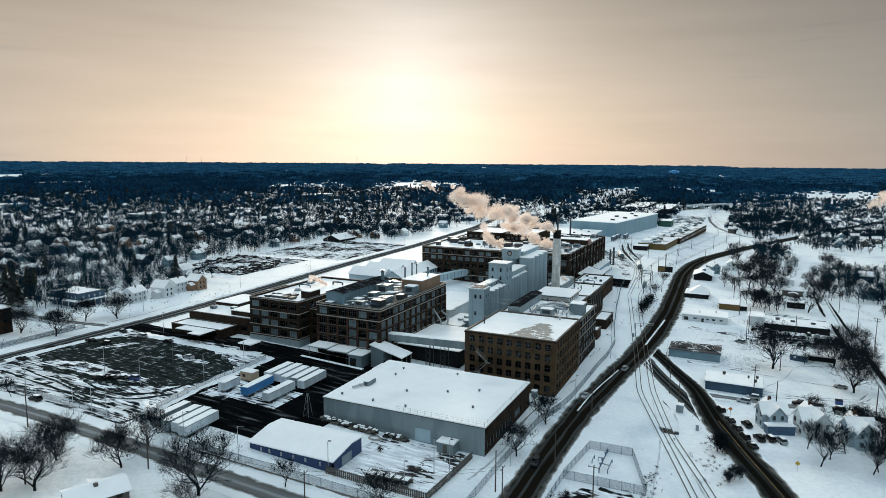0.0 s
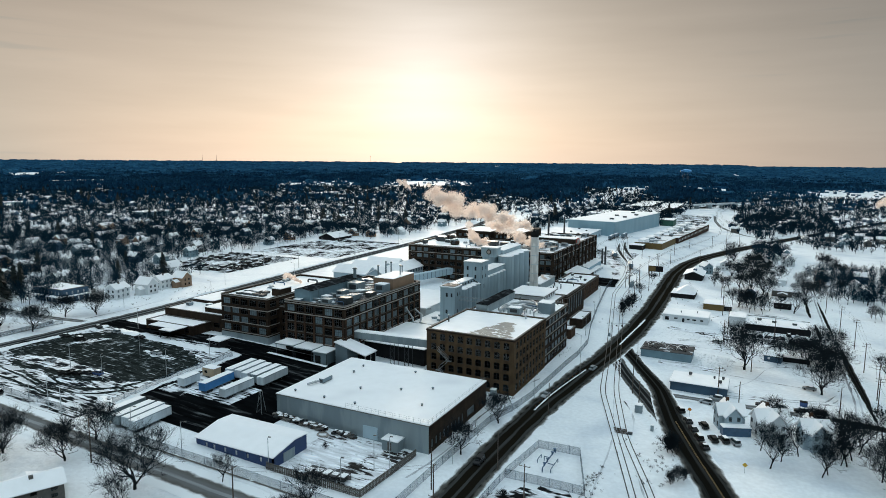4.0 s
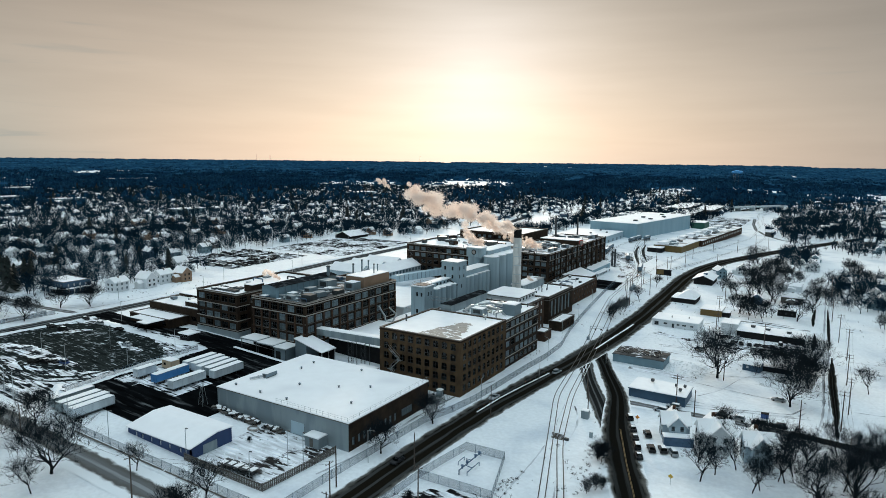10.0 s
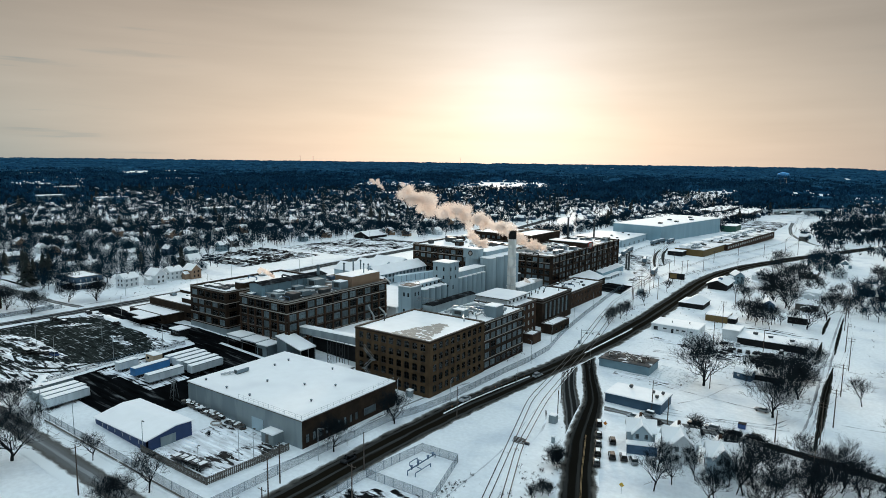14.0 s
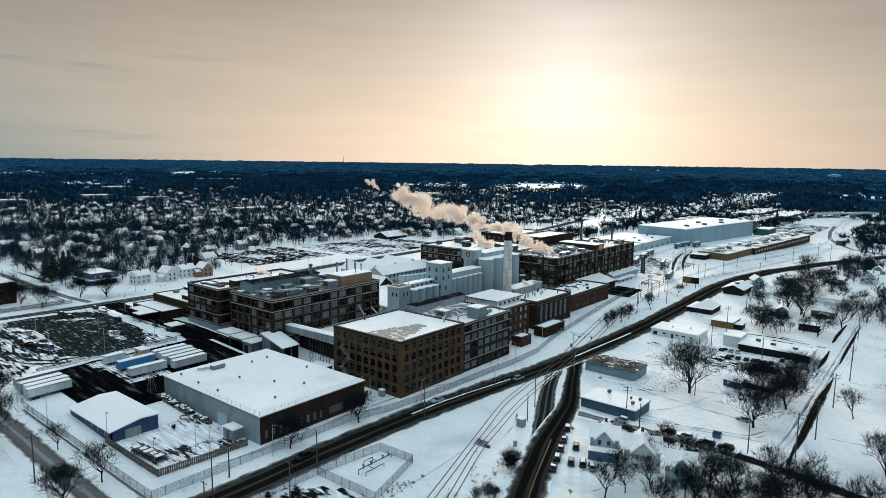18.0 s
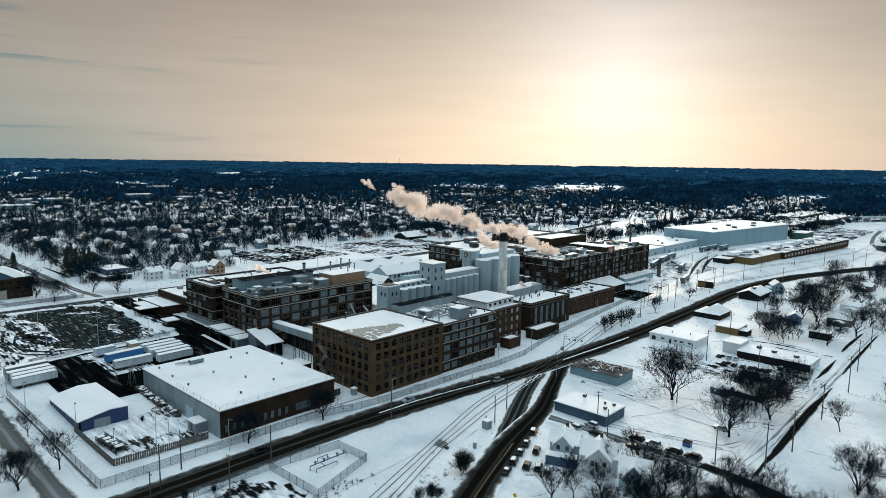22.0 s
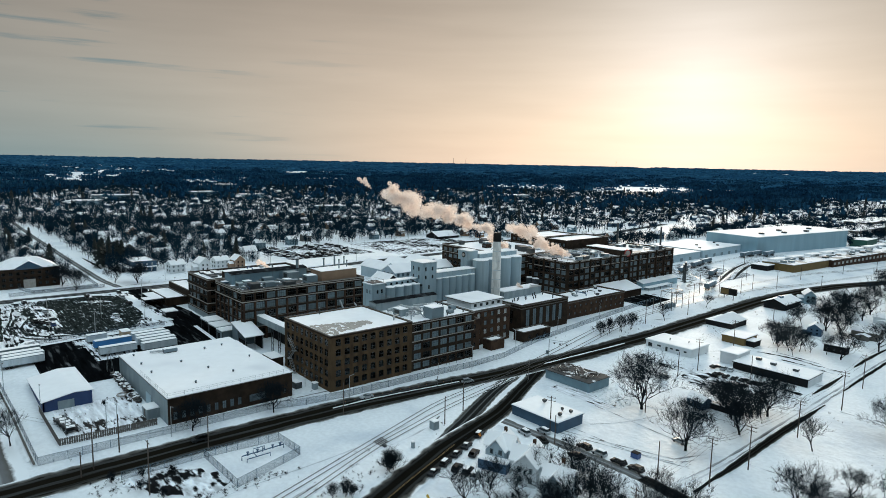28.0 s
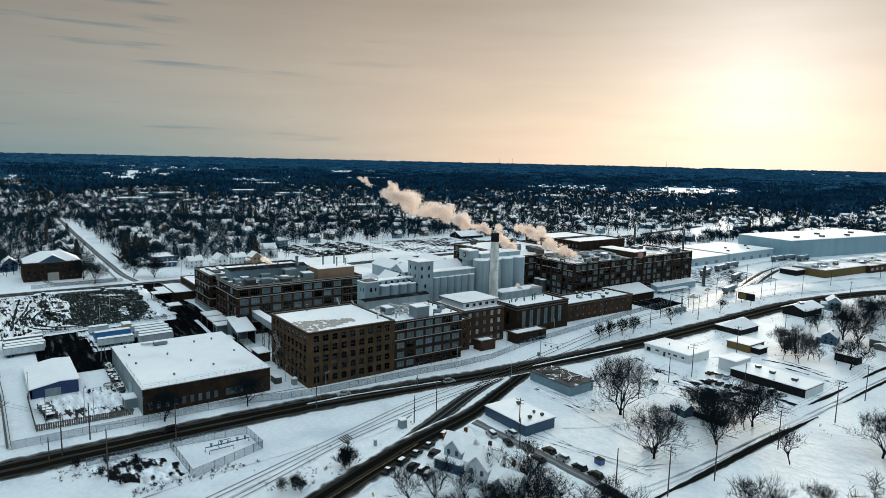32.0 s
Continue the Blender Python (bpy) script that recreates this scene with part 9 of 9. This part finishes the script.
part("porch_roof", MB().slab(-238, -218, -0.6, 1.9, 9.0, 9.3, 0.1).slab(-217.9, -215.6, -0.6, 15, 9.0, 9.3, 0.1), "roof_snow", bh)
for i in range(6):
    part("porch_post", MB().cyl(-237.5 + 3.9 * i, -0.3, 5.5, 9.0, 0.12, 0.12, 6), "white_wall", bh)
    part("porch_post", MB().cyl(-215.9, 0.2 + 2.8 * i, 5.5, 9.0, 0.12, 0.12, 6), "white_wall", bh)
for x, y, w, l, h, m_, txt_ in ((-6.5, 362, 22, 50, 5.2, "ochre_wall", "low ochre-fronted depot beside the tracks"), (0.5, 412.5, 24, 148, 5.2, "brick_red", "long low brick depot with rows of windows")):
    t = thing("trackside_depot", (x, y, 1.2), txt_, "depot", rz=-5.5)
    local_part("wall", ready("wall", MB().box(-w, 0, 0, l, -1.5, h), m_), t)
    local_part("snow_cover", ready("snow_cover", MB().slab(-w - 0.3, 0.3, -0.3, l + 0.3, h + 0.003, h + 0.4, 0.2), "worn_snow"), t)
    for k in range(int(l / 6.5)):
        if m_ == "brick_red":
            local_part("window", ready("window", MB().box(0.003, 0.08, 2 + 6.5 * k, 5.2 + 6.5 * k, 1.6, 3.4), "pane_pale"), t)
        a_, b_ = 3 + rnd.random() * (w - 9), 3 + 6.5 * k
        local_part("roof_plant", ready("roof_plant", MB().slab(-a_ - 3, -a_, b_, b_ + rnd.uniform(1.5, 5), h + 0.35, h + rnd.uniform(1.0, 1.9), 0.1), rnd.choice(("metal_dark", "metal_grey", "panel_wall"))), t)
    for k in range(int(l / 24)):
        local_part("roof_monitor", ready("roof_monitor", MB().slab(-w + 1.5, -w + 7.5, 4 + 24 * k, 20 + 24 * k, h + 0.35, h + 1.9, 0.2), "roof_snow"), t)
for x0, x1, y0, y1, h, m_ in ((-30.5, -19.5, 352, 364, 3.4, "dark_wall"), (-36, -22, 564, 592, 6.5, "green_wall"), (-80, -52, 640, 735, 6.5, "stone_dark"), (-104, -75, 750, 865, 6.5, "stone_dark"), (-70, -42, 752, 862, 6.5, "stone_dark"), (-120, -75, 570, 620, 8, "white_wall")):
    low_building("trackside_depot", x0, x1, y0, y1, h, m_, "long low trackside depot with a snowy roof", "depot")
sh = thing("siding_shed", (-37, 233, 2), "pale blue siding shed with a snowy saddle roof", "shed")
part("wall", MB().gable_walls(-44.5, -31.5, 219, 256, 1, 5.6, 7.4, "y"), "teal_metal", sh)
part("roof", MB().gable(-44.5, -31.5, 219, 256, 5.6, 7.4, "y", 0.4, 0.25), "roof_snow", sh)
part("dock_roof", MB().slab(-31.3, -27.5, 219, 244, 3.6, 3.9, 0.1), "roof_snow", sh)
for k in range(5):
    part("dock_post", MB().cyl(-27.9, 219.6 + 6 * k, 0.6, 3.6, 0.12, 0.12, 6), "metal_dark", sh)
    part("dock_door", MB().box(-31.49, -31.38, 220.4 + 7 * k, 223.6 + 7 * k, 1.4, 3.4), "metal_grey", sh)
sl = thing("sloped_shed_roof", (-30, 185, 5), "long snowy lean-to roof beside the siding", "lean-to")
part("roof", MB().add([(-35.3, 178, 8.6), (-25, 178, 5.6), (-25, 208, 5.6), (-35.3, 208, 8.6), (-35.3, 178, 8.9), (-25, 178, 5.9), (-25, 208, 5.9), (-35.3, 208, 8.9)],
                      [(3, 2, 1, 0), (4, 5, 6, 7), (0, 1, 5, 4), (1, 2, 6, 5), (2, 3, 7, 6), (3, 0, 4, 7)]), "roof_snow", sl)
part("wall", MB().box(-35.2, -25.3, 178.3, 207.7, 1.5, 5.59), "brick_dark", sl)
br = thing("road_bridge", (-25, 870, 2), "long snow-covered road bridge crossing the tracks on concrete piers", "bridge", rz=math.degrees(math.atan2(170, 110)))
local_part("deck", ready("deck", MB().box(-100, 100, -5.5, 5.5, 4.6, 5.6), "concrete"), br)
local_part("snow_cover", ready("snow_cover", MB().slab(-100, 100, -5.0, 5.0, 5.604, 5.8, 0.1), "roof_snow"), br)
for y in (-5.45, 5.15):
    local_part("parapet", ready("parapet", MB().box(-100, 100, y, y + 0.3, 5.604, 6.6), "concrete"), br)
for k in range(7):
    local_part("pier", ready("pier", MB().box(-91 + 30 * k, -89 + 30 * k, -4.5, 4.5, -3, 4.596), "concrete"), br)
wt = thing("water_tower", (-132, 1742, 14), "bright blue lobed water tower above the far woods", "water tower")
zw = float(G(-132, 1742))
for k in range(6):
    a = k * math.pi / 3
    part("leg", MB().tube((-132 + 9 * math.cos(a), 1742 + 9 * math.sin(a), zw), (-132 + 8 * math.cos(a), 1742 + 8 * math.sin(a), 45), 0.25, 0.25, 6), "slate_wall", wt)
for k, (dx, r_, z0_, z1_) in enumerate(((-8.5, 6.5, 44, 50.5), (0, 8.5, 43, 53), (8.5, 6.5, 44, 51.5))):
    part("tank", MB().cyl(-132 + dx, 1742 + 0.1 * k, z0_, z0_ + 2.5, r_ * 0.6, r_, 20).cyl(-132 + dx, 1742 + 0.1 * k, z0_ + 2.503, z1_ - 2.5, r_, r_, 20).cyl(-132 + dx, 1742 + 0.1 * k, z1_ - 2.497, z1_, r_, r_ * 0.4, 20), "tank_blue", wt, "bright blue steel lobe of the tank")
hl = thing("church_hall", (-256, 262, 6), "dark hall with a big snowy saddle roof", "hall")
part("wall", MB().gable_walls(-264, -248, 251, 275, 5, 8, 11.6, "y"), "dark_wall", hl)
part("roof", MB().gable(-264, -248, 251, 275, 8, 11.6, "y", 0.7, 0.3), "roof_snow", hl)

# ---- steam ----
def steam(name, pts, label, seed, dense=1.0):
    """A drifting plume: billows that grow along a line, each a cloud of fine droplets that thins out towards its edge."""
    r, g = random.Random(seed), np.random.default_rng(seed)
    C, R = [], []
    for (a, ra), (b, rb) in zip(pts, pts[1:]):
        L = (Vector(b) - Vector(a)).length
        for i in range(max(3, int(L / (0.15 * (ra + rb) / 2)))):
            f = r.random()
            rad = ra + (rb - ra) * f
            C.append(Vector(a).lerp(Vector(b), f) + Vector((r.gauss(0, .36), r.gauss(0, .36), r.gauss(0, .33))) * rad)
            R.append(rad * r.uniform(0.25, 0.72))
    V = []
    for c, rad in zip(C, R):
        n = int((90 + 170 * rad * rad) * dense)
        d = g.normal(size=(n, 3))
        d /= np.linalg.norm(d, axis=1)[:, None]
        off = g.uniform(0, 90)
        bump = np.array([noise.noise(Vector(q) * 1.9 + Vector((off, off, 0))) for q in d])
        way = 1 - 0.26 * np.abs(g.normal(0, 1, n)) + 0.16 * g.normal(0, 1, n)
        q = np.array(c) + d * (rad * (0.95 + 0.5 * bump) * way)[:, None]
        nr = d + g.normal(0, 0.8, (n, 3))
        s1 = np.cross(nr, g.normal(size=(n, 3)))
        s1 /= np.linalg.norm(s1, axis=1)[:, None]
        s2 = np.cross(nr, s1)
        s2 /= np.linalg.norm(s2, axis=1)[:, None]
        k = (g.uniform(0.12, 0.26, n) * min(1.0, 0.55 + 0.22 * rad) * np.where(way > 0.95, 0.5, 1.0))[:, None]
        V.append(np.stack([q - s1 * k - s2 * 0.6 * k, q + s1 * k - s2 * 0.6 * k, q + s2 * 1.1 * k], 1).reshape(-1, 3))
    V = np.concatenate(V)
    me = bpy.data.meshes.new(name)
    me.from_pydata(V.tolist(), [], np.arange(len(V)).reshape(-1, 3).tolist())
    me.materials.append(M["steam"])
    return tagged(new(name, me), label, "steam", kind="stuff")


steam("chimney_steam", [((-26.6, 96.3, 42.0), 1.5), ((-31, 92, 44.0), 2.9), ((-37, 86, 46.5), 3.8), ((-45, 80, 49.5), 4.5), ((-54, 73.5, 53), 5.6), ((-60, 69, 57), 5.0), ((-65, 66, 60.5), 2.6)], "cream-coloured steam plume drifting from the chimney", 3)
steam("steam_puff", [((-70.5, 61.5, 60), 0.7), ((-72, 60, 62), 1.5), ((-74.5, 58, 63.5), 1.0)], "small torn puff of steam above the works", 11)
steam("roof_steam", [((-45, 168, 24), 1.8), ((-49, 164, 27), 3.2), ((-56, 160, 31), 4.4), ((-63, 156, 34.5), 4.6), ((-70, 152, 38), 3.4)], "steam drifting from the factory roof", 4)
steam("silo_steam", [((-70, 150, 24.5), 2.0), ((-75, 148, 28.5), 3.8), ((-82, 146, 33), 4.0)], "steam rising behind the silos", 6)
steam("vent_steam", [((-104, 30, 21.8), 0.6), ((-106, 29, 23), 1.3), ((-110, 27, 25), 1.7)], "thin steam above the corner building", 7)
steam("boiler_steam", [((-25, 112, 16.8), 0.6), ((-27, 111, 18), 1.1)], "small wisp of steam above the boiler house", 8)

steam("distant_steam", [((182, 704, 22), 2.5), ((190, 706, 30), 6.0), ((204, 709, 38), 8.5), ((216, 712, 46), 7.0)], "steam rising from a distant works", 12, 0.5)
for x, y, h in ((-3062, 2749, 50), (-3007, 2810, 50), (-2350, 3560, 54)):
    z_ = float(G(x, y))
    t = thing("radio_mast", (x, y, z_), "thin radio mast standing above the far woods", "mast", "radio masts")
    part("mast", MB().cyl(x, y, z_, z_ + h, 0.9, 0.6, 6), "metal_dark", t)
    part("platform", MB().cyl(x, y, z_ + h * 0.9, z_ + h * 0.92, 1.8, 1.8, 8), "metal_dark", t)

# ---- woods and scrub near the path ----
rnd = random.Random(21)
for x, y, k, s in ((67.4, 1.3, 3, .9), (71.5, 26, 3, .8), (76, 2.4, 3, 0.9), (80.6, 13.6, 3, 1.1), (85.5, 13.1, 3, 1.15), (72, -3, 3, .9), (83, 4, 3, .9), (88, 6, 3, 1.1), (91, 14, 3, 1.0), (93, -4, 3, 1.1), (99, 16, 3, 1.2),
                   (101, 4, 3, 1.1), (97, 24, 3, 1.0), (105, 20, 0, .8), (108, 10, 0, .8)):
    tree(x, y, k, s, rnd.uniform(0, 360), "slender bare tree in a thicket behind houses")
for i in range(24):
    tree(rnd.uniform(68, 122), rnd.uniform(-16, 20), rnd.choice((3, 3, 1)), rnd.uniform(0.8, 1.15), rnd.uniform(0, 360), "slender bare tree in a thicket behind houses")
for i in range(46):
    if i < 16:
        x, y = rnd.uniform(112, 150), rnd.uniform(20, 62)
        k, s = rnd.choice((0, 1, 3)), rnd.uniform(0.6, .95)
    elif i < 38:
        x, y = rnd.uniform(40, 120), rnd.uniform(225, 345)
        k, s = rnd.choice((0, 1, 3, 3)), rnd.uniform(0.6, .95)
    else:
        x, y = rnd.uniform(72, 92), rnd.uniform(78, 102)
        k, s = rnd.choice((3, 4, 3)), rnd.uniform(0.6, 1.0)
    tree(x, y, k, s, rnd.uniform(0, 360), "bare tree in a tangled thicket on the snow")
for x, y, k, s in ((61.5, 169.3, 3, .8), (67.5, 169.5, 3, .75), (68.2, 180, 3, .9), (59.5, 180.5, 3, .8), (64, 174.5, 3, .9), (53.5, 184.5, 3, .9), (56, 179, 3, .7), (57, 233, 1, .8), (69.3, 217.4, 0, .85), (64.2, 245, 1, .9), (65, 259.4, 2, .8), (49.2, 276.8, 0, .8), (75.4, 182, 3, .9), (118, 106, 2, .75), (120, 113, 1, .9), (123, 108, 0, .9), (116, 183, 3, .8), (118, 180, 3, .7), (114.5, 184.5, 4, .9)):
    tree(x, y, k, s, rnd.uniform(0, 360), "bare tree standing in snow among roadside shops")
dz = float(G(79, 42))
dp = thing("dumpster", (79, 41.9, dz), "blue steel dumpster standing in the snow", "dumpster")
part("body", MB().slab(78, 80, 41, 42.6, dz + 0.1, dz + 1.4, 0.06), "car_blue", dp)
part("lid", MB().slab(77.95, 80.05, 40.95, 42.65, dz + 1.404, dz + 1.52, 0.04), "dark_wall", dp)
car(50.8, 102.8, 60, "car_light", True, True, "white camper van parked in the snow", "parked cars")
for x, y, s in ((46.9, -10.5, .95), (46.2, -11.6, .85), (47.2, -12, .8), (50.2, -26, .7), (51.4, -25, .6), (49, -28.5, .6), (15, -58, .4), (17, -52, .35), (21, -60, .45), (27, -57, .4), (-28, -56, .3), (13.8, -64, .5)):
    sb = tree(x, y, 4, s, rnd.uniform(0, 360), "low leafless shrub standing in the snow")
    for k in (75, 200):
        local_part("crown", TREES[4][1], sb, pose(0, 0, -0.6, 0, 0, k) @ Matrix.Scale(0.95, 4))
p = np.concatenate([np.stack([rng.normal(32.5, 0.9, 70), rng.uniform(-56, -28, 70)], 1), np.stack([rng.uniform(42, 50, 46), rng.uniform(-34, -8, 46)], 1), np.stack([rng.uniform(12, 20, 60), rng.uniform(-70, -50, 60)], 1)])
weed = [twig_template(14, 0.8, 0.6, 0.025, g2) for _ in range(4)]
solo("dry_weeds", scatter_mesh(weed, np.column_stack([p, G(p[:, 0], p[:, 1])]), rng.uniform(.6, 1.4, len(p)), rng.uniform(0, 6.28, len(p))), "twig", "dry weeds poking through the snow", "weeds", kind="stuff")

# small dry stalks poking through the snow, and lumps of thrown snow
stalk = [twig_template(5, 0.9, 0.5, 0.035, g2) for _ in range(5)]
zones = ((34, 48, -62, 20, 50), (52, 90, 38, 130, 160), (98, 150, 40, 200, 320), (-4, 8, -70, 60, 120), (2, 14, 100, 300, 240), (24, 60, 130, 330, 300), (-205, -178, -60, 60, 160))
p = np.concatenate([np.stack([rng.uniform(a, b_, n), rng.uniform(c, d, n)], 1) for a, b_, c, d, n in zones])
q = np.array([noise.noise(Vector((x * 0.06, y * 0.06, 7.7))) for x, y in p])
p = p[q > 0.05]
solo("dry_stalks", scatter_mesh(stalk, np.column_stack([p, G(p[:, 0], p[:, 1])]), rng.uniform(.5, 1.5, len(p)), rng.uniform(0, 6.28, len(p))), "twig", "dry weed stalks poking through the snow", "weeds", kind="stuff")
lump = canopy_template(g2, 21)
lump = (lump[0] * np.array([0.012, 0.012, 0.02]), lump[1])
zones = ((44, 58, 66, 84, 260), (-33, -8, -68, -47, 120), (26, 56, 98, 126, 160))
p = np.concatenate([np.stack([rng.uniform(a, b_, n), rng.uniform(c, d, n)], 1) for a, b_, c, d, n in zones])
solo("snow_clods", scatter_mesh([lump], np.column_stack([p, G(p[:, 0], p[:, 1]) + 0.05]), rng.uniform(.5, 1.4, len(p)), rng.uniform(0, 6.28, len(p))), "snow", "lumps of churned and thrown snow", "snow", kind="stuff")


def trail(points, width, txt):
    solo("trodden_trail", strip(points, width, 0.045, 0.5, 0.4, width * 0.9), "slush", txt, "trail", "", kind="structure")


rr = random.Random(4)
for x0, y0, x1, y1 in ((36, -58, 24, 44), (44, -40, 30, 20), (57, 62, 88, 60), (54, 72, 90, 84), (58, 42, 90, 46), (60, 52, 80, 100), (52, 96, 92, 104), (33, 92, 58, 92), (98, 60, 150, 66), (98, 118, 160, 124), (-3, -60, -1, 20), (3, 104, 6, 180), (40, 140, 66, 190), (-30, -60, -12, -50), (-186, -50, -182, 40)):
    pts_ = []
    for k in range(7):
        f = k / 6
        pts_.append((x0 + (x1 - x0) * f + rr.gauss(0, 1.2), y0 + (y1 - y0) * f + rr.gauss(0, 1.2)))
    trail(pts_, rr.uniform(0.35, 0.6), "faint line of footprints trodden through snow")
for x0, y0, x1, y1 in ((54, 38, 86, 48), (86, 48, 91, 60), (58, 104, 90, 108), (36, 100, 56, 108), (-30, -66, -12, -52), (57, 130, 90, 140)):
    for o in (-0.9, 0.9):
        L_ = math.hypot(x1 - x0, y1 - y0)
        nx, ny = -(y1 - y0) / L_ * o, (x1 - x0) / L_ * o
        trail([(x0 + nx, y0 + ny), ((x0 + x1) / 2 + nx * 1.1 + 0.8, (y0 + y1) / 2 + ny * 1.1), (x1 + nx, y1 + ny)], 0.4, "wheel rut pressed into the snow")
hut = thing("guard_hut", (-106.5, -13.2, float(G(-106.5, -13.2))), "small dark guard hut with a snowy flat roof", "hut")
zh = float(G(-106.5, -13.2))
part("wall", MB().box(-109, -104, -15.4, -11.2, zh - 0.3, zh + 2.6), "dark_wall", hut)
part("window", MB().box(-108.3, -104.7, -15.46, -15.403, zh + 1.1, zh + 2.1), "glass", hut)
part("roof", MB().slab(-109.5, -103.5, -15.9, -10.7, zh + 2.604, zh + 3.0, 0.12), "roof_snow", hut)
